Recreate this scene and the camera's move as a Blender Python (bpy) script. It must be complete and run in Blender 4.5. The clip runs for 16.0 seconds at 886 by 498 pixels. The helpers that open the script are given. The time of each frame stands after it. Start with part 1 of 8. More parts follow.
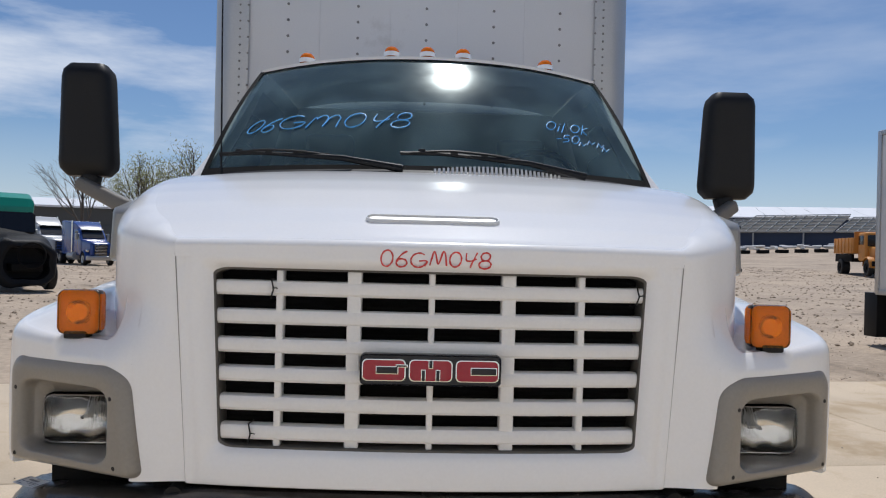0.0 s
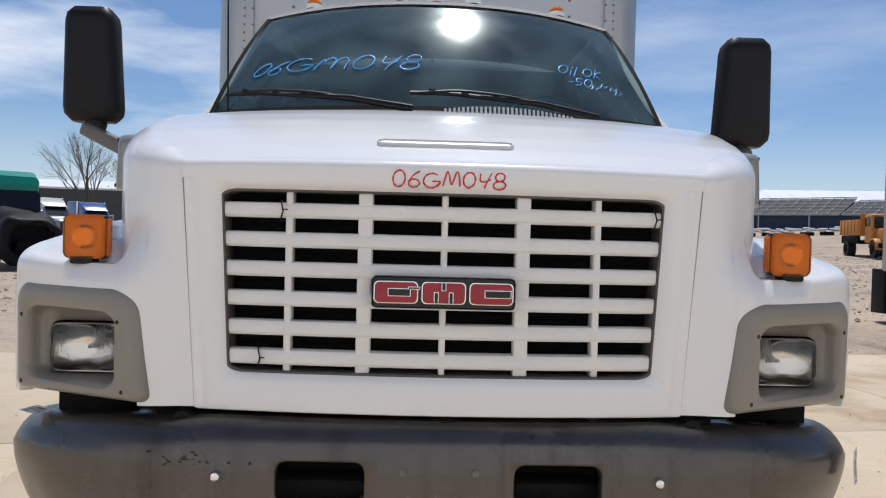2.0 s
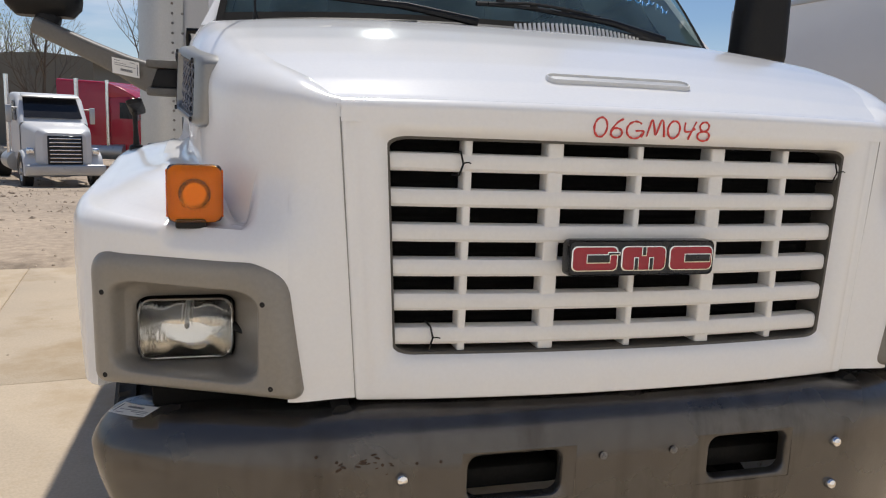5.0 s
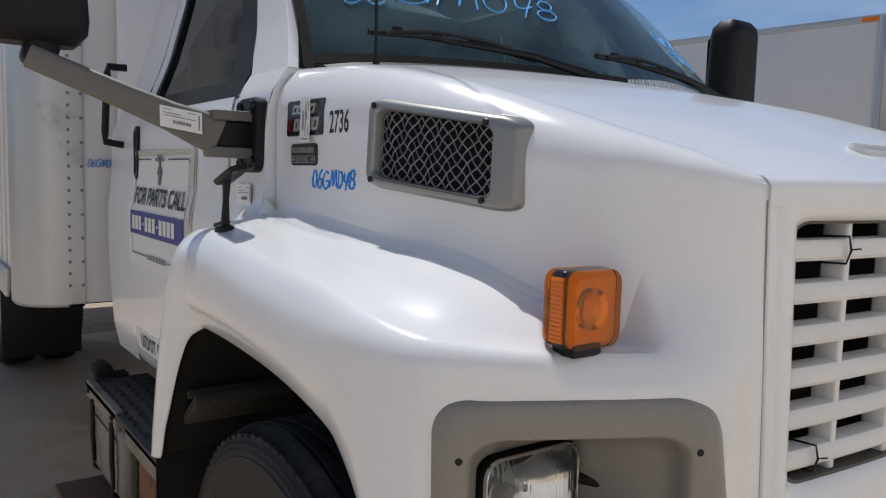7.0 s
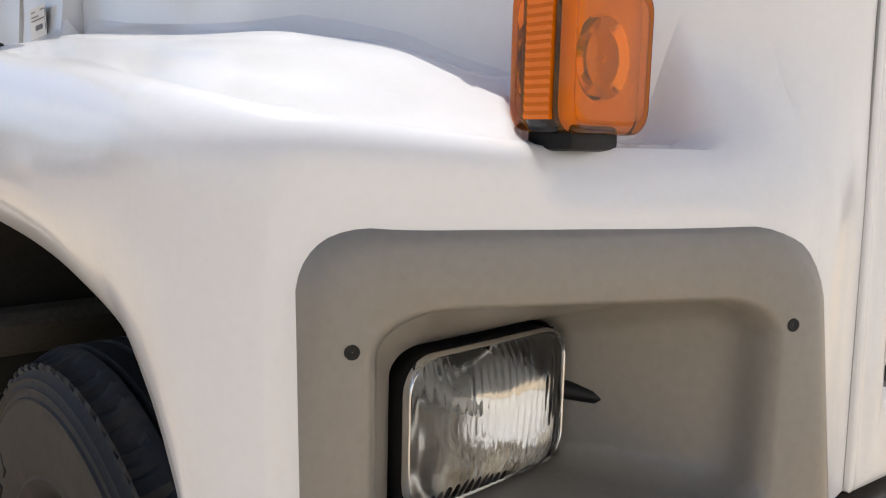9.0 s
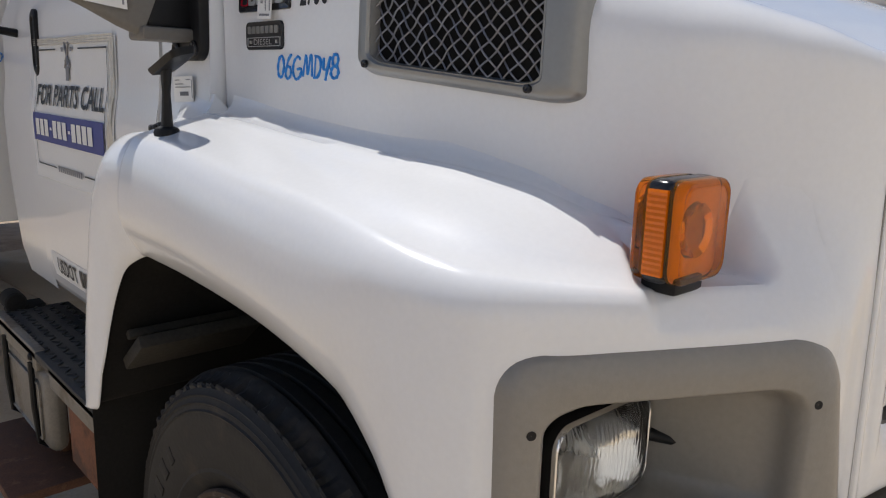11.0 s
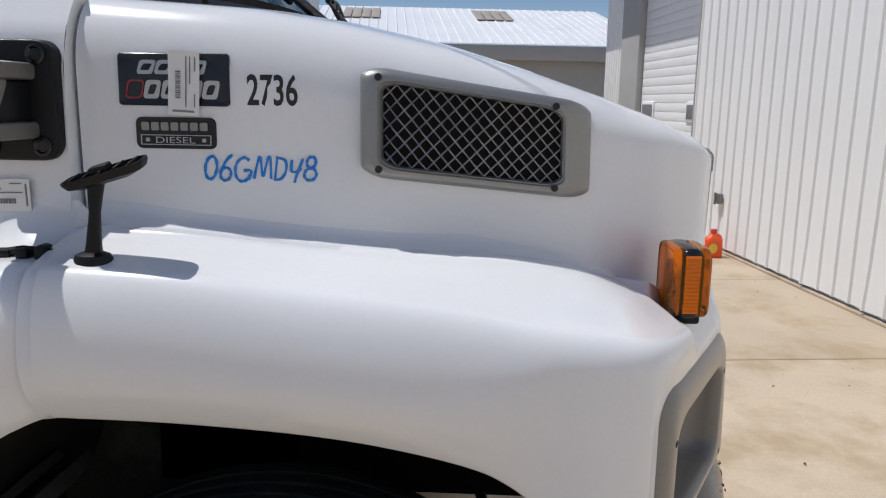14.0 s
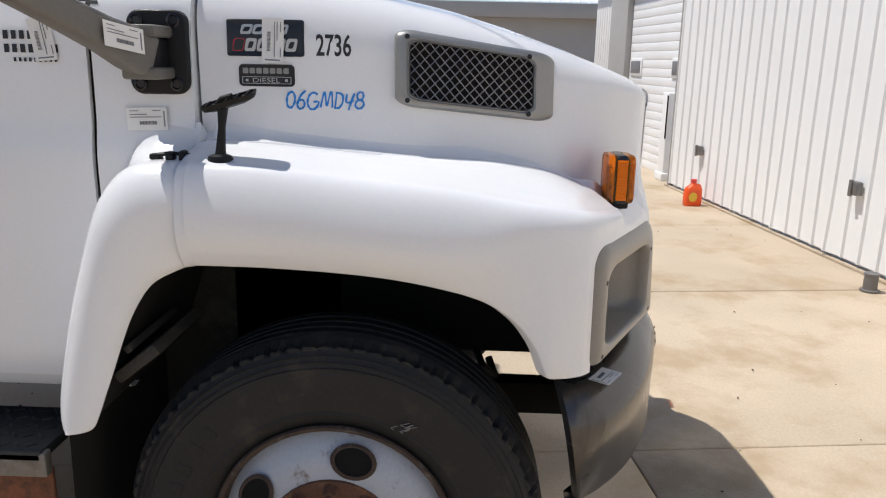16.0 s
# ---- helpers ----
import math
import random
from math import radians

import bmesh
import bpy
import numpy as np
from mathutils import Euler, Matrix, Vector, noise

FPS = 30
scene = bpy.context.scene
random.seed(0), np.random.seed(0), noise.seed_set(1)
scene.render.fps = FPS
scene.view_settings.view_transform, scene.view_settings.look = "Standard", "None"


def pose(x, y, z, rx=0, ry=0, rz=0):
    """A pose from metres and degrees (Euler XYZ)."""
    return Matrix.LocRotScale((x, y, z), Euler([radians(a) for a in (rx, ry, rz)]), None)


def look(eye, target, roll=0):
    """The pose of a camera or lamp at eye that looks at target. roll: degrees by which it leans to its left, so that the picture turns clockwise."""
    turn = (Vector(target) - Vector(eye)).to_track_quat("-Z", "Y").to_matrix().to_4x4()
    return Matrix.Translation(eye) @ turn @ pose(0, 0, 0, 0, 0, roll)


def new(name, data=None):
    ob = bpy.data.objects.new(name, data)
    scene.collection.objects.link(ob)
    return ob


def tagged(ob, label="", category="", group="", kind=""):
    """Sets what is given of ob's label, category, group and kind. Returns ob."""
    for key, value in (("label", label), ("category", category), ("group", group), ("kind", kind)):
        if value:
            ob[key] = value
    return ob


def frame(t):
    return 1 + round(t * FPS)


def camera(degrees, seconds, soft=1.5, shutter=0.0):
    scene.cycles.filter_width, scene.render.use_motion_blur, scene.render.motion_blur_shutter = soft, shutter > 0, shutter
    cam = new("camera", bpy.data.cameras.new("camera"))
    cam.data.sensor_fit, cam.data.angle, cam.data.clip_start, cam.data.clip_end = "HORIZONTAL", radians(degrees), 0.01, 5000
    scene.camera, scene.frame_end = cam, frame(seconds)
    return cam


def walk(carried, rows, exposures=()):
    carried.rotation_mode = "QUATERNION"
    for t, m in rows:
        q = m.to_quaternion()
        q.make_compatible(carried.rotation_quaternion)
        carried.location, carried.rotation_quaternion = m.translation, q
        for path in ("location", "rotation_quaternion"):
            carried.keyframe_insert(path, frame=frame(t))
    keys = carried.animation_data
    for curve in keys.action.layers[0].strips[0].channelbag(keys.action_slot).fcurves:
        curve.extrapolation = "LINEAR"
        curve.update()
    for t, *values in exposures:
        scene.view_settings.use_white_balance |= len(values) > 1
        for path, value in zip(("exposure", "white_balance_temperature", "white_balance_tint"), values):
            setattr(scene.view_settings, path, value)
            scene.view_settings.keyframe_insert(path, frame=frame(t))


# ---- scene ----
cam = camera(61.09, 16.0, soft=1.15)
PATH = [
    (0, (-0.046, -1.829, 1.600), (0.028, 0.170, 1.604), 1.43),
    (0.5, (-0.042, -1.811, 1.521), (0.028, 0.188, 1.529), 1.44),
    (1, (-0.048, -1.803, 1.465), (0.020, 0.196, 1.474), 1.45),
    (1.5, (-0.056, -1.794, 1.438), (0.013, 0.205, 1.441), 1.52),
    (2, (-0.063, -1.787, 1.445), (0.001, 0.212, 1.405), 1.53),
    (2.5, (-0.082, -1.784, 1.454), (-0.017, 0.212, 1.351), 1.50),
    (3, (-0.095, -1.789, 1.460), (-0.038, 0.207, 1.344), 1.44),
    (3.2, (-0.121, -1.794, 1.470), (-0.064, 0.202, 1.348), 1.55),
    (5.3, (-1.017, -1.320, 1.567), (-0.355, 0.531, 1.199), 2.01),
    (5.5, (-1.130, -1.265, 1.509), (-0.386, 0.546, 1.101), 1.86),
    (6, (-1.395, -0.991, 1.546), (-0.557, 0.748, 1.023), 1.95),
    (6.5, (-1.643, -0.787, 1.596), (-0.552, 0.867, 1.321), 2.05),
    (7, (-1.749, -0.555, 1.599), (-0.576, 1.054, 1.409), 1.68),
    (7.5, (-1.774, -0.400, 1.528), (-0.504, 1.135, 1.349), 1.64),
    (8, (-1.586, -0.265, 1.420), (-0.294, 1.253, 1.249), 1.89),
    (8.2, (-1.457, -0.201, 1.357), (-0.154, 1.306, 1.176), 1.80),
    (10.3, (-1.410, -0.145, 1.343), (-0.034, 1.238, 0.902), 1.71),
    (10.5, (-1.465, -0.181, 1.398), (-0.128, 1.240, 0.961), 1.66),
    (10.8, (-1.599, -0.209, 1.482), (-0.263, 1.223, 1.080), 1.74),
    (11, (-1.694, -0.225, 1.566), (-0.376, 1.216, 1.135), 1.55),
    (11.5, (-1.788, -0.120, 1.653), (-0.432, 1.296, 1.259), 1.49),
    (12, (-1.824, 0.050, 1.668), (-0.309, 1.298, 1.281), 1.09),
    (12.5, (-1.981, 0.186, 1.702), (-0.343, 1.266, 1.316), 0.96),
    (13, (-2.049, 0.351, 1.720), (-0.238, 1.105, 1.331), 0.85),
    (13.5, (-2.044, 0.486, 1.714), (-0.124, 0.888, 1.325), 0.89),
    (14, (-2.184, 0.559, 1.697), (-0.223, 0.650, 1.314), 0.92),
    (14.5, (-2.334, 0.598, 1.687), (-0.372, 0.630, 1.303), 0.92),
    (15, (-2.491, 0.527, 1.633), (-0.529, 0.559, 1.249), 0.83),
    (15.5, (-2.658, 0.531, 1.654), (-0.705, 0.580, 1.227), 0.85),
    (16, (-2.758, 0.565, 1.683), (-0.820, 0.637, 1.195), 0.92),
]
EXPOSURE = [(0.0, -0.51, 6050), (1.5, -0.30, 6050), (2.0, -0.31, 6080), (2.5, -0.23, 6100), (3.0, -0.19, 6150), (5.5, -0.37, 6500), (6.0, -0.11, 6550), (6.5, -0.10, 6350), (7.0, -0.52, 6150),
            (7.5, -0.61, 6100), (8.0, -0.46, 6200), (8.2, -0.33, 6250), (10.3, 0.25, 6550), (10.5, 0.20, 6550), (11.0, -0.42, 6300), (11.5, -0.69, 6100), (12.0, -0.74, 6100), (12.5, -0.63, 6050),
            (13.0, -0.49, 6050), (14.0, -0.53, 6100), (14.5, -0.43, 6150), (15.0, -0.32, 6200), (15.5, -0.24, 6250), (16.0, -0.19, 6250)]
walk(cam, [(t, look(eye, target, roll)) for t, eye, target, roll in PATH], [(t, stops, kelvin, 11) for t, stops, kelvin in EXPOSURE])

# ---- world, sun ----
SUN_TO = Vector((0.075, 0.455, 1.0)).normalized()
world = bpy.data.worlds.new("sky")
scene.world = world
world.use_nodes = True
wn = world.node_tree.nodes
wl = world.node_tree.links
wn.clear()
sky = wn.new("ShaderNodeTexSky")
sky.sky_type = "NISHITA"
sky.sun_disc = False
sky.sun_elevation = math.asin(SUN_TO.z)
sky.sun_rotation = math.atan2(SUN_TO.x, SUN_TO.y)
sky.air_density, sky.dust_density, sky.ozone_density = 1.0, 0.12, 3.0
tc = wn.new("ShaderNodeTexCoord")
mp = wn.new("ShaderNodeMapping")
mp.inputs["Scale"].default_value = (1.0, 1.0, 4.5)
wl.new(tc.outputs["Generated"], mp.inputs["Vector"])
cn = wn.new("ShaderNodeTexNoise")
cn.inputs["Scale"].default_value, cn.inputs["Detail"].default_value, cn.inputs["Roughness"].default_value = 2.6, 7.0, 0.55
wl.new(mp.outputs["Vector"], cn.inputs["Vector"])
cr = wn.new("ShaderNodeValToRGB")
cr.color_ramp.elements[0].position, cr.color_ramp.elements[1].position = 0.46, 0.70
cr.color_ramp.elements[1].color = (0.75, 0.75, 0.75, 1)
wl.new(cn.outputs["Fac"], cr.inputs["Fac"])
mx = wn.new("ShaderNodeMixRGB")
mx.inputs["Color2"].default_value = (9.5, 10.2, 11.3, 1)
# the thin clouds lie low in the sky
sx_ = wn.new("ShaderNodeSeparateXYZ")
wl.new(tc.outputs["Generated"], sx_.inputs["Vector"])
low = wn.new("ShaderNodeMapRange")
low.inputs["From Min"].default_value, low.inputs["From Max"].default_value = 0.35, 0.75
low.inputs["To Min"].default_value, low.inputs["To Max"].default_value = 1.0, 0.05
wl.new(sx_.outputs["Z"], low.inputs["Value"])
west = wn.new("ShaderNodeMapRange")
west.inputs["From Min"].default_value, west.inputs["From Max"].default_value = -0.5, 0.5
west.inputs["To Min"].default_value, west.inputs["To Max"].default_value = 1.9, 0.40
wl.new(sx_.outputs["X"], west.inputs["Value"])
mulw = wn.new("ShaderNodeMath")
mulw.operation = "MULTIPLY"
mulc = wn.new("ShaderNodeMath")
mulc.operation = "MULTIPLY"
wl.new(cr.outputs["Color"], mulw.inputs[0])
wl.new(west.outputs["Result"], mulw.inputs[1])
wl.new(mulw.outputs[0], mulc.inputs[0])
wl.new(low.outputs["Result"], mulc.inputs[1])
# pale haze along the horizon
hz = wn.new("ShaderNodeMapRange")
hz.inputs["From Min"].default_value, hz.inputs["From Max"].default_value = 0.0, 0.14
hz.inputs["To Min"].default_value, hz.inputs["To Max"].default_value = 0.55, 0.0
wl.new(sx_.outputs["Z"], hz.inputs["Value"])
mxf = wn.new("ShaderNodeMath")
mxf.operation = "MAXIMUM"
wl.new(mulc.outputs[0], mxf.inputs[0])
wl.new(hz.outputs["Result"], mxf.inputs[1])
wl.new(mxf.outputs[0], mx.inputs["Fac"])
tint = wn.new("ShaderNodeMixRGB")
tint.blend_type = "MULTIPLY"
tint.inputs["Fac"].default_value = 1.0
tint.inputs["Color2"].default_value = (0.99, 1.05, 1.14, 1)
wl.new(sky.outputs["Color"], tint.inputs["Color1"])
wl.new(tint.outputs["Color"], mx.inputs["Color1"])
bgn = wn.new("ShaderNodeBackground")
bgn.inputs["Strength"].default_value = 0.094
wl.new(mx.outputs["Color"], bgn.inputs["Color"])
wout = wn.new("ShaderNodeOutputWorld")
wl.new(bgn.outputs["Background"], wout.inputs["Surface"])

sun = bpy.data.lights.new("sun", "SUN")
sun.energy, sun.angle, sun.color = 4.9, radians(0.53), (1.0, 0.95, 0.87)
sun_ob = new("sun", sun)
sun_ob.matrix_world = look(SUN_TO * 40, (0, 0, 0))


# ---- materials ----
def mat(name, col, rough=0.5, metal=0.0, vary=0.12, scale=6.0, fine=120.0, bump=0.0, bump_scale=None, coat=0.0, spec=0.5,
        stain=None, stain_at=0.62, stain_scale=3.0, trans=0.0, ior=1.45, random_v=0.0, streak=None, streak_at=0.56):
    """A node material: base colour varied at two scales, optional stains of a second colour, and fine relief."""
    m = bpy.data.materials.new(name)
    m.use_nodes = True
    nt = m.node_tree
    nd, lk = nt.nodes, nt.links
    b = nd["Principled BSDF"]
    b.inputs["Metallic"].default_value = metal
    b.inputs["IOR"].default_value = ior
    b.inputs["Specular IOR Level"].default_value = spec
    b.inputs["Coat Weight"].default_value = coat
    b.inputs["Coat Roughness"].default_value = 0.08
    b.inputs["Transmission Weight"].default_value = trans
    co = nd.new("ShaderNodeTexCoord")
    n1 = nd.new("ShaderNodeTexNoise")
    n1.inputs["Scale"].default_value, n1.inputs["Detail"].default_value = scale, 6.0
    n2 = nd.new("ShaderNodeTexNoise")
    n2.inputs["Scale"].default_value, n2.inputs["Detail"].default_value = fine, 3.0
    for n in (n1, n2):
        lk.new(co.outputs["Object"], n.inputs["Vector"])
    add = nd.new("ShaderNodeMath")
    add.operation = "ADD"
    lk.new(n1.outputs["Fac"], add.inputs[0])
    lk.new(n2.outputs["Fac"], add.inputs[1])
    mr = nd.new("ShaderNodeMapRange")
    mr.inputs["From Min"].default_value, mr.inputs["From Max"].default_value = 0.6, 1.4
    mr.inputs["To Min"].default_value, mr.inputs["To Max"].default_value = 1 - vary, 1 + vary
    lk.new(add.outputs[0], mr.inputs["Value"])
    val = mr.outputs["Result"]
    if random_v:
        oi = nd.new("ShaderNodeObjectInfo")
        rr = nd.new("ShaderNodeMapRange")
        rr.inputs["To Min"].default_value, rr.inputs["To Max"].default_value = 1 - random_v, 1 + random_v
        lk.new(oi.outputs["Random"], rr.inputs["Value"])
        mu = nd.new("ShaderNodeMath")
        mu.operation = "MULTIPLY"
        lk.new(val, mu.inputs[0])
        lk.new(rr.outputs["Result"], mu.inputs[1])
        val = mu.outputs[0]
    hs = nd.new("ShaderNodeHueSaturation")
    hs.inputs["Color"].default_value = (*col, 1)
    lk.new(val, hs.inputs["Value"])
    out = hs.outputs["Color"]
    if stain:
        n3 = nd.new("ShaderNodeTexNoise")
        n3.inputs["Scale"].default_value, n3.inputs["Detail"].default_value, n3.inputs["Roughness"].default_value = stain_scale, 8.0, 0.65
        lk.new(co.outputs["Object"], n3.inputs["Vector"])
        rp = nd.new("ShaderNodeValToRGB")
        rp.color_ramp.elements[0].position, rp.color_ramp.elements[1].position = stain_at, stain_at + 0.12
        lk.new(n3.outputs["Fac"], rp.inputs["Fac"])
        mi = nd.new("ShaderNodeMixRGB")
        mi.inputs["Color2"].default_value = (*stain, 1)
        lk.new(rp.outputs["Color"], mi.inputs["Fac"])
        lk.new(out, mi.inputs["Color1"])
        out = mi.outputs["Color"]
    if streak:
        # runs drawn out downwards
        mp = nd.new("ShaderNodeMapping")
        mp.inputs["Scale"].default_value = (11.0, 11.0, 0.9)
        lk.new(co.outputs["Object"], mp.inputs["Vector"])
        n4 = nd.new("ShaderNodeTexNoise")
        n4.inputs["Scale"].default_value, n4.inputs["Detail"].default_value, n4.inputs["Roughness"].default_value = 1.0, 6.0, 0.6
        lk.new(mp.outputs["Vector"], n4.inputs["Vector"])
        r4 = nd.new("ShaderNodeMapRange")
        r4.inputs["From Min"].default_value, r4.inputs["From Max"].default_value = streak_at - 0.06, streak_at + 0.12
        r4.inputs["To Max"].default_value = 0.75
        lk.new(n4.outputs["Fac"], r4.inputs["Value"])
        m4 = nd.new("ShaderNodeMixRGB")
        m4.inputs["Color2"].default_value = (*streak, 1)
        lk.new(r4.outputs["Result"], m4.inputs["Fac"])
        lk.new(out, m4.inputs["Color1"])
        out = m4.outputs["Color"]
    lk.new(out, b.inputs["Base Color"])
    rm = nd.new("ShaderNodeMapRange")
    rm.inputs["To Min"].default_value, rm.inputs["To Max"].default_value = max(0.0, rough * 0.8), min(1.0, rough * 1.2)
    lk.new(n1.outputs["Fac"], rm.inputs["Value"])
    lk.new(rm.outputs["Result"], b.inputs["Roughness"])
    if bump:
        nb = nd.new("ShaderNodeTexNoise")
        nb.inputs["Scale"].default_value, nb.inputs["Detail"].default_value = bump_scale or fine, 5.0
        lk.new(co.outputs["Object"], nb.inputs["Vector"])
        bp = nd.new("ShaderNodeBump")
        bp.inputs["Strength"].default_value, bp.inputs["Distance"].default_value = 1.0, bump
        lk.new(nb.outputs["Fac"], bp.inputs["Height"])
        lk.new(bp.outputs["Normal"], b.inputs["Normal"])
    return m


M = {}
M["white"] = mat("white_truck_paint", (0.785, 0.785, 0.785), 0.22, coat=0.5, spec=0.45, vary=0.025, scale=2.5, stain=(0.70, 0.69, 0.67), stain_at=0.70, stain_scale=4, bump=0.00006, bump_scale=40)
M["whiteflat"] = mat("white_moulded_plastic", (0.74, 0.73, 0.71), 0.42, vary=0.04, scale=8, stain=(0.55, 0.52, 0.47), stain_at=0.7)
M["taupe"] = mat("taupe_grey_paint", (0.242, 0.223, 0.194), 0.32, vary=0.08, scale=5, coat=0.22, bump=0.0002, bump_scale=300)
M["silver"] = mat("silver_plastic_paint", (0.285, 0.28, 0.265), 0.36, vary=0.06, metal=0.5, scale=5)
M["bumper"] = mat("worn_grey_bumper_paint", (0.106, 0.100, 0.094), 0.27, metal=0.7, coat=0.2, vary=0.10, scale=3, fine=35, stain=(0.080, 0.069, 0.059), stain_at=0.60, stain_scale=2.5, bump=0.0002, bump_scale=120, streak=(0.056, 0.050, 0.045))
M["black"] = mat("black_plastic", (0.010, 0.010, 0.0105), 0.46, spec=0.28, vary=0.2, bump=0.0002, bump_scale=500)
M["blackgloss"] = mat("black_gloss_plastic", (0.012, 0.012, 0.014), 0.18, vary=0.1)
M["rubber"] = mat("tyre_rubber", (0.0165, 0.016, 0.016), 0.62, spec=0.35, vary=0.3, scale=7, stain=(0.044, 0.036, 0.029), stain_at=0.57, stain_scale=7, bump=0.0006, bump_scale=90)
M["chalk"] = mat("pale_rubber_scrape", (0.20, 0.19, 0.175), 0.8, vary=0.3, scale=60)
M["dark"] = mat("dark_underbody_and_depth", (0.009, 0.0085, 0.008), 0.9, spec=0.2, vary=0.3, scale=8)
M["liner"] = mat("dusty_black_wheel_well", (0.016, 0.015, 0.0135), 0.85, spec=0.25, vary=0.3, scale=6, stain=(0.028, 0.025, 0.021), stain_at=0.58)
M["dusty"] = mat("dust_coated_black_panel", (0.050, 0.046, 0.039), 0.9, spec=0.2, vary=0.3, scale=7, stain=(0.085, 0.075, 0.060), stain_at=0.56, stain_scale=5)
M["rustplate"] = mat("orange_rusted_plate", (0.200, 0.078, 0.036), 0.85, vary=0.3, scale=14, stain=(0.085, 0.040, 0.024), stain_at=0.52, stain_scale=9, bump=0.0006, bump_scale=140)
M["dullalu"] = mat("dirty_aluminium", (0.22, 0.20, 0.17), 0.55, metal=0.3, vary=0.2, scale=5, stain=(0.12, 0.09, 0.06), stain_at=0.55, stain_scale=6)
M["amber"] = mat("amber_lens", (0.72, 0.16, 0.001), 0.10, vary=0.06, scale=20, coat=0.0, spec=0.35)
M["red"] = mat("red_badge_enamel", (0.30, 0.006, 0.018), 0.25, vary=0.06, coat=0.4)
M["chrome"] = mat("chrome", (0.82, 0.82, 0.82), 0.12, metal=1.0, vary=0.05)
M["alu"] = mat("weathered_aluminium", (0.50, 0.50, 0.49), 0.42, metal=0.75, vary=0.08, scale=3, stain=(0.34, 0.33, 0.31), stain_at=0.62)
M["steel"] = mat("grey_steel", (0.22, 0.21, 0.20), 0.5, metal=0.6, vary=0.15, stain=(0.14, 0.06, 0.03), stain_at=0.62, stain_scale=9)
M["rim"] = mat("white_steel_wheel", (0.40, 0.425, 0.465), 0.42, vary=0.10, scale=5, stain=(0.12, 0.055, 0.030), stain_at=0.585, stain_scale=13)
M["rimedge"] = mat("brown_rusted_rim_edge", (0.052, 0.034, 0.024), 0.8, vary=0.35, scale=20, stain=(0.15, 0.12, 0.10), stain_at=0.56, stain_scale=16, bump=0.0008, bump_scale=150)
M["fadedblack"] = mat("sun_faded_black_plastic", (0.030, 0.029, 0.028), 0.6, vary=0.18, scale=9, bump=0.0003, bump_scale=400)
M["armgrey"] = mat("grey_mirror_arm_paint", (0.150, 0.139, 0.121), 0.48, vary=0.10, scale=7, stain=(0.19, 0.17, 0.14), stain_at=0.62, stain_scale=8, bump=0.0002, bump_scale=250)
M["rustdark"] = mat("dark_rust_and_dent_shade", (0.055, 0.034, 0.023), 0.85, vary=0.3, scale=60)
M["rust"] = mat("rusty_steel", (0.125, 0.058, 0.032), 0.85, vary=0.35, scale=25, fine=200, stain=(0.22, 0.11, 0.055), stain_at=0.56, stain_scale=18, bump=0.001, bump_scale=160)
M["box"] = mat("white_box_panel", (0.66, 0.66, 0.655), 0.35, vary=0.04, scale=1.5, stain=(0.5, 0.49, 0.47), stain_at=0.66, stain_scale=1.5)
M["paper"] = mat("white_paper_tag", (0.78, 0.77, 0.74), 0.6, vary=0.03)
M["ink"] = mat("black_print", (0.02, 0.02, 0.022), 0.5)
M["inkgrey"] = mat("grey_print", (0.2, 0.2, 0.21), 0.5)
M["bluebar"] = mat("blue_print", (0.045, 0.06, 0.25), 0.45, vary=0.05)
M["bluemark"] = mat("blue_marker", (0.02, 0.22, 0.62), 0.5, vary=0.15, fine=60)
M["cyanmark"] = mat("pale_blue_paint_marker", (0.13, 0.45, 0.90), 0.5, vary=0.15, fine=60)
M["redmark"] = mat("red_marker", (0.62, 0.06, 0.05), 0.5, vary=0.2, fine=60)
M["gasket"] = mat("grey_rubber_gasket", (0.085, 0.078, 0.068), 0.6, vary=0.1)
M["wire"] = mat("woven_steel_wire", (0.25, 0.25, 0.265), 0.4, metal=0.7, vary=0.1)


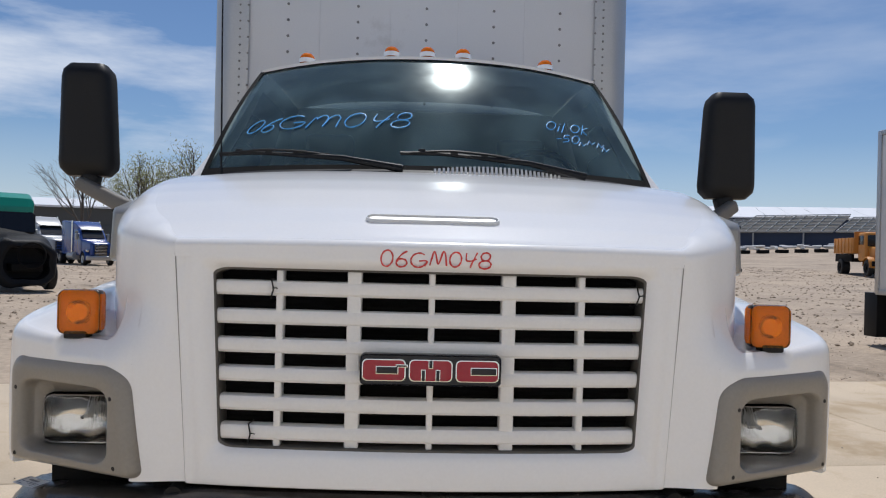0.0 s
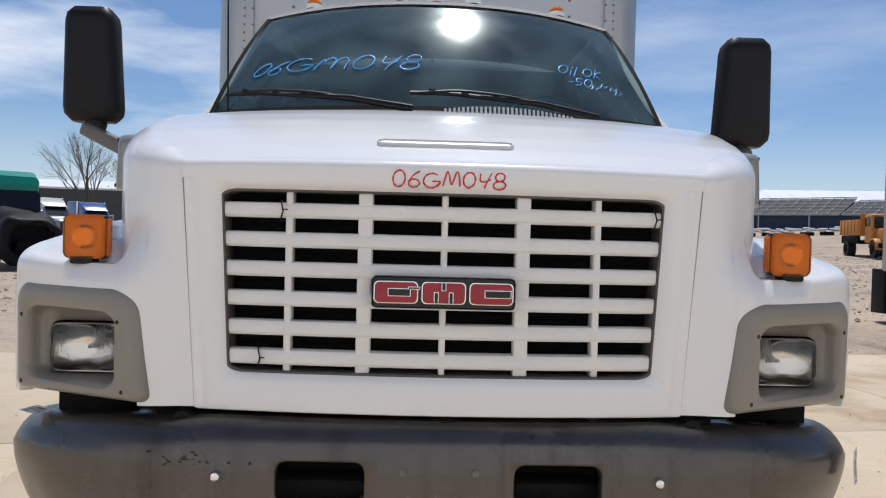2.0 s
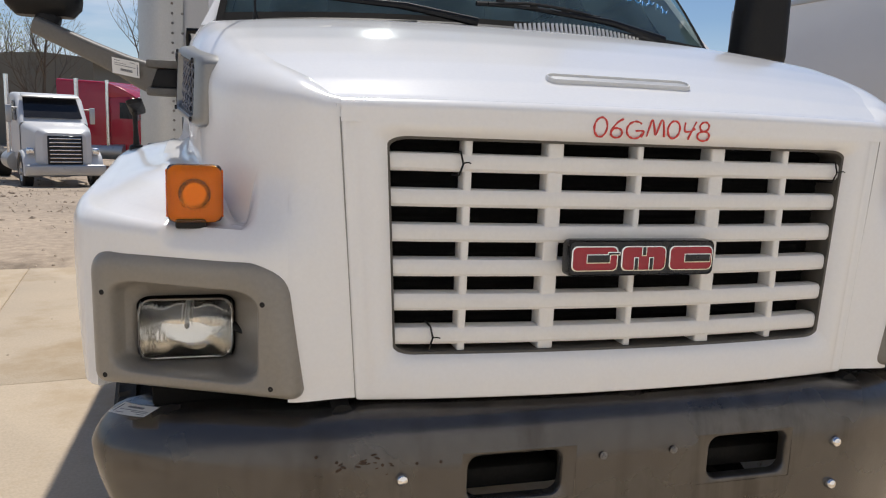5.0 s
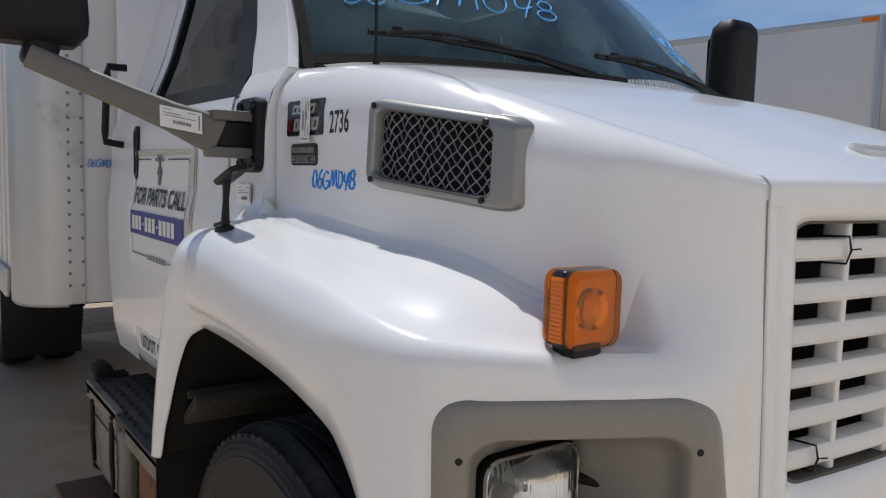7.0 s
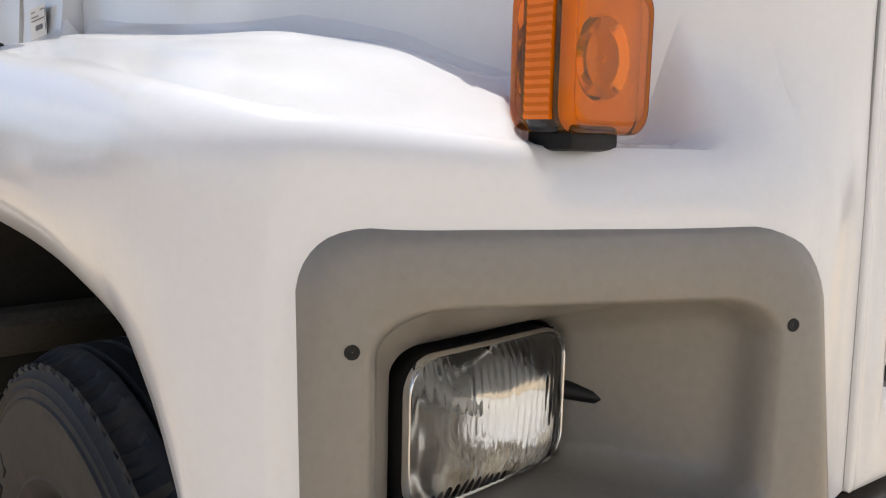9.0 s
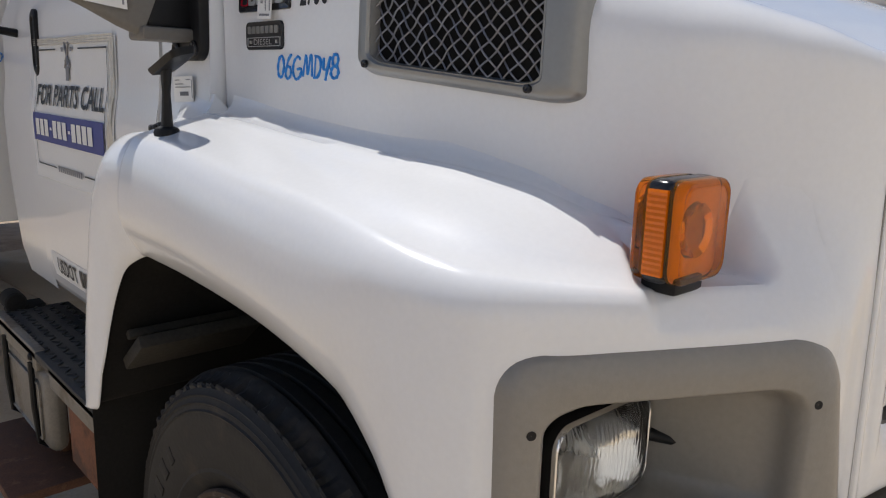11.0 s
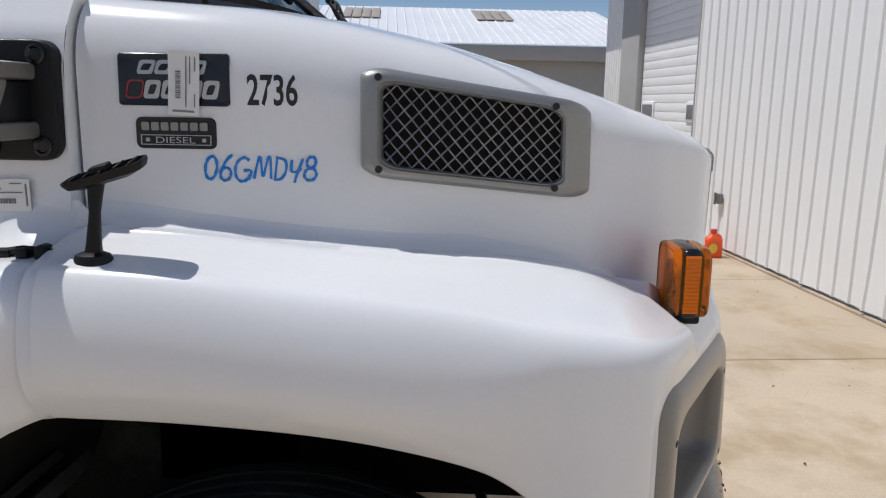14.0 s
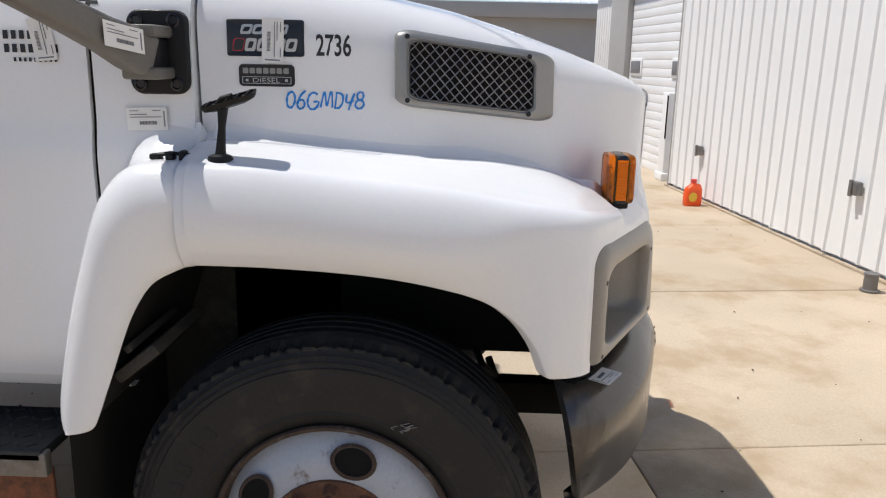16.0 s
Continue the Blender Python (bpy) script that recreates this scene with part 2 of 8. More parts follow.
def glass(name, col, rough=0.0, haze=0.0, haze_col=(0.5, 0.6, 0.6), sheen=0.18, bend=0.0):
    """Thin glass: tinted see-through, mirror-like by angle, with an uneven diffuse film."""
    m = bpy.data.materials.new(name)
    m.use_nodes = True
    nt = m.node_tree
    nd, lk = nt.nodes, nt.links
    for n in list(nd):
        if n.type != "OUTPUT_MATERIAL":
            nd.remove(n)
    tr = nd.new("ShaderNodeBsdfRefraction" if bend else "ShaderNodeBsdfTransparent")
    tr.inputs["Color"].default_value = (*col, 1)
    if bend:
        tr.inputs["IOR"].default_value = bend
        tr.inputs["Roughness"].default_value = 0.02
    gl = nd.new("ShaderNodeBsdfGlossy")
    gl.inputs["Roughness"].default_value = rough
    fr = nd.new("ShaderNodeFresnel")
    fr.inputs["IOR"].default_value = 1.5
    mixs = nd.new("ShaderNodeMixShader")
    lk.new(fr.outputs["Fac"], mixs.inputs["Fac"])
    lk.new(tr.outputs["BSDF"], mixs.inputs[1])
    lk.new(gl.outputs["BSDF"], mixs.inputs[2])
    last = mixs
    if haze:
        df = nd.new("ShaderNodeBsdfDiffuse")
        df.inputs["Color"].default_value = (*haze_col, 1)
        g2 = nd.new("ShaderNodeBsdfGlossy")
        g2.inputs["Roughness"].default_value = 0.17
        g2.inputs["Color"].default_value = (0.9, 1.0, 1.0, 1)
        md = nd.new("ShaderNodeMixShader")
        md.inputs["Fac"].default_value = sheen
        lk.new(df.outputs["BSDF"], md.inputs[1])
        lk.new(g2.outputs["BSDF"], md.inputs[2])
        co = nd.new("ShaderNodeTexCoord")
        nz = nd.new("ShaderNodeTexNoise")
        nz.inputs["Scale"].default_value, nz.inputs["Detail"].default_value = 5.0, 8.0
        lk.new(co.outputs["Object"], nz.inputs["Vector"])
        mr = nd.new("ShaderNodeMapRange")
        mr.inputs["From Min"].default_value, mr.inputs["From Max"].default_value = 0.3, 0.75
        mr.inputs["To Min"].default_value, mr.inputs["To Max"].default_value = haze * 0.5, haze * 1.7
        lk.new(nz.outputs["Fac"], mr.inputs["Value"])
        mh = nd.new("ShaderNodeMixShader")
        lk.new(mr.outputs["Result"], mh.inputs["Fac"])
        lk.new(mixs.outputs["Shader"], mh.inputs[1])
        lk.new(md.outputs["Shader"], mh.inputs[2])
        last = mh
    lk.new(last.outputs["Shader"], nd["Material Output"].inputs["Surface"])
    return m


# teal haze mixes the screen's glare and paler interior into the glass colour
M["glass"] = glass("tinted_windscreen_glass", (0.54, 0.67, 0.65), 0.006, 0.20, (0.22, 0.34, 0.34), 0.15)
M["sideglass"] = glass("dark_side_glass", (0.40, 0.48, 0.52), 0.02)
M["lens"] = glass("clear_lamp_glass", (0.93, 0.93, 0.92), 0.02, 0.05, (0.42, 0.42, 0.40), 0.3, bend=1.22)
M["amberglass"] = glass("amber_lens_glass", (0.94, 0.44, 0.0), 0.03, 0.07, (0.90, 0.33, 0.0), 0.0)
M["reflector"] = mat("lamp_reflector", (0.86, 0.85, 0.82), 0.10, metal=1.0, vary=0.05, scale=18)
M["white_plate"] = mat("lamp_inner_plate", (0.9, 0.85, 0.75), 0.5, vary=0.1)


# ---- mesh builders ----
class Geo:
    """Collects vertices and faces of one part."""

    def __init__(self):
        self.v, self.f, self.m = [], [], []

    def add(self, verts, faces, mi=0):
        o = len(self.v)
        self.v += [tuple(p) for p in verts]
        self.f += [tuple(i + o for i in f) for f in faces]
        self.m += [mi] * len(faces)
        return self

    def grid(self, rows, mi=0, loop=False, flip=False):
        """rows: lists of points of one length; loop joins the last column to the first."""
        n = len(rows[0])
        verts = [p for r in rows for p in r]
        faces = []
        for i in range(len(rows) - 1):
            for j in range(n if loop else n - 1):
                a, b = i * n + j, i * n + (j + 1) % n
                q = (a, b, b + n, a + n)
                faces.append(q[::-1] if flip else q)
        return self.add(verts, faces, mi)

    def box(self, c, s, r=0.0, m=None, mi=0, seg=2):
        """A box of centre c and size s, its edges rounded by r, turned by m about its centre."""
        bm = bmesh.new()
        bmesh.ops.create_cube(bm, size=1)
        bmesh.ops.scale(bm, vec=s, verts=bm.verts)
        if r > 0:
            bmesh.ops.bevel(bm, geom=bm.edges[:], offset=min(r, 0.49 * min(s)), segments=seg, profile=0.5, affect="EDGES")
        t = Matrix.Translation(c) @ (m.to_4x4() if m else Matrix())
        bm.verts.index_update()
        self.add([t @ v.co for v in bm.verts], [[v.index for v in f.verts] for f in bm.faces], mi)
        bm.free()
        return self

    def tube(self, pts, r, n=8, mi=0, caps=True, closed=False):
        """A tube through pts; r: one radius or one for each point."""
        pts = [Vector(p) for p in pts]
        rs = r if isinstance(r, (list, tuple)) else [r] * len(pts)
        rows, up = [], None
        for i, p in enumerate(pts):
            a, b = pts[max(i - 1, 0)], pts[min(i + 1, len(pts) - 1)]
            if closed:
                a, b = pts[i - 1], pts[(i + 1) % len(pts)]
            d = (b - a).normalized()
            if up is None:
                up = d.orthogonal().normalized()
            up = (up - d * up.dot(d)).normalized()
            s = d.cross(up)
            rows.append([p + (up * math.cos(2 * math.pi * k / n) + s * math.sin(2 * math.pi * k / n)) * rs[i] for k in range(n)])
        if closed:
            rows.append(rows[0])
        o = len(self.v)
        self.grid(rows, mi, loop=True)
        if caps and not closed:
            self.f += [tuple(o + k for k in range(n))[::-1], tuple(o + (len(rows) - 1) * n + k for k in range(n))]
            self.m += [mi, mi]
        return self

    def lathe(self, prof, m, n=48, mi=0):
        """prof: (radius, height) pairs turned round the local z axis, placed by m."""
        rows = [[m @ Vector((r * math.cos(2 * math.pi * k / n), r * math.sin(2 * math.pi * k / n), h)) for k in range(n)] for r, h in prof]
        return self.grid(rows, mi, loop=True)

    def mirrored(self):
        g = Geo()
        g.v = [(-x, y, z) for x, y, z in self.v]
        g.f = [f[::-1] for f in self.f]
        g.m = self.m[:]
        return g


def part(name, g, mats, parent=None, label="", sharp=32, flat=False, both=False):
    """Links a Geo (or bmesh) as one mesh object under parent."""
    me = bpy.data.meshes.new(name)
    if isinstance(g, Geo):
        me.from_pydata(g.v, [], g.f)
        if any(g.m):
            me.polygons.foreach_set("material_index", g.m)
    else:
        g.to_mesh(me)
        g.free()
    for x in mats if isinstance(mats, (list, tuple)) else [mats]:
        me.materials.append(M[x] if isinstance(x, str) else x)
    me.update()
    if not flat:
        me.shade_smooth()
        me.set_sharp_from_angle(angle=radians(sharp))
    ob = new(name, me)
    if parent is not None:
        ob.parent = parent
    if label:
        ob["label"] = label
    return ob


def thing(name, label, category, at=(0, 0, 0), group="", kind=""):
    e = new(name)
    e.location = at
    e.empty_display_size = 0.2
    return tagged(e, label, category, group, kind)


def lerp(a, b, t):
    return a + (b - a) * t


def spline(rows, n):
    """Rows of numbers, resampled to n rows by a Catmull-Rom spline."""
    a = np.array(rows, float)
    k = len(a)
    out = []
    for i in range(n):
        u = i * (k - 1) / (n - 1)
        j = min(int(u), k - 2)
        t = u - j
        p1, p2 = a[j], a[j + 1]
        p0, p3 = a[max(j - 1, 0)], a[min(j + 2, k - 1)]
        out.append(0.5 * (2 * p1 + (p2 - p0) * t + (2 * p0 - 5 * p1 + 4 * p2 - p3) * t * t + (3 * p1 - p0 - 3 * p2 + p3) * t ** 3))
    return np.array(out)


def rrect(w, h, r, n=6, cx=0.0, cy=0.0):
    """A rounded rectangle as a loop of 4 * (n + 1) points, from the lower right corner round."""
    pts = []
    for qx, qy, a0 in ((1, -1, -90), (1, 1, 0), (-1, 1, 90), (-1, -1, 180)):
        for k in range(n + 1):
            a = radians(a0 + 90 * k / n)
            pts.append((cx + qx * (w / 2 - r) + r * math.cos(a), cy + qy * (h / 2 - r) + r * math.sin(a)))
    return pts

# ---- the truck ----
truck = thing("box_truck", "white medium-duty box truck with grey bumper parked on concrete", "truck", (0, 0, 0))


def face_y(x):
    """How far back the bowed front face lies at x."""
    return 0.046 + 0.046 * (min(abs(x), 0.65) / 0.65) ** 2


HOOD_Z = np.array([(0.04, 1.606), (0.10, 1.612), (0.13, 1.622), (0.2, 1.655), (0.35, 1.712), (0.48, 1.753), (0.62, 1.790), (0.8, 1.826), (0.94, 1.846), (1.21, 1.862)])


def hood_z(y):
    return float(np.interp(y, HOOD_Z[:, 0], HOOD_Z[:, 1]))


# plan of the hood's upper side: x, y, inward rounding, downward rounding
HOOD_PLAN = [(-0.652, 0.096, 0.02, 0.03), (-0.69, 0.108, 0.04, 0.04), (-0.74, 0.137, 0.07, 0.05), (-0.79, 0.182, 0.085, 0.065), (-0.847, 0.245, 0.095, 0.08),
             (-0.891, 0.33, 0.10, 0.095), (-0.924, 0.425, 0.105, 0.11), (-0.947, 0.54, 0.105, 0.12), (-0.965, 0.67, 0.10, 0.125), (-0.977, 0.83, 0.095, 0.125),
             (-0.983, 1.0, 0.09, 0.125), (-0.985, 1.205, 0.088, 0.125)]
HOOD_LOW = [(-0.652, 0.0945), (-0.68, 0.092), (-0.71, 0.0868), (-0.735, 0.0845), (-0.765, 0.0925), (-0.79, 0.1055)]


def build_hood():
    rows = spline(HOOD_PLAN, 56)
    low = spline(HOOD_LOW, 56)
    g = Geo()
    left = []
    edge = None
    for i, (x, y, rx, rz) in enumerate(rows):
        a, b = rows[max(i - 1, 0)], rows[min(i + 1, len(rows) - 1)]
        d = Vector((b[0] - a[0], b[1] - a[1], 0)).normalized()
        inw = Vector((d.y, -d.x, 0))
        if inw.x < 0 and i > 4:
            inw = -inw
        if inw.y < 0 and i <= 4:
            inw = -inw
        zc = hood_z(y + inw.y * rx)
        z_low = 1.0
        col = []
        lx, ly = low[min(int(i * 3.6), 55)]
        if i == 0:
            col.append(Vector((x + 0.004, y + 0.05, z_low)))
        zs = [z_low + (zc - rz - z_low) * k / 40 for k in range(41)]
        for z in zs:
            w = min(max((z - 1.285) / 0.175, 0), 1)
            w = w * w * (3 - 2 * w)
            if y < 0.15:
                taper = (0.652 - lerp(0.612, 0.652, min(1.0, (z - 0.996) / 0.6))) * max(0.0, 1 - i / 9)
                col.append(Vector((lerp(lx, x, w) + taper, lerp(ly, y, w), z)))
                edge = (lx + taper, ly, x, y)
            else:
                col.append(Vector((x, y, max(z, 1.30))))
        if i == 0:
            col[0].z = z_low
        for k in range(1, 9):
            t = k / 8 * math.pi / 2
            col.append(Vector((x, y, 0)) + inw * rx * (1 - math.cos(t)) + Vector((0, 0, zc - rz + rz * math.sin(t))))
        if i == 0:
            col = col[1:]
        left.append(col)
    g.grid(left, 0)
    right = [[Vector((-p.x, p.y, p.z)) for p in c] for c in left]
    g.grid(right, 0, flip=True)
    top = []
    NX = 40
    for i, c in enumerate(left):
        e = c[-1]
        crown = float(np.interp(e.y, [0.1, 0.3, 0.7, 1.2], [0.004, 0.022, 0.036, 0.042]))
        wf = max(0.0, 1 - (e.y - 0.10) / 0.25)
        row = []
        for k in range(NX + 1):
            x = lerp(e.x, -e.x, k / NX)
            s = abs(x / e.x)
            y = e.y + (face_y(x) - face_y(0.65)) * wf
            row.append((x, y, e.z + crown * (1 - s ** 2.6)))
        top.append(row)
    g.grid(top, 0, flip=True)
    # rolled front lip between the corners, down onto the grille surround
    lip = []
    for k in range(7):
        t = k / 6 * math.pi / 2
        row = []
        for j in range(NX + 1):
            x0, y0, z0 = top[0][j]
            row.append((x0, face_y(x0) - 0.0006 + 0.014 * (1 - math.sin(t)) + (y0 - face_y(x0) - 0.014) * (1 - t / 1.5708), z0 - 0.018 * (1 - math.cos(t))))
        lip.append(row)
    lip.append([(p[0], p[1], p[2] - 0.004) for p in lip[-1]])
    lip.append([(p[0], p[1] + 0.0004, p[2] - 0.026) for p in lip[-1]])
    for sg, col in ((1, 0), (-1, -1)):
        g.grid([[(sg * p.x, p.y, p.z) for p in (left[0][-1 - k] for k in range(9))], [lip[k][col] for k in range(9)]], 0, flip=sg > 0)
    lip = [[(-0.6518, q[0][1], q[0][2])] + q + [(0.6518, q[-1][1], q[-1][2])] for q in lip]
    g.grid(lip, 0)
    # rear flange
    g.grid([[p for p in top[-1]], [(p[0], p[1] + 0.004, p[2] - 0.03) for p in top[-1]]], 0)
    # side rear edges
    for s in (1, -1):
        c = left[-1]
        g.grid([[(s * p.x, p.y, p.z) for p in c], [(s * (p.x + 0.03), p.y + 0.002, p.z) for p in c]], 0)
    return g, edge


hg, CHEEK = build_hood()
hood = part("hood", hg, "white", truck, "glossy white tilt hood with rounded shoulders", sharp=40)


def surround():
    """The white grille surround: rings from the outer edge to the opening."""
    g = Geo()

    def groove(x, z):
        return 0.0050 * math.exp(-((abs(x) - lerp(0.590, 0.630, (z - 0.996) / 0.592)) / 0.011) ** 2)

    def loop(x_top, x_bot, z_top, z_bot, r, dy, n=10):
        pts = []
        edge = rrect(2.0, 2.0, r, 8)
        for ex, ez in edge:
            f = (ez + 1) / 2
            x = ex * lerp(x_bot, x_top, f)
            z = lerp(z_bot, z_top, f)
            pts.append((x, face_y(x) + dy + groove(x, z), z))
        # extra points along the straight runs keep the bow of the face
        out = []
        for i, p in enumerate(pts):
            q = pts[(i + 1) % len(pts)]
            out.append(p)
            if math.dist(p, q) > 0.2:
                for k in range(1, 12):
                    t = k / 12
                    x = lerp(p[0], q[0], t)
                    z = lerp(p[2], q[2], t)
                    out.append((x, face_y(x) + dy + groove(x, z), z))
        return out

    rings = [loop(0.6515, 0.6115, 1.588, 0.996, 0.02, 0.03), loop(0.6515, 0.6115, 1.588, 0.996, 0.02, 0.003), loop(0.649, 0.609, 1.586, 0.998, 0.03, 0.0005), loop(0.642, 0.602, 1.583, 1.002, 0.032, 0.0),
             loop(0.635, 0.595, 1.580, 1.006, 0.035, 0.0), loop(0.628, 0.589, 1.578, 1.011, 0.04, 0.0), loop(0.621, 0.583, 1.576, 1.016, 0.045, 0.0), loop(0.612, 0.577, 1.574, 1.022, 0.05, 0.0), loop(0.598, 0.568, 1.570, 1.034, 0.055, 0.0),
             loop(0.582, 0.556, 1.558, 1.066, 0.07, 0.003), loop(0.566, 0.542, 1.550, 1.082, 0.075, 0.012), loop(0.558, 0.534, 1.545, 1.088, 0.08, 0.020)]
    g.grid(rings, 0, loop=True)
    back = [rings[-1], loop(0.5565, 0.5325, 1.5435, 1.0895, 0.08, 0.021), loop(0.553, 0.529, 1.540, 1.093, 0.08, 0.0215), loop(0.5522, 0.5282, 1.5392, 1.0938, 0.08, 0.026), loop(0.5522, 0.5282, 1.5392, 1.0938, 0.08, 0.10)]
    g.grid(back, 1, loop=True)
    return g


for sx in (-1, 1):
    g = Geo()
    g.box((sx * 0.643, 0.1045, 1.582), (0.034, 0.014, 0.046), 0.003)
    part("corner_gusset", g, "white", hood)
for sx in (-1, 1):
    g = Geo()
    g.tube([(sx * lerp(0.6125, 0.6525, k / 20), face_y(0.652) + 0.0034, lerp(1.002, 1.578, k / 20)) for k in range(21)], 0.0014, 6)
    part("hood_seam", g, "silver", hood)
part("grille_surround", surround(), ["white", "gasket"], hood, "white grille surround with grey gasket edge", sharp=50)

# grille: six louvre bars and five upright dividers
BAR_Z = [1.492 - 0.0735 * k for k in range(6)]
for z in BAR_Z:
    g = Geo()
    prof = [(-0.002, 0.0), (-0.001, 0.012), (0.006, 0.019), (0.02, 0.0215), (0.06, 0.020), (0.062, -0.012), (0.02, -0.018), (0.006, -0.0165), (-0.001, -0.010)]
    rows = []
    for k in range(25):
        f = (z - 1.09) / 0.455
        half = lerp(0.5300, 0.5540, f)
        x = lerp(-half, half, k / 24)
        rows.append([(x, face_y(x) + 0.027 + a * 0.7, z + b) for a, b in prof])
    g.grid(rows, 0, loop=True)
    part("grille_bar", g, "whiteflat", hood)
for x, w in ((-0.387, 0.018), (-0.197, 0.036), (0.0, 0.016), (0.197, 0.036), (0.387, 0.018)):
    g = Geo()
    g.box((x, face_y(x) + 0.053, 1.317), (w, 0.046, 0.452), 0.005, seg=3)
    part("grille_post", g, "whiteflat", hood)
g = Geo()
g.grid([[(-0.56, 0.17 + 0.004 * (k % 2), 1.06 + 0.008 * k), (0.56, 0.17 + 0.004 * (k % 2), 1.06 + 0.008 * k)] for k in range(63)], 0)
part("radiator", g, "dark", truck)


def zip_tie(x, z):
    g = Geo()
    y = face_y(x) + 0.016
    g.tube([(x, y + 0.06, z + 0.022), (x - 0.002, y + 0.004, z + 0.025), (x + 0.004, y + 0.002, z), (x - 0.003, y + 0.006, z - 0.023), (x, y + 0.07, z - 0.026)], 0.0021, 6)
    g.tube([(x + 0.002, y, z + 0.002), (x + 0.012, y - 0.010, z + 0.004), (x + 0.017, y - 0.008, z + 0.002)], 0.0016, 5)
    part("zip_tie", g, "black", hood)


zip_tie(-0.405, 1.492)
zip_tie(0.533, 1.492)
zip_tie(-0.455, BAR_Z[5])

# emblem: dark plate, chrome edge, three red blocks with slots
g = Geo()
loopo = rrect(0.352, 0.078, 0.012, 5)
yE = 0.034
g.grid([[(x, yE + 0.03, 1.301 + z) for x, z in loopo], [(x, yE + 0.004, 1.301 + z) for x, z in loopo], [(x * 0.992, yE, 1.301 + z * 0.965) for x, z in loopo]], 0, loop=True)
g.grid([[(x * 0.992, yE, 1.301 + z * 0.965) for x, z in loopo], [(x * 0.975, yE + 0.003, 1.301 + z * 0.9) for x, z in loopo], [(0, yE + 0.003, 1.301) for _ in loopo]], 0, loop=True)


def badge_block(g, cx, cz, w, h, y, mi_rim, mi_fill, slots):
    lo = rrect(w, h, h * 0.22, 4)
    g.grid([[(cx + a, y + 0.008, cz + b) for a, b in lo], [(cx + a, y - 0.003, cz + b) for a, b in lo], [(cx + a * 0.95, y - 0.004, cz + b * 0.92) for a, b in lo]], mi_rim, loop=True)
    g.grid([[(cx + a * 0.95, y - 0.004, cz + b * 0.92) for a, b in lo], [(cx + a * 0.93, y - 0.002, cz + b * 0.88) for a, b in lo], [(cx, y - 0.002, cz) for _ in lo]], mi_fill, loop=True)
    for sx, sz, sw, sh in slots:
        g.box((cx + sx, y - 0.0025, cz + sz), (sw, 0.004, sh), 0.001, mi=mi_rim)
        g.box((cx + sx, y - 0.0035, cz + sz), (sw - 0.004, 0.004, sh - 0.004), 0.001, mi=0)


badge_block(g, -0.116, 1.301, 0.108, 0.054, yE, 1, 2, [(0.008, 0.0, 0.056, 0.02), (0.044, 0.011, 0.03, 0.008)])
badge_block(g, 0.0, 1.301, 0.108, 0.054, yE, 1, 2, [(-0.018, -0.012, 0.012, 0.03), (0.018, -0.012, 0.012, 0.03), (0.0, 0.016, 0.012, 0.022)])
badge_block(g, 0.116, 1.301, 0.108, 0.054, yE, 1, 2, [(0.016, 0.0, 0.066, 0.02)])
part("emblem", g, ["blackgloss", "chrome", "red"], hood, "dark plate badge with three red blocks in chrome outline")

# hood handle
g = Geo()
zt = hood_z(0.2) + 0.02
tilt = Matrix.Translation((0, 0.2, zt + 0.004)) @ Matrix.Rotation(radians(22), 4, "X")
hl = rrect(0.362, 0.046, 0.021, 6)
g.grid([[tilt @ Vector((a * k, b * q, h)) for a, b in hl] for k, q, h in ((1.0, 1.0, -0.012), (1.0, 1.0, 0.004), (0.992, 0.93, 0.009), (0.978, 0.82, 0.009), (0.968, 0.70, 0.003), (0.965, 0.66, -0.008))], 0, loop=True)
hh = part("hood_handle", g, "box", hood, "grey rimmed oval hood handle")
g = Geo()
g.grid([[tilt @ Vector((a * k, b * q - 0.001, h)) for a, b in hl] for k, q, h in ((0.955, 0.62, -0.01), (0.952, 0.56, 0.003), (0.945, 0.42, 0.006), (0.0, 0.0, 0.007))], 0, loop=True)
part("grip", g, "alu", hh, "bare metal grip plate")

# fenders: outer plan, inner plan, join height, ridge height, ridge rounding, lower edge
FEN = [(CHEEK[0], CHEEK[1], CHEEK[2], CHEEK[3], 1.34, 1.335, 0.034), (-0.79, 0.0935, -0.786, 0.178, 1.352, 1.347, 0.035), (-0.84, 0.1175, -0.828, 0.222, 1.356, 1.348, 0.036), (-0.90, 0.1481, -0.864, 0.292, 1.378, 1.348, 0.036),
       (-0.96, 0.1799, -0.884, 0.335, 1.402, 1.348, 0.024), (-1.02, 0.2118, -0.90, 0.37, 1.412, 1.352, 0.026), (-1.10, 0.2560, -0.92, 0.43, 1.434, 1.361, 0.031), (-1.158, 0.302, -0.932, 0.48, 1.445, 1.371, 0.038),
       (-1.19, 0.37, -0.945, 0.54, 1.453, 1.383, 0.045), (-1.205, 0.46, -0.955, 0.60, 1.458, 1.398, 0.053), (-1.213, 0.60, -0.966, 0.70, 1.462, 1.418, 0.060),
       (-1.217, 0.80, -0.976, 0.86, 1.475, 1.437, 0.062), (-1.218, 1.0, -0.982, 1.03, 1.490, 1.457, 0.056), (-1.2185, 1.1747, -0.985, 1.1747, 1.497, 1.464, 0.055)]
ARCH = np.array([(0.28, 0.988), (0.366, 0.988), (0.38, 1.0), (0.39, 1.03), (0.408, 1.07), (0.447, 1.12), (0.52, 1.167), (0.65, 1.20), (0.8, 1.22), (1.0, 1.231), (1.18, 1.233)])

ARCH_S = np.array(spline([tuple(p) for p in ARCH], 90))


def ease(t):
    t = min(max(t, 0.0), 1.0)
    return t * t * (3 - 2 * t)


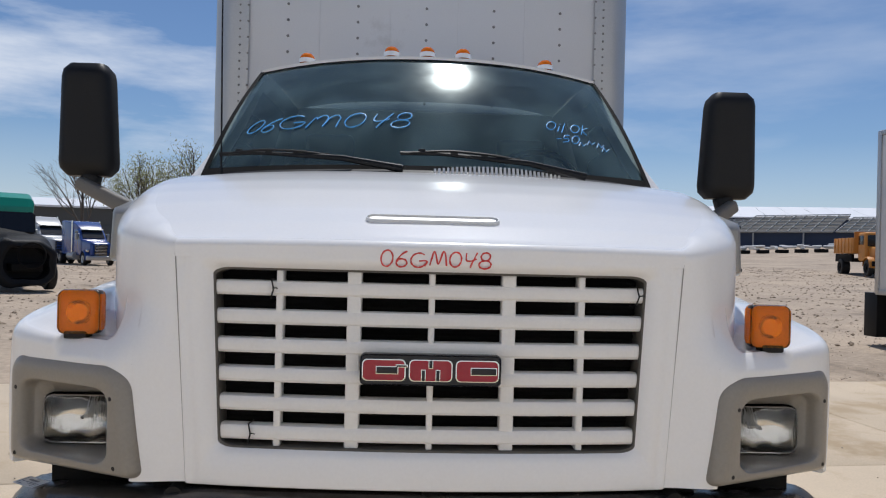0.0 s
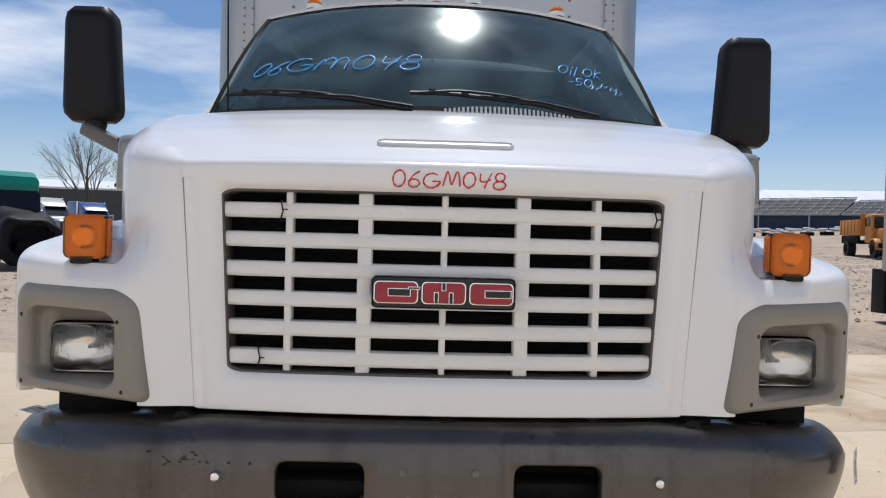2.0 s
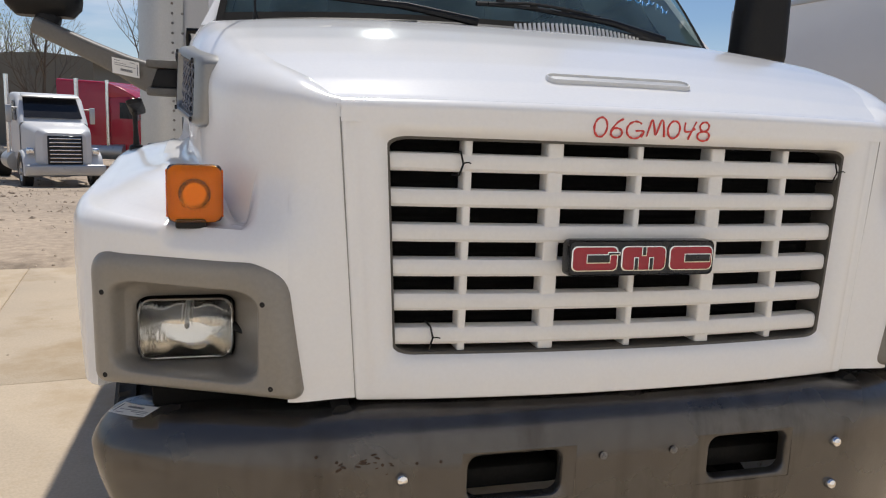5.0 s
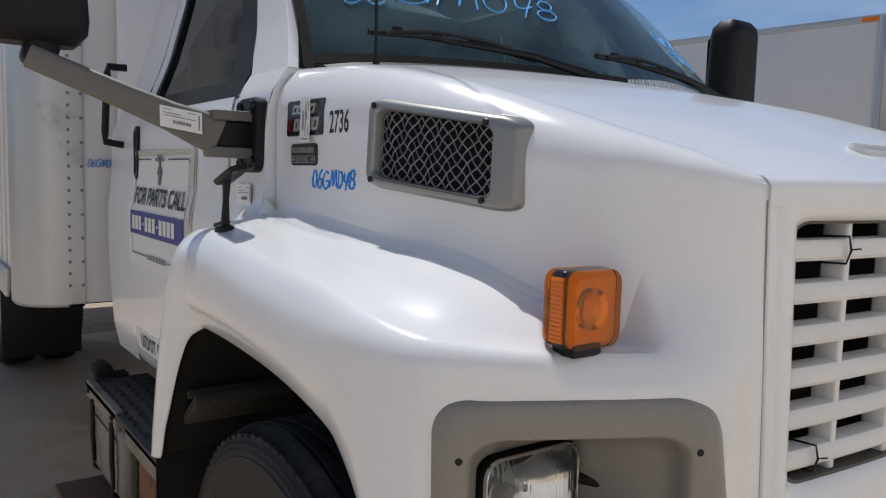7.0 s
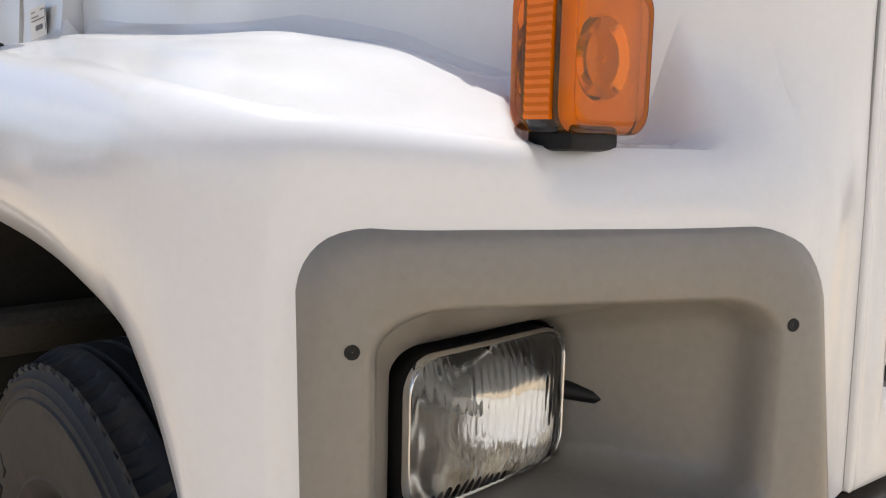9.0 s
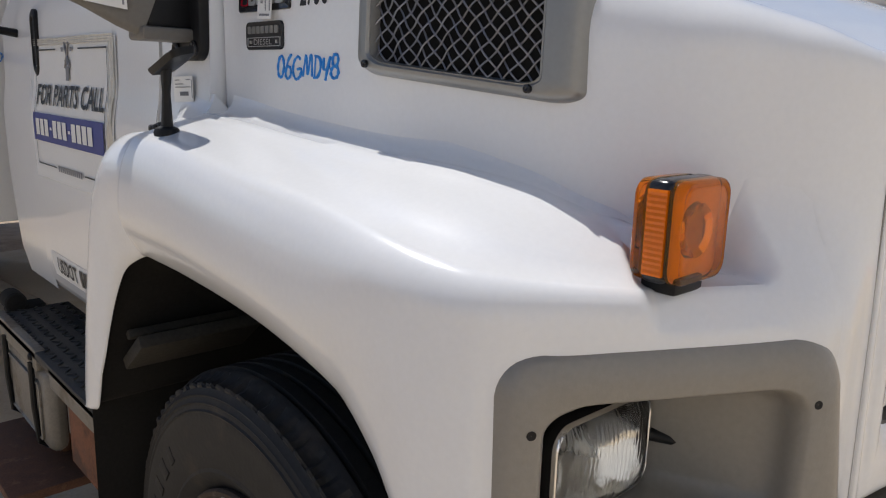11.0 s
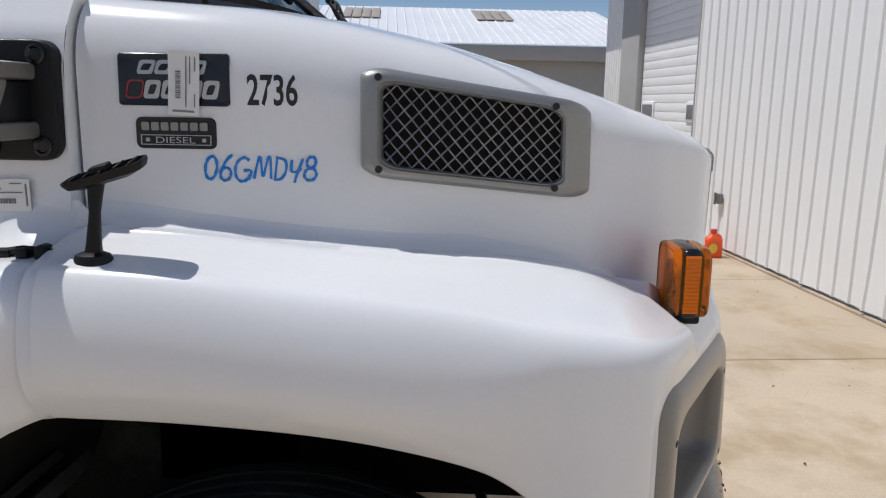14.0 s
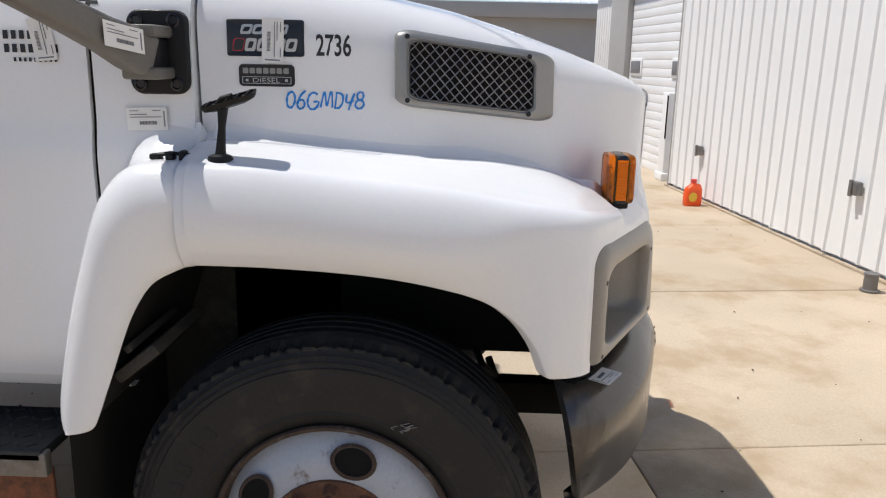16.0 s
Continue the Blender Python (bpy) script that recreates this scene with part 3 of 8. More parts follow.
LEDGE_Z = 1.346


def fender():
    """Fender skin: a smooth cheek by the grille, a crisp ledge under the turn lamp, then the rounded fender."""
    rows = spline(FEN, 150)
    g = Geo()
    cols = []
    for fx, fy, ix, iy, zi, zt, r in rows:
        zb = float(np.interp(fy, ARCH_S[:, 0], ARCH_S[:, 1]))
        if fy < 0.283:
            zb = 1.236 if fx < -0.785 else 1.18
        o = Vector((ix, iy, 0))
        d = Vector((fx - ix, fy - iy, 0))
        L = d.length
        d.normalize()
        rf = 0.035
        # rounded fender
        sec = [(-0.02, zi + rf + 0.03)]
        for k in range(6):
            a = k / 5 * math.pi / 2
            sec.append((rf * (1 - math.cos(a)), zi + rf * (1 - math.sin(a))))
        for k in range(1, 7):
            f = (0.22, 0.26, 0.45, 0.65, 0.83, 1.0)[k - 1]
            step = 0.004 * ease((fy - 0.30) / 0.1) if k == 1 else 0.0
            sec.append((lerp(rf, L - r, f), zt + (zi - zt) * (1 - f ** lerp(1.55, 1.42, ease((fy - 0.30) / 0.5))) + step))
        rz = min(max(r * 1.25, 0.13 * ease((fy - 0.28) / 0.34)), (zt - zb) * (0.55 if fy < 0.28 else 0.8))
        for k in range(1, 10):
            a = k / 9 * math.pi / 2
            sec.append((L - r + r * math.sin(a), zt - rz + rz * math.cos(a)))
        z0 = zt - rz
        tuck = 0.038 * min(1.0, max(0.0, (fy - 0.30) / 0.22))
        for k in range(1, 9):
            sec.append((L + (0.004 if fy > 0.298 else 0.0) * math.sin(k / 8 * math.pi) - tuck * (k / 8) ** 1.4, lerp(z0, zb + 0.004, k / 8)))
        if fx > -1.04:
            # ledge
            e = 0.030
            ze = lerp(LEDGE_Z + 0.004, zi, ease((-0.865 - fx) / 0.05))
            ra = lerp(0.012, rf, ease((-0.865 - fx) / 0.05))
            dp = min(0.078, L * 0.6)
            led = [(-0.02, ze + ra + 0.03)] + [(ra * (1 - math.cos(k / 5 * math.pi / 2)), ze + ra * (1 - math.sin(k / 5 * math.pi / 2))) for k in range(6)]
            led += [(max(ra, L - dp - 0.016), ze - 0.001), (L - dp - 0.010, ze - 0.003), (L - dp - 0.004, lerp(ze, LEDGE_Z, 0.5)), (L - dp, LEDGE_Z + 0.003), (L - dp + 0.006, LEDGE_Z), (L - e, LEDGE_Z)]
            led += [(L - e * (1 - k / 9) ** 1.05, LEDGE_Z - (LEDGE_Z - 1.300) * (k / 9) ** 1.2) for k in range(1, 10)]
            led += [(L, lerp(1.300, zb + 0.004, k / 8)) for k in range(1, 9)]
            # cheek
            chk = []
            for k in range(22):
                z = lerp(1.465, 1.285, k / 21)
                chk.append((L * (1 - ease((z - 1.285) / 0.175)), z))
            chk += [(L, lerp(1.285, zb + 0.004, k / 8)) for k in range(1, 9)]
            wc = ease((fx + 0.846) / 0.034)
            wl = ease((-0.978 - fx) / 0.030)
            sec = [(lerp(lerp(m_[0], c_[0], wc), f_[0], wl), lerp(lerp(m_[1], c_[1], wc), f_[1], wl)) for f_, m_, c_ in zip(sec, led, chk)]
        sec += [(L - 0.004 - tuck, zb), (L - 0.035 - tuck, zb), (L - 0.037 - tuck, zb + 0.05)]
        cols.append([o + d * s + Vector((0, 0, z)) for s, z in sec])
    g.grid(cols, 0)
    # closing lip at the seam
    c = cols[-1]
    g.grid([c, [p + Vector((0.004, 0.001, -0.003)) for p in c], [p + Vector((0.005, 0.024, -0.006)) for p in c]], 0)
    return g


fg = fender()
part("fender", fg, "white", hood, "white front fender over the wheel", sharp=40)
part("fender", fg.mirrored(), "white", hood, "white front fender over the wheel", sharp=40)

def side_x(z):
    """Half width of the cab at height z."""
    return float(np.interp(z, [0.85, 0.95, 1.2, 1.42, 1.455, 1.48, 1.51, 1.53, 1.56, 1.6, 1.74, 1.8, 1.87, 2.0, 2.2, 2.4, 2.48], [0.988, 1.012, 1.028, 1.0305, 1.029, 1.0255, 1.0195, 1.0165, 1.0145, 1.0135, 1.01, 0.995, 0.950, 0.898, 0.842, 0.792, 0.770]))


# rear fender flare, fixed to the cab
FLARE = [(1.1765, 1.233, 1.1765, 1.456), (1.225, 1.215, 1.235, 1.459), (1.275, 1.185, 1.30, 1.453), (1.315, 1.125, 1.35, 1.424), (1.342, 1.06, 1.395, 1.36), (1.37, 0.98, 1.44, 1.23),
         (1.392, 0.92, 1.475, 1.11), (1.412, 0.87, 1.505, 0.98), (1.425, 0.845, 1.518, 0.90), (1.445, 0.832, 1.515, 0.845), (1.475, 0.828, 1.50, 0.83)]


def flare():
    g = Geo()
    cols = []
    for i, (ay, az, by, bz) in enumerate(spline(FLARE, 60)):
        tuck = 0.038 * max(0.0, 1 - i / 34)
        sec = [(-1.203 + tuck, ay + 0.015, az + 0.010), (-1.204 + tuck, ay + 0.001, az + 0.001), (-1.206 + tuck, ay - 0.001, az), (-1.2095 + tuck, ay, az + 0.001)]
        for k in range(1, 8):
            f = k / 8
            sec.append((-1.212 - 0.006 * math.sin(f * math.pi) + tuck * (1 - f) ** 1.4, lerp(ay, by, f * 0.72), lerp(az, bz, f * 0.72)))
        for k in range(1, 9):
            a = k / 8 * math.pi / 2
            f = 0.63 + 0.37 * math.sin(a)
            sec.append((-1.212 + 0.075 * (1 - math.cos(a)), lerp(ay, by, f), lerp(az, bz, f)))
        # concave sweep up to the cab side, cut off short of the hood
        w = ease((by - 1.190) / 0.010) * ease((bz - 1.34) / 0.09)
        for k in range(1, 13):
            a = k / 12 * math.pi / 2
            up = 0.075 * (1 - math.cos(a))
            xe = side_x(bz + up) + 0.0015
            flat_ = (lerp(-1.115, -0.97, k / 12), 0.02 * k / 12)
            sec.append((lerp(flat_[0], lerp(-1.115, -xe, math.sin(a) ** 1.15), w), by - 0.003 * k / 12, bz + lerp(flat_[1], up, w)))
        inset = 0.006 * max(0.0, 1 - (by - 1.1765) / 0.14)
        cols.append([(x + inset, y, z) for x, y, z in sec])
    g.grid(cols, 0)
    return g


flg = flare()
part("fender_flare", flg, "white", truck, "white rear fender flare on the cab", sharp=40)
part("fender_flare", flg.mirrored(), "white", truck, "white rear fender flare on the cab", sharp=40)


# headlamp bezels
def bezel():
    u = Vector((-0.8835, 0.4685, 0)).normalized()
    nrm = Vector((-0.4685, -0.8835, 0)).normalized()
    c = Vector((-0.952, 0.178, 1.130))
    g = Geo()
    # corners, each with its rounding: outer low, outer high, inner high, inner low
    quad = [(0.222, -0.131, 0.026), (0.226, 0.164, 0.050), (-0.214, 0.164, 0.066), (-0.252, -0.121, 0.022)]

    def outer(ins, dn):
        q = [(a + (-ins if a > 0 else ins), b + (-ins if b > 0 else ins * 0.55), r) for a, b, r in quad]
        pts = []
        for k in range(4):
            p0, p1, p2 = Vector(q[k - 1][:2]), Vector(q[k][:2]), Vector(q[(k + 1) % 4][:2])
            r = q[k][2] - ins * 0.35
            a, b = p1 + (p0 - p1).normalized() * r, p1 + (p2 - p1).normalized() * r
            for m_ in range(9):
                t = m_ / 8
                w = (1 - t) ** 2 * a + 2 * t * (1 - t) * (p1 * 0.8 + (a + b) * 0.1) + t * t * b
                pts.append(c + u * w.x + Vector((0, 0, w.y)) + nrm * dn)
        return pts

    def opening(k, dn):
        return [c + u * (0.003 + a * 0.165 * k) + Vector((0, 0, b * (0.097 * k if b > 0 else 0.092 * k))) + nrm * dn for a, b in rrect(2, 2, 0.36, 8)]

    def lampring(w, h, y):
        return [Vector((-0.957 - a * w / 2, y, 1.112 + b * h / 2)) for a, b in rrect(2, 2, 0.3, 8)]

    rings = [outer(0, -0.045), outer(0, -0.016), outer(0.0015, -0.010), outer(0.005, -0.003), outer(0.011, 0.004), outer(0.019, 0.009), outer(0.028, 0.0118), outer(0.038, 0.0128),
             opening(1.055, 0.0128), opening(1.03, 0.0115), opening(1.01, 0.0068), opening(0.985, -0.001), opening(0.972, -0.012), opening(0.963, -0.026)]
    a, b = rings[-1], lampring(0.204, 0.142, 0.290)
    for k in range(1, 9):
        t = k / 8
        rings.append([Vector((lerp(p.x, q.x, t ** 0.85), lerp(p.y, q.y, t ** 0.9), lerp(p.z, q.z, t ** 1.15))) for p, q in zip(a, b)])
    g.grid([[tuple(p) for p in r] for r in rings], 0, loop=True)
    g.grid([[tuple(p) for p in r] for r in (rings[-1], lampring(0.202, 0.140, 0.294), lampring(0.200, 0.138, 0.37))], 1, loop=True)
    # shadowed slot on the inner wall beside the lamp, coloured in as black tube
    g.tube([(-0.857, 0.282, 1.113), (-0.834, 0.246, 1.108), (-0.804, 0.203, 1.100)], [0.010, 0.008, 0.002], 8, mi=1)
    screws = [c + u * a + Vector((0, 0, b)) + nrm * 0.0122 for a, b in ((-0.176, 0.076), (0.185, 0.071), (-0.194, -0.096), (0.183, -0.107))]
    return g, screws, nrm


bz, screws, bn = bezel()
for side in (1, -1):
    b = part("headlamp_bezel", bz if side == 1 else bz.mirrored(), ["taupe", "black"], hood, "taupe grey headlamp bezel", sharp=45)
    for s in screws:
        g = Geo()
        q = bn.to_track_quat("Z", "Y").to_matrix().to_4x4()
        q.translation = s
        g.lathe([(0.0062, -0.002), (0.0056, 0.0012), (0.003, 0.0014), (0, 0.0005)], q, 12)
        part("screw", g if side == 1 else g.mirrored(), "black", b)
    # sealed beam lamp
    g = Geo()
    cx, cy, cz = -0.957, 0.278, 1.112
    lo = rrect(0.198, 0.134, 0.03, 6)
    g.grid([[(cx + a, cy + 0.04, cz + z) for a, z in lo], [(cx + a, cy - 0.002, cz + z) for a, z in lo]], 2, loop=True)
    g.grid([[(cx + a, cy - 0.002, cz + z) for a, z in lo], [(cx + a, cy - 0.006, cz + z) for a, z in lo], [(cx + a * 0.975, cy - 0.009, cz + z * 0.965) for a, z in lo], [(cx + a * 0.95, cy - 0.005, cz + z * 0.93) for a, z in lo]], 0, loop=True)
    refl = []
    for i in range(25):
        row = []
        for j in range(97):
            a, b2 = j / 48 - 1, i / 12 - 1
            dish = 0.052 * (1 - 0.55 * a * a - 0.45 * b2 * b2) + 0.0006 * math.sin(a * 9) * math.sin(b2 * 5 + 0.6)
            row.append((cx + a * 0.0945, cy + 0.002 + dish, cz + b2 * 0.0635))
        refl.append(row)
    g.grid(refl, 1)
    lamp = part("headlamp", g if side == 1 else g.mirrored(), ["chrome", "reflector", "black"], hood, "rectangular sealed beam headlamp with chrome rim", sharp=45)
    g = Geo()
    NXL, NZL = 132, 32
    rows = []
    for i in range(NZL + 1):
        row = []
        for j in range(NXL + 1):
            a, b2 = j / NXL * 2 - 1, i / NZL * 2 - 1
            bul = (1 - abs(a) ** 4) * (1 - abs(b2) ** 4)
            ia, ib = int((a + 1) * 3.5), int((b2 + 1) * 3.5)
            kind = (ia * 5 + ib * 3) % 4
            flute = (0.00058 if kind else 0.00018) * math.sin(a * 66 + kind) + 0.0006 * ((b2 + 1) * 3.5 - ib - 0.5) * (kind - 1.5)
            row.append((cx + a * 0.0945, cy - 0.008 - 0.014 * bul + flute, cz + b2 * 0.0635))
        rows.append(row)
    g.grid(rows, 0)
    part("lens", g if side == 1 else g.mirrored(), "lens", lamp, sharp=20).visible_shadow = False
    g = Geo()
    g.lathe([(0, 0.0), (0.006, 0.0), (0.007, 0.01), (0.006, 0.03), (0.0, 0.033)], Matrix.Translation((cx, cy + 0.055, cz)) @ Matrix.Rotation(radians(90), 4, "X"), 14)
    part("bulb", g if side == 1 else g.mirrored(), "alu", lamp)


# turn signal lamps on the fenders
def turn_lamp(side):
    cx, cy, cz = -0.9316, 0.2115, 1.4135
    r = Matrix.Rotation(radians(1), 3, "Z")
    put = lambda g: g if side == 1 else g.mirrored()
    C = Vector((cx, cy, cz))
    g = Geo()
    g.box(C, (0.106, 0.034, 0.116), 0.010, r, seg=3)
    body = part("turn_signal", put(g), "blackgloss", hood, "square amber turn signal lamp on black base")
    lo = rrect(0.106, 0.116, 0.019, 6)
    for s in (1, -1):
        # moulded amber lens: rim, stepped face, ribbed bullseye
        g = Geo()
        rings = []
        for f, d in ((1.0, -0.020), (1.0, -0.036), (0.985, -0.044), (0.95, -0.0475), (0.91, -0.0455), (0.87, -0.0445), (0.85, -0.047), (0.82, -0.048)):
            rings.append([C + r @ Vector((a * f, s * d * 0.64, b * f)) for a, b in lo])
        for f in np.linspace(0.78, 0.0, 26):
            d = -0.048 - 0.004 * (1 - (f / 0.78) ** 2) + 0.0004 * math.sin(f * 95)
            rc = (f / 0.78) ** 8
            d *= 0.64
            rings.append([C + r @ Vector((lerp(0.056 * math.cos(math.atan2(b, a)), a, rc) * f, s * d, lerp(0.056 * math.sin(math.atan2(b, a)), b, rc) * f)) for a, b in lo])
        g.grid(rings, 0, loop=True, flip=s < 0)
        lens = part("lens", put(g), "amberglass", body, sharp=50)
        # reflector bowl behind it
        g = Geo()
        n = 32
        bowl = [[C + r @ Vector((a * 0.985, -s * 0.0178, b * 0.985)) for a, b in lo], [C + r @ Vector((0.034 * a / math.hypot(a, b), -s * 0.0178, 0.034 * b / math.hypot(a, b))) for a, b in lo]]
        g.grid(bowl, 0, loop=True)
        for q0, q1 in (((0.0335, -0.0275), (0.031, -0.034)), ((0.031, -0.034), (0.022, -0.0285)), ((0.022, -0.0285), (0.0, -0.027))):
            g.grid([[C + r @ Vector((q[0] * math.cos(2 * math.pi * k / n), s * q[1] * 0.66, q[0] * math.sin(2 * math.pi * k / n))) for k in range(n)] for q in (q0, q1)], 1, loop=True)
        part("reflector", put(g), ["white_plate", "reflector"], lens)
    for xx in (-1, 1):
        g = Geo()
        rows = []
        for k in range(31):
            z = -0.048 + 0.096 * k / 30
            d = 0.0548 + 0.0012 * (k % 2)
            rows.append([C + r @ Vector((xx * q, y, z)) for q, y in ((0.050, -0.0125), (d, -0.012), (d, 0.012), (0.050, 0.0125))])
        g.grid(rows, 0, flip=xx < 0)
        part("side_reflector", put(g), "amber", body)
    g = Geo()
    g.box((cx - 0.008, cy, cz - 0.061), (0.060, 0.046, 0.020), 0.005)
    part("base", put(g), "black", body)


turn_lamp(1)
turn_lamp(-1)

# bumper: plan curve swept with a rounded profile
BUMP = [(0.0, -0.012), (0.18, -0.012), (0.36, -0.010), (0.54, -0.004), (0.62, 0.006), (0.70, 0.026), (0.80, 0.052), (0.90, 0.088), (0.99, 0.132), (1.07, 0.185), (1.13, 0.248), (1.158, 0.305), (1.163, 0.34)]


FRONT_ROWS = (0.14, 0.28, 0.421, 0.56, 0.70, 0.85, 1.0)


def bumper():
    half = spline(BUMP, 44)
    plan = [(-x, y) for x, y in half[::-1]] + [(x, y) for x, y in half[1:]]
    g = Geo()
    cols = []
    for i, (x, y) in enumerate(plan):
        a, b = plan[max(i - 1, 0)], plan[min(i + 1, len(plan) - 1)]
        d = Vector((b[0] - a[0], b[1] - a[1], 0)).normalized()
        back = Vector((-d.y, d.x, 0))
        e = min(max((abs(x) - 0.55) / 0.6, 0), 1)
        zb = 0.60 - 0.02 * e ** 1.6
        zt = 0.985 - 0.045 * e ** 1.2
        sec = [(0.16, zt - 0.004), (0.10, zt), (0.074, zt - 0.004), (0.052, zt - 0.013), (0.034, zt - 0.027), (0.019, zt - 0.044), (0.008, zt - 0.063), (0.001, zt - 0.082)]
        for f in FRONT_ROWS:
            sec.append((0.105 * e ** 1.6 * f ** 1.5, lerp(zt - 0.082, zb + 0.02, f)))
        o8 = 0.105 * e ** 1.6
        sec += [(0.004 + o8, zb + 0.008), (0.012 + o8, zb), (0.05 + o8, zb), (0.052 + o8, zb + 0.02)]
        end = min(max((y - 0.185) / 0.155, 0), 1)
        cols.append([Vector((x, y - 0.075 * end * (zt - z) / (zt - zb), 0)) + back * s + Vector((0, 0, z)) for s, z in sec])
    # two tow openings, left free in the sheet, with rolled edges
    spans = []
    for sx in (-1, 1):
        xs = [p[0] for p in plan]
        lo = max(k for k, x in enumerate(xs) if x <= sx * 0.285 - 0.112)
        hi = min(k for k, x in enumerate(xs) if x >= sx * 0.285 + 0.112)
        spans.append((sx, lo, hi))
    top_r, low_r = 7, 10
    n = len(cols[0])
    verts = [p for c in cols for p in c]
    faces = []
    for k in range(len(cols) - 1):
        for q in range(n - 1):
            if top_r <= q < low_r and any(lo <= k < hi for _, lo, hi in spans):
                continue
            faces.append((k * n + q, k * n + q + 1, (k + 1) * n + q + 1, (k + 1) * n + q))
    g.add(verts, [f[::-1] for f in faces])
    for sx, lo, hi in spans:
        cx, cz = sx * 0.285, 0.845
        x0, x1, z0, z1 = cols[lo][top_r].x, cols[hi][top_r].x, cols[lo][low_r].z, cols[lo][top_r].z
        hole = [p for k in range(4) for p in rrect(0.208, 0.098, 0.026, 6)[7 * k:7 * k + 7]]
        skin = lambda x: float(np.interp(abs(x), [b[0] for b in BUMP], [b[1] for b in BUMP])) + 0.0005
        border = []
        for a, b in hole:
            sc = min((x1 - cx if a > 0 else cx - x0) / max(abs(a), 1e-6), (z1 - cz if b > 0 else cz - z0) / max(abs(b), 1e-6))
            border.append((cx + a * sc, cz + b * sc))
        for k in range(4):
            border[7 * k + 3] = ((x1 if k in (0, 1) else x0), (z0 if k in (0, 3) else z1))
        g.grid([[(x, skin(x), z) for x, z in border]] + [[(cx + a * w, skin(cx + a) + dy, cz + b * h) for a, b in hole] for w, h, dy in ((1.05, 1.10, 0.0), (1.025, 1.05, 0.002), (1.0, 1.0, 0.010), (0.994, 0.988, 0.026))], 0, loop=True)
    for c in (cols[0], cols[-1]):
        g.grid([c, [p + Vector((0, 0.012, 0)) + Vector((0.03 if p.x < 0 else -0.03, 0.0, 0)) for p in c]], 0, flip=c is cols[0])
    return g


bumper_ob = part("bumper", bumper(), "bumper", truck, "worn grey steel front bumper with two tow openings", sharp=40)
for sx in (-1, 1):
    for z in (0.858, 0.751):
        g = Geo()
        q = Matrix.Translation((sx * 0.53, -0.008, z)) @ Matrix.Rotation(radians(90), 4, "X")
        g.lathe([(0.013, -0.002), (0.013, 0.003), (0.010, 0.008), (0.005, 0.0105), (0, 0.011)], q, 16)
        part("bolt", g, "chrome", bumper_ob)
    g = Geo()
    q = Matrix.Translation((sx * 0.086, -0.0145, 0.876)) @ Matrix.Rotation(radians(90), 4, "X")
    g.lathe([(0.009, 0), (0.009, 0.002), (0.0065, 0.0025), (0.0055, 0.006), (0.0025, 0.007), (0, 0.004)], q, 12)
    part("plate_bolt", g, "steel", bumper_ob)


g = Geo()
g.box((0, 0.20, 0.83), (1.5, 0.07, 0.20), 0.012)
g.box((-0.30, 0.13, 0.80), (0.30, 0.10, 0.05), 0.01)
g.box((0.30, 0.13, 0.80), (0.30, 0.10, 0.05), 0.01)
part("crossmember", g, "liner", truck, "dusty dark crossmember behind the bumper")


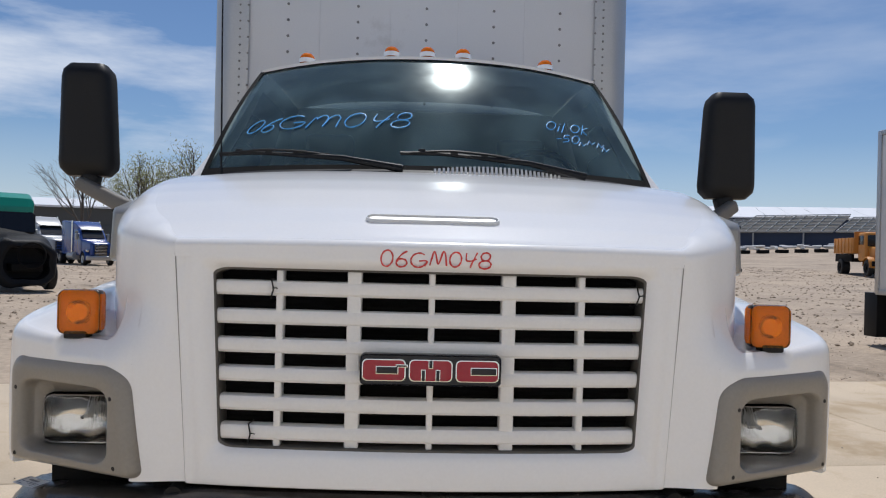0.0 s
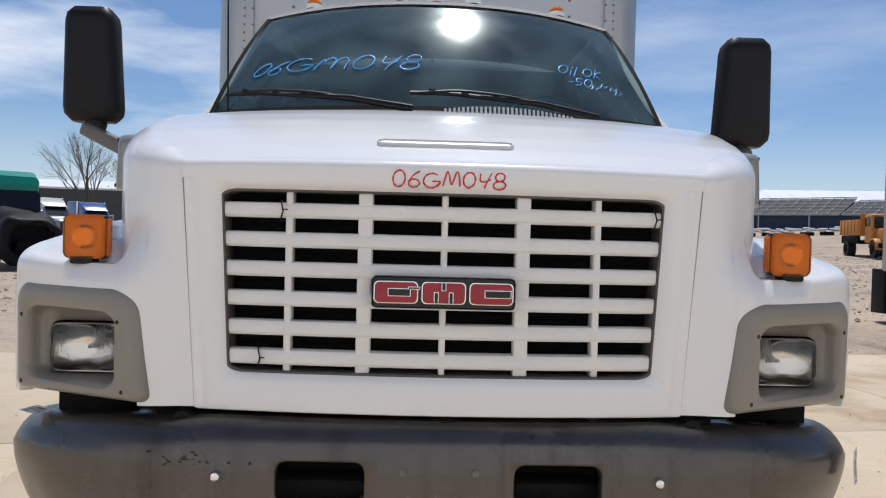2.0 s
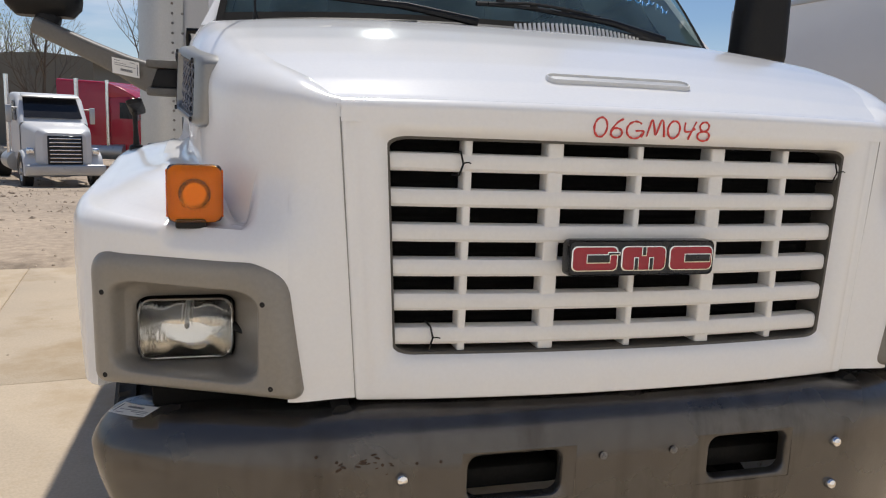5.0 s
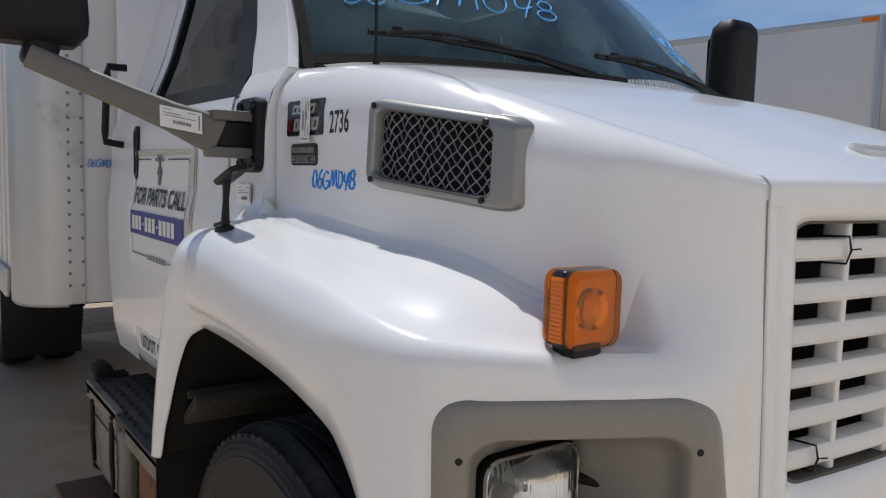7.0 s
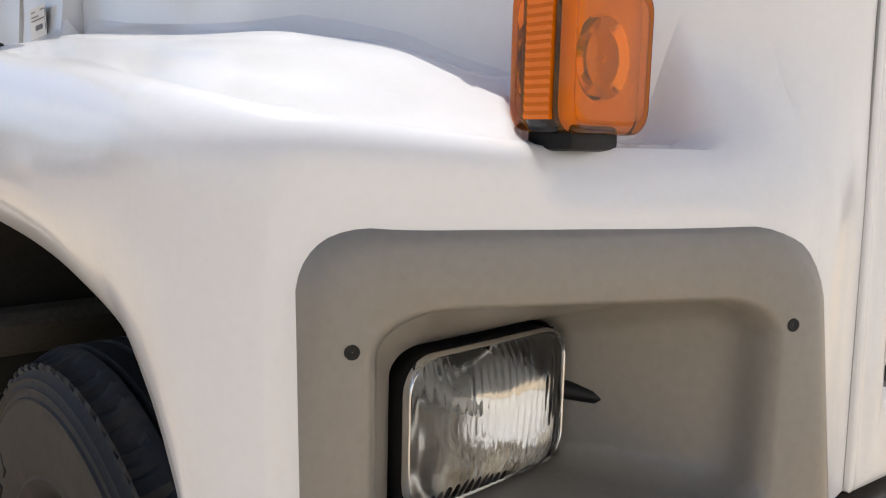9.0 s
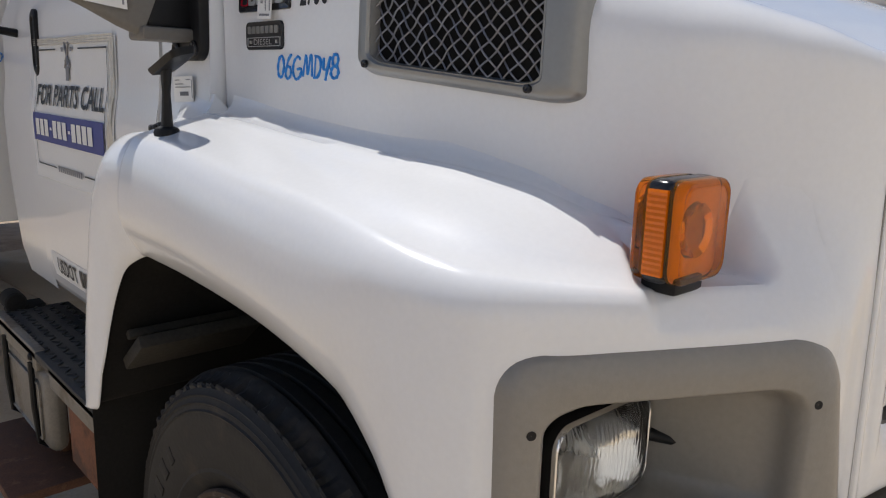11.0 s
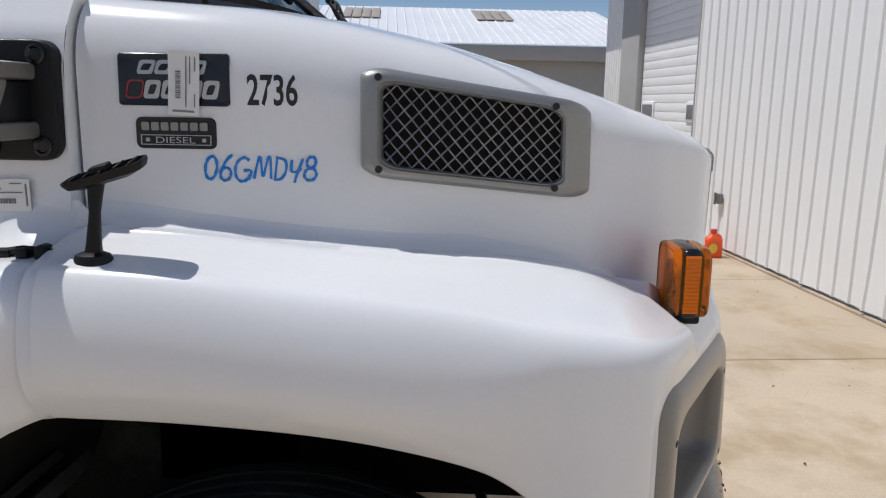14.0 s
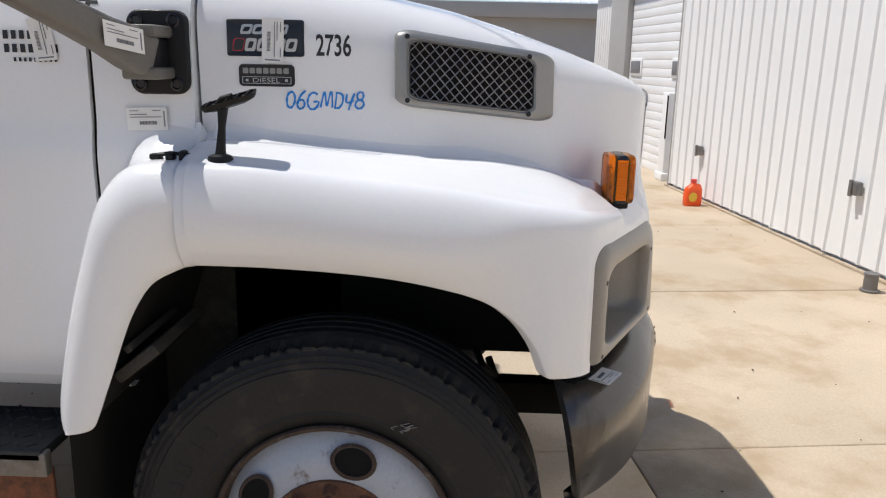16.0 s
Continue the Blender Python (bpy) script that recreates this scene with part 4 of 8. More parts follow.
# ---- wheels and running gear ----
def wheel(cx, cy, cz, out, R=0.525, width=0.27, dual=False, holes=True, lugs=True, parent=None, detail=True):
    """A steel disc wheel; out: -1 for a wheel whose outer face looks to -x."""
    m = Matrix.Translation((cx, cy, cz)) @ Matrix.Rotation(radians(-90 * -out), 4, "Y")
    g = Geo()
    w = width
    prof = [(0.29, -w + 0.02), (0.30, -w + 0.012), (0.36, -w), (0.44, -w + 0.002), (0.49, -w + 0.015), (0.515, -w + 0.035), (R, -w + 0.06)]
    nt = 4
    for k in range(nt):
        a = -w + 0.065 + (w - 0.12) * k / nt
        b = -w + 0.065 + (w - 0.12) * (k + 1) / nt
        prof += [(R, a), (R, b - 0.012), (R - 0.012, b - 0.010), (R - 0.012, b - 0.002)]
    prof += [(R, -0.055), (R - 0.004, -0.045), (0.514, -0.034), (0.5085, -0.022), (0.5075, -0.0125), (0.503, -0.0105), (0.497, -0.0125), (0.491, -0.0085), (0.486, -0.003), (0.482, -0.0055), (0.475, -0.003), (0.472, 0.0005), (0.468, -0.002), (0.46, 0.0), (0.457, 0.0035), (0.453, 0.0015), (0.44, 0.003), (0.432, 0.0015), (0.40, 0.002), (0.36, -0.003),
             (0.345, -0.008), (0.338, -0.006), (0.33, -0.010), (0.316, -0.020), (0.306, -0.026), (0.298, -0.03)]
    wear = random.Random(12)
    n = 320 if detail else 96
    chip = [0.0] * n
    if detail:
        for k in range(n):
            chip[k] = (0.0045 if k % 4 == 3 else 0.0) + wear.choice((0.0, 0.0, 0.0, 0.001, 0.003))
    rows = []
    for r, d in prof:
        torn = 1.4 if 0.5025 < r < 0.5145 and d > -0.04 else 0.25 if r > 0.515 and d > -0.06 else 0.0
        rows.append([m @ Vector(((r - torn * chip[k]) * math.cos(2 * math.pi * k / n), (r - torn * chip[k]) * math.sin(2 * math.pi * k / n), d - torn * chip[k] * 0.6)) for k in range(n)])
    g.grid(rows, 0, loop=True)
    tyre = part("tyre", g, "rubber", parent, "worn black tyre with scuffed sidewall", sharp=30)
    if detail:
        for k in range(14):
            t = m @ Matrix.Rotation(radians(46 + 8.5 * (k % 7) + 180 * (k // 7)), 4, "Z")
            g = Geo()
            g.box(t @ Vector((0.405, 0, 0.0008)), (0.040 if k % 3 else 0.034, 0.026 + 0.008 * (k % 2), 0.005), 0.002, t.to_3x3())
            part("raised_block", g, "rubber", tyre)
    if detail and out < 0:
        # pale scrape on the sidewall
        for k in range(7):
            a = radians(118 + wear.uniform(-3.0, 3.0))
            r = 0.352 + wear.uniform(-0.012, 0.012)
            p = Vector((cx + out * 0.0035, cy - r * math.sin(a - radians(90)) - 0.0, cz + r * math.cos(a - radians(90))))
            g = Geo()
            g.tube([p, p + Vector((0, wear.uniform(-0.012, 0.012), 0.004)), p + Vector((0, -0.016 + wear.uniform(-0.008, 0.008), 0.010))], 0.0012, 4)
            part("scrape", g, "chalk", tyre)
    # rim flange and dished disc
    g = Geo()
    g.lathe([(0.30, -0.032), (0.304, -0.016), (0.300, -0.010), (0.291, -0.012), (0.286, -0.022), (0.283, -0.05)], m, 72, mi=1)
    NR, NA = 14, 120
    ring = []
    for i in range(NR + 1):
        r = lerp(0.283, 0.085, i / NR)
        row = []
        for k in range(NA):
            a = 2 * math.pi * k / NA
            d = -0.05 + 0.045 * math.sin(min(1, (0.283 - r) / 0.09) * math.pi / 2)
            row.append(m @ Vector((r * math.cos(a), r * math.sin(a), d)))
        ring.append(row)
    g.grid(ring, 0, loop=True)
    rim = part("rim", g, ["rim", "rimedge"], parent, "white steel disc wheel with rust at the edges")
    if holes:
        for k in range(5):
            a = radians(58 + 72 * k)
            q = m @ Matrix.Rotation(a, 4, "Z") @ Matrix.Translation((0.222, 0, -0.0055)) @ Matrix.Rotation(radians(16), 4, "Y")
            g = Geo()
            ov = [(0.034 * math.cos(t), 0.046 * math.sin(t)) for t in np.linspace(0, 2 * math.pi, 28, endpoint=False)]
            g.grid([[q @ Vector((x * 1.30, y * 1.24, -0.001)) for x, y in ov], [q @ Vector((x * 1.10, y * 1.09, 0.003)) for x, y in ov], [q @ Vector((x, y, 0.002)) for x, y in ov]], 0, loop=True)
            g.grid([[q @ Vector((x, y, 0.002)) for x, y in ov], [q @ Vector((x * 0.97, y * 0.97, -0.001)) for x, y in ov], [q @ Vector((0, 0, -0.001)) for x, y in ov]], 1, loop=True)
            part("vent_hole", g, ["rimedge", "dark"], rim)
    g = Geo()
    g.lathe([(0.168, -0.008), (0.165, 0.001), (0.105, 0.002), (0.088, 0.012), (0.084, 0.045), (0.07, 0.055), (0.02, 0.058), (0, 0.058)], m, 40)
    part("hub", g, "rust", rim, "rusty wheel hub")
    if lugs:
        for k in range(10):
            a = 2 * math.pi * k / 10
            q = m @ Matrix.Rotation(a, 4, "Z") @ Matrix.Translation((0.139, 0, -0.002))
            g = Geo()
            g.lathe([(0.022, 0.0), (0.020, 0.006), (0.018, 0.007), (0.018, 0.032), (0.015, 0.036), (0.011, 0.037), (0.011, 0.066), (0.0, 0.068)], q, 6)
            part("lug_nut", g, "rust", rim)
    return tyre


for sx in (-1, 1):
    wheel(sx * 1.148, 0.886, 0.527, sx, parent=truck)
    wheel(sx * 1.14, 6.35, 0.527, sx, parent=truck, holes=False, lugs=False, detail=False)
    wheel(sx * 0.84, 6.35, 0.527, sx, parent=truck, holes=False, lugs=False, detail=False)

for sx in (-1, 1):
    g = Geo()
    g.box((sx * 0.43, 5.25, 0.82), (0.09, 7.7, 0.26), 0.01)
    g.box((sx * 0.45, 0.76, 0.615), (0.08, 1.36, 0.11), 0.01)
    g.box((sx * 0.44, 1.38, 0.72), (0.085, 0.14, 0.32), 0.01)
    part("frame_rail", g, "dark", truck)
g = Geo()
g.tube([(-1.0, 0.886, 0.50), (-0.6, 0.886, 0.44), (0.6, 0.886, 0.44), (1.0, 0.886, 0.50)], 0.055, 10)
part("axle", g, "dark", truck)
g = Geo()
g.tube([(-1.0, 6.35, 0.527), (1.0, 6.35, 0.527)], 0.09, 10)
part("axle", g, "dark", truck)
for sx in (-1, 1):
    # wheel well following the arch
    g = Geo()
    rows = []
    for y in np.linspace(0.375, 1.17, 24):
        z = float(np.interp(y, ARCH_S[:, 0], ARCH_S[:, 1])) + 0.02
        t = 0.038 * min(1.0, max(0.0, (y - 0.30) / 0.22))
        rows.append([(sx * (1.172 - t), y, z), (sx * 0.9, y + 0.01, z + 0.02), (sx * 0.62, y + 0.01, z + 0.02)])
    for i, (ay, az, by, bz_) in enumerate(spline(FLARE, 40)):
        t = 0.038 * max(0.0, 1 - i / 23)
        rows.append([(sx * (1.2025 - t), ay + 0.012, az + 0.008), (sx * 0.9, ay + 0.012, az + 0.01), (sx * 0.62, ay + 0.012, az + 0.01)])
    rows.append([(p[0], p[1] + 0.01, 0.42) for p in rows[-1]])
    g.grid(rows, 0)
    part("wheel_well", g, "liner", truck)
    g = Geo()
    g.box((sx * 0.63, 1.22, 0.86), (0.02, 0.56, 0.80), 0.004)
    part("inner_panel", g, "dusty", truck)
    g = Geo()
    g.box((sx * 1.02, 1.335, 0.985), (0.28, 0.13, 0.03), 0.006, Matrix.Rotation(radians(-38), 3, "X"))
    g.box((sx * 1.02, 1.352, 1.022), (0.28, 0.02, 0.02), 0.005, Matrix.Rotation(radians(-38), 3, "X"))
    part("splash_ledge", g, "dusty", truck)
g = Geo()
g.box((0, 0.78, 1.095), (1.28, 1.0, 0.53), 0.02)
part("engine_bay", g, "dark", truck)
for sx in (-1, 1):
    g = Geo()
    g.tube([(sx * 0.64, 0.16, 0.965), (sx * 0.64, 0.085, 0.965)], 0.024, 14)
    g.box((sx * 0.66, 0.2, 0.955), (0.11, 0.12, 0.05), 0.01)
    part("hood_hinge", g, "liner", truck)
    g = Geo()
    g.box((sx * 0.93, 0.30, 0.965), (0.2, 0.06, 0.07), 0.008)
    part("bumper_bracket", g, "dark", truck)
# brake hose
g = Geo()
g.tube([(-0.62, 0.55, 0.86), (-0.66, 0.52, 0.80), (-0.64, 0.48, 0.76), (-0.60, 0.50, 0.80)], 0.012, 8)
part("brake_hose", g, "black", truck)


# ---- cab ----
def pillar_y(z, off=0.0):
    """The slanted front edge of the cab side."""
    return float(np.interp(z, [1.86, 2.42], [1.205, 1.735])) + off


def cab_panel(sx, ya, yb, za, zb, nz=16, ny=8, fa=None, fb=None, inset=0.0):
    """A sheet of the cab's side between two (maybe slanted) edges."""
    rows = []
    for i in range(nz + 1):
        z = lerp(za, zb, i / nz)
        y0 = fa(z) if fa else ya
        y1 = fb(z) if fb else yb
        rows.append([(sx * (side_x(z) - inset), lerp(y0, y1, k / ny), z) for k in range(ny + 1)])
    return rows


WIN_F = lambda z: float(np.interp(z, [1.80, 2.36], [1.425, 1.80]))
for sx in (-1, 1):
    g = Geo()
    fl = sx > 0
    # front quarter below the windscreen pillar
    g.grid(cab_panel(sx, 1.212, 1.445, 1.30, 1.86, nz=40), 0, flip=not fl)
    g.grid(cab_panel(sx, 1.43, 1.445, 0.9, 1.30, ny=2), 0, flip=not fl)
    g.grid([[(sx * 0.86, 1.214, z), (sx * side_x(z), 1.212, z)] for z in np.linspace(1.30, 1.86, 12)], 0, flip=not fl)
    # pillar
    g.grid(cab_panel(sx, 0, 0, 1.86, 2.42, fa=lambda z: pillar_y(z), fb=lambda z: pillar_y(z, 0.235)), 0, flip=not fl)
    g.grid([[(sx * (side_x(z) - 0.03), pillar_y(z) + 0.004, z), (sx * (side_x(z) - 0.008), pillar_y(z) - 0.002, z), (sx * side_x(z), pillar_y(z), z)] for z in np.linspace(1.86, 2.42, 10)], 0, flip=not fl)
    # above and behind the door glass
    g.grid(cab_panel(sx, 0, 0, 2.34, 2.44, fa=lambda z: pillar_y(z, 0.2), fb=lambda z: 2.5, nz=4), 0, flip=not fl)
    g.grid(cab_panel(sx, 2.50, 2.84, 0.84, 2.44), 0, flip=not fl)
    part("cab_side", g, "white", truck, "white cab side and windscreen pillar")
    # door
    g = Geo()
    d0, d1 = 1.455, 2.495
    g.grid(cab_panel(sx, d0, d1, 0.88, 1.80, nz=56, ny=10, inset=-0.004), 0, flip=not fl)
    for y in (d0, d1):
        g.grid([[(sx * (side_x(z) + 0.004), y, z), (sx * (side_x(z) - 0.03), y, z)] for z in np.linspace(0.88, 1.80, 14)], 0, flip=fl if y == d0 else not fl)
    g.grid([[(sx * (side_x(0.88) + 0.004), y, 0.88), (sx * (side_x(0.88) - 0.03), y, 0.875)] for y in (d0, d1)], 0)
    # upper door frame behind the glass
    g.grid(cab_panel(sx, 0, 0, 1.80, 2.36, fa=lambda z: 2.40, fb=lambda z: d1, nz=8, ny=3), 0, flip=not fl)
    door = part("door", g, "white", truck, "closed white cab door with paper sign")
    g = Geo()
    g.grid(cab_panel(sx, 0, 0, 1.795, 1.86, fa=lambda z: WIN_F(z), fb=lambda z: 2.40, nz=3, inset=-0.001), 0, flip=not fl)
    g.grid(cab_panel(sx, 0, 0, 1.86, 2.34, fa=lambda z: WIN_F(z) - 0.012, fb=lambda z: WIN_F(z) + 0.13 - 0.1 * (z - 1.86), inset=-0.001), 0, flip=not fl)
    g.grid(cab_panel(sx, 0, 0, 2.30, 2.36, fa=lambda z: WIN_F(z), fb=lambda z: 2.40, nz=3, inset=-0.001), 0, flip=not fl)
    g.grid(cab_panel(sx, 0, 0, 1.86, 2.34, fa=lambda z: 2.37, fb=lambda z: 2.405, inset=-0.001), 0, flip=not fl)
    part("window_frame", g, "black", door)
    g = Geo()
    g.grid(cab_panel(sx, 0, 0, 1.83, 2.34, fa=lambda z: WIN_F(z) + 0.02, fb=lambda z: 2.40, inset=0.012), 0, flip=not fl)
    part("window_glass", g, "sideglass", door)
    g = Geo()
    pill = rrect(0.052, 0.20, 0.025, 6)
    hx = side_x(1.655) + 0.004
    g.grid([[(sx * (hx + dx), 2.40 + a * k, 1.655 + b * k) for a, b in pill] for k, dx in ((1.0, -0.004), (1.0, 0.006), (0.9, 0.010), (0.8, 0.010), (0.72, 0.005), (0.02, 0.006))], 0, loop=True, flip=sx < 0)
    part("door_handle", g, "black", door)
    g = Geo()
    x = sx * 1.075
    g.tube([(sx * 1.01, 2.58, 1.985), (x, 2.585, 1.985), (x, 2.61, 1.96), (x, 2.66, 1.74), (x, 2.65, 1.70), (sx * 1.01, 2.64, 1.69)], 0.014, 8)
    part("grab_handle", g, "black", truck)
    # rocker panel below the door
    g = Geo()
    sec = [(0.885, 0.0), (0.872, -0.003), (0.855, -0.006), (0.842, -0.014), (0.836, -0.03), (0.84, -0.06)]
    g.grid([[(sx * (side_x(z) + dx), y, z) for z, dx in sec] for y in np.linspace(1.44, 2.84, 12)], 0, flip=fl)
    part("rocker_panel", g, "white", truck)
    # door gap strip
    g = Geo()
    g.grid([[(sx * (side_x(z) - 0.012), 1.441, z), (sx * (side_x(z) - 0.009), 1.459, z)] for z in np.linspace(0.9, 1.82, 14)], 0, flip=not fl)
    part("door_seal", g, "dark", truck)

# cowl cover, windscreen, roof
def screen(u, v):
    """Windscreen surface: u from -1 to 1 across, v from 0 (bottom) to 1 (top)."""
    w = lerp(0.905, 0.785, v)
    yb = 1.00 + 0.21 * abs(u) ** 2.2
    yt = 1.575 + 0.155 * abs(u) ** 2.2
    zb = 1.885 - 0.012 * u * u
    zt = 2.462 - 0.05 * abs(u) ** 2.2
    f = v
    bow = 0.03 * math.sin(f * math.pi)
    return Vector((w * u, lerp(yb, yt, f) - bow * 0.7, lerp(zb, zt, f) + bow * 0.7))


g = Geo()
g.grid([[screen(u, v) for u in np.linspace(-1, 1, 41)] for v in np.linspace(0, 1, 21)], 0)
ws = part("windscreen", g, "glass", truck, "tinted windscreen with paint-marker writing", sharp=60)
g = Geo()
us = np.linspace(-1, 1, 41)
g.grid([[screen(u, v) + Vector((0, -0.002, 0.003)) for u in us] for v in (0.978, 1.0)], 0)
g.grid([[screen(u, v) + Vector((0, -0.002, 0.003)) for u in us] for v in (0.0, 0.05)], 0)
for s in (-1, 1):
    g.grid([[screen(s * u, v) + Vector((s * 0.004, -0.003, 0.003)) for u in (0.978, 1.004)] for v in np.linspace(-0.02, 1, 21)], 0, flip=s < 0)
part("screen_band", g, "dark", ws)
g = Geo()
rows = []
for yy in np.linspace(0, 1, 10):
    row = []
    for u in us:
        e = screen(u, 1.0)
        x = e.x * lerp(1.0, 1.03, yy)
        y = lerp(e.y - 0.01, 2.84, yy)
        z = e.z + 0.012 + 0.045 * math.sin(min(1, yy * 2.2) * math.pi / 2) * (1 - abs(u) ** 6 * 0.6)
        row.append((x, y, z))
    rows.append(row)
g.grid(rows, 0)
g.grid([rows[0], [(p[0], p[1] + 0.006, p[2] - 0.022) for p in rows[0]]], 0, flip=True)
for s, col in ((-1, 0), (1, -1)):
    g.grid([[r[col], (r[col][0] * 1.012, r[col][1], r[col][2] - 0.03), (r[col][0] * 1.018, r[col][1], 2.40)] for r in rows], 0, flip=s > 0)
part("roof", g, "white", truck, "white cab roof")
g = Geo()
g.box((0, 2.83, 1.66), (1.98, 0.04, 1.60), 0.02)
part("cab_back", g, "white", truck)
g = Geo()
g.box((0, 2.16, 0.90), (1.98, 1.32, 0.06), 0.01)
part("cab_floor", g, "dark", truck)
g = Geo()
g.box((0, 1.24, 1.55), (1.7, 0.04, 0.56), 0.01)
part("firewall", g, "dark", truck)
g = Geo()
rows = []
for i, v in enumerate(np.linspace(0, 1, 6)):
    row = []
    for u in us:
        b = screen(u, 0.03)
        fx = 0.85 * u
        fy = lerp(0.93, 1.16, abs(u) ** 2.5)
        fz = 1.868 - 0.01 * u * u
        row.append((lerp(fx, b.x, v), lerp(fy, b.y + 0.01, v), lerp(fz, b.z + 0.004, v)))
    rows.append(row)
g.grid(rows, 0)
part("cowl_cover", g, "black", truck)
# perforated cowl grille: pale slots
for k in range(30):
    g = Geo()
    x = 0.02 + k * 0.0165
    y = 0.955 + 0.075 * (x / 0.5) ** 2
    h = 0.052 * math.sin(math.pi * (0.12 + 0.86 * k / 30)) + 0.010
    g.box((x, y, 1.890), (0.009, 0.006, h), 0.002, Matrix.Rotation(radians(-24), 3, "X"))
    part("cowl_slat", g, "whiteflat", truck)
# roof marker lamps
for x in (-0.573, -0.176, -0.012, 0.152, 0.545):
    g = Geo()
    u = x / 0.775
    e = screen(u, 1.0)
    q = Matrix.Translation((x, e.y + 0.06, e.z + 0.045))
    g.lathe([(0.034, -0.02), (0.034, 0.004), (0.030, 0.014), (0.022, 0.022), (0.010, 0.026), (0, 0.0265)], q @ Matrix.Diagonal((1.0, 1.5, 1, 1)), 18)
    ml = part("marker_lamp", g, "amber", truck, "amber roof marker lamp")
    g = Geo()
    g.lathe([(0.039, -0.025), (0.039, -0.004), (0.034, -0.002)], q @ Matrix.Diagonal((1.0, 1.5, 1, 1)), 18)
    part("base", g, "white", ml)


# wipers
def wiper(p0, p1, p2):
    g = Geo()
    a, b, c = Vector(p0), Vector(p1), Vector(p2)
    g.tube([a, a.lerp(b, 0.5) + Vector((0, -0.01, 0.012)), b], [0.015, 0.011, 0.008], 8)
    part("wiper_arm", g, "black", truck)
    g = Geo()
    d = c - b
    pts = [b - d * 0.9 + Vector((0, 0, -0.012)), b - d * 0.4, b, b + d * 0.5, c + Vector((0, 0, -0.012))]
    fine = [Vector(p) for p in spline([tuple(p) for p in pts], 13)]
    g.tube(fine, 0.008, 6)
    g.tube([p + Vector((0, -0.010, 0.014 * math.sin(k / 10 * math.pi))) for k, p in enumerate(fine[1:-1])], 0.005, 6)
    for f in (-0.62, -0.2, 0.2, 0.62):
        g.box(b + d * f + Vector((0, -0.004, 0.004)), (0.028, 0.014, 0.016), 0.004)
    part("wiper_blade", g, "black", truck)


wiper((-0.10, 0.985, 1.902), (-0.56, 1.055, 1.952), (-0.29, 1.03, 1.944))
wiper((0.60, 1.03, 1.896), (0.15, 1.00, 1.956), (0.44, 1.03, 1.940))
g = Geo()
g.tube([(-0.79, 1.06, 1.865), (-0.792, 1.06, 1.90), (-0.80, 1.055, 2.45), (-0.805, 1.05, 3.05)], [0.010, 0.004, 0.0032, 0.002], 6)
part("antenna", g, "black", truck)
# cab interior
g = Geo()
g.box((0, 1.36, 1.72), (1.80, 0.42, 0.24), 0.06, seg=3)
part("dashboard", g, "dark", truck)
for x in (-0.55, 0.55):
    g = Geo()
    g.box((x, 2.2, 1.42), (0.52, 0.55, 0.16), 0.06, seg=3)
    g.box((x, 2.45, 1.78), (0.50, 0.14, 0.62), 0.06, Matrix.Rotation(radians(-8), 3, "X"), seg=3)
    g.box((x, 2.50, 2.16), (0.28, 0.09, 0.18), 0.04, seg=3)
    part("seat", g, M["inkgrey"], truck)
g = Geo()
ring = [(0.5 + 0.22 * math.cos(a), 1.68 - 0.1 * math.sin(a), 1.86 + 0.2 * math.sin(a)) for a in np.linspace(0, 2 * math.pi, 32, endpoint=False)]
g.tube(ring, 0.016, 8, closed=True)
part("steering_wheel", g, "black", truck)


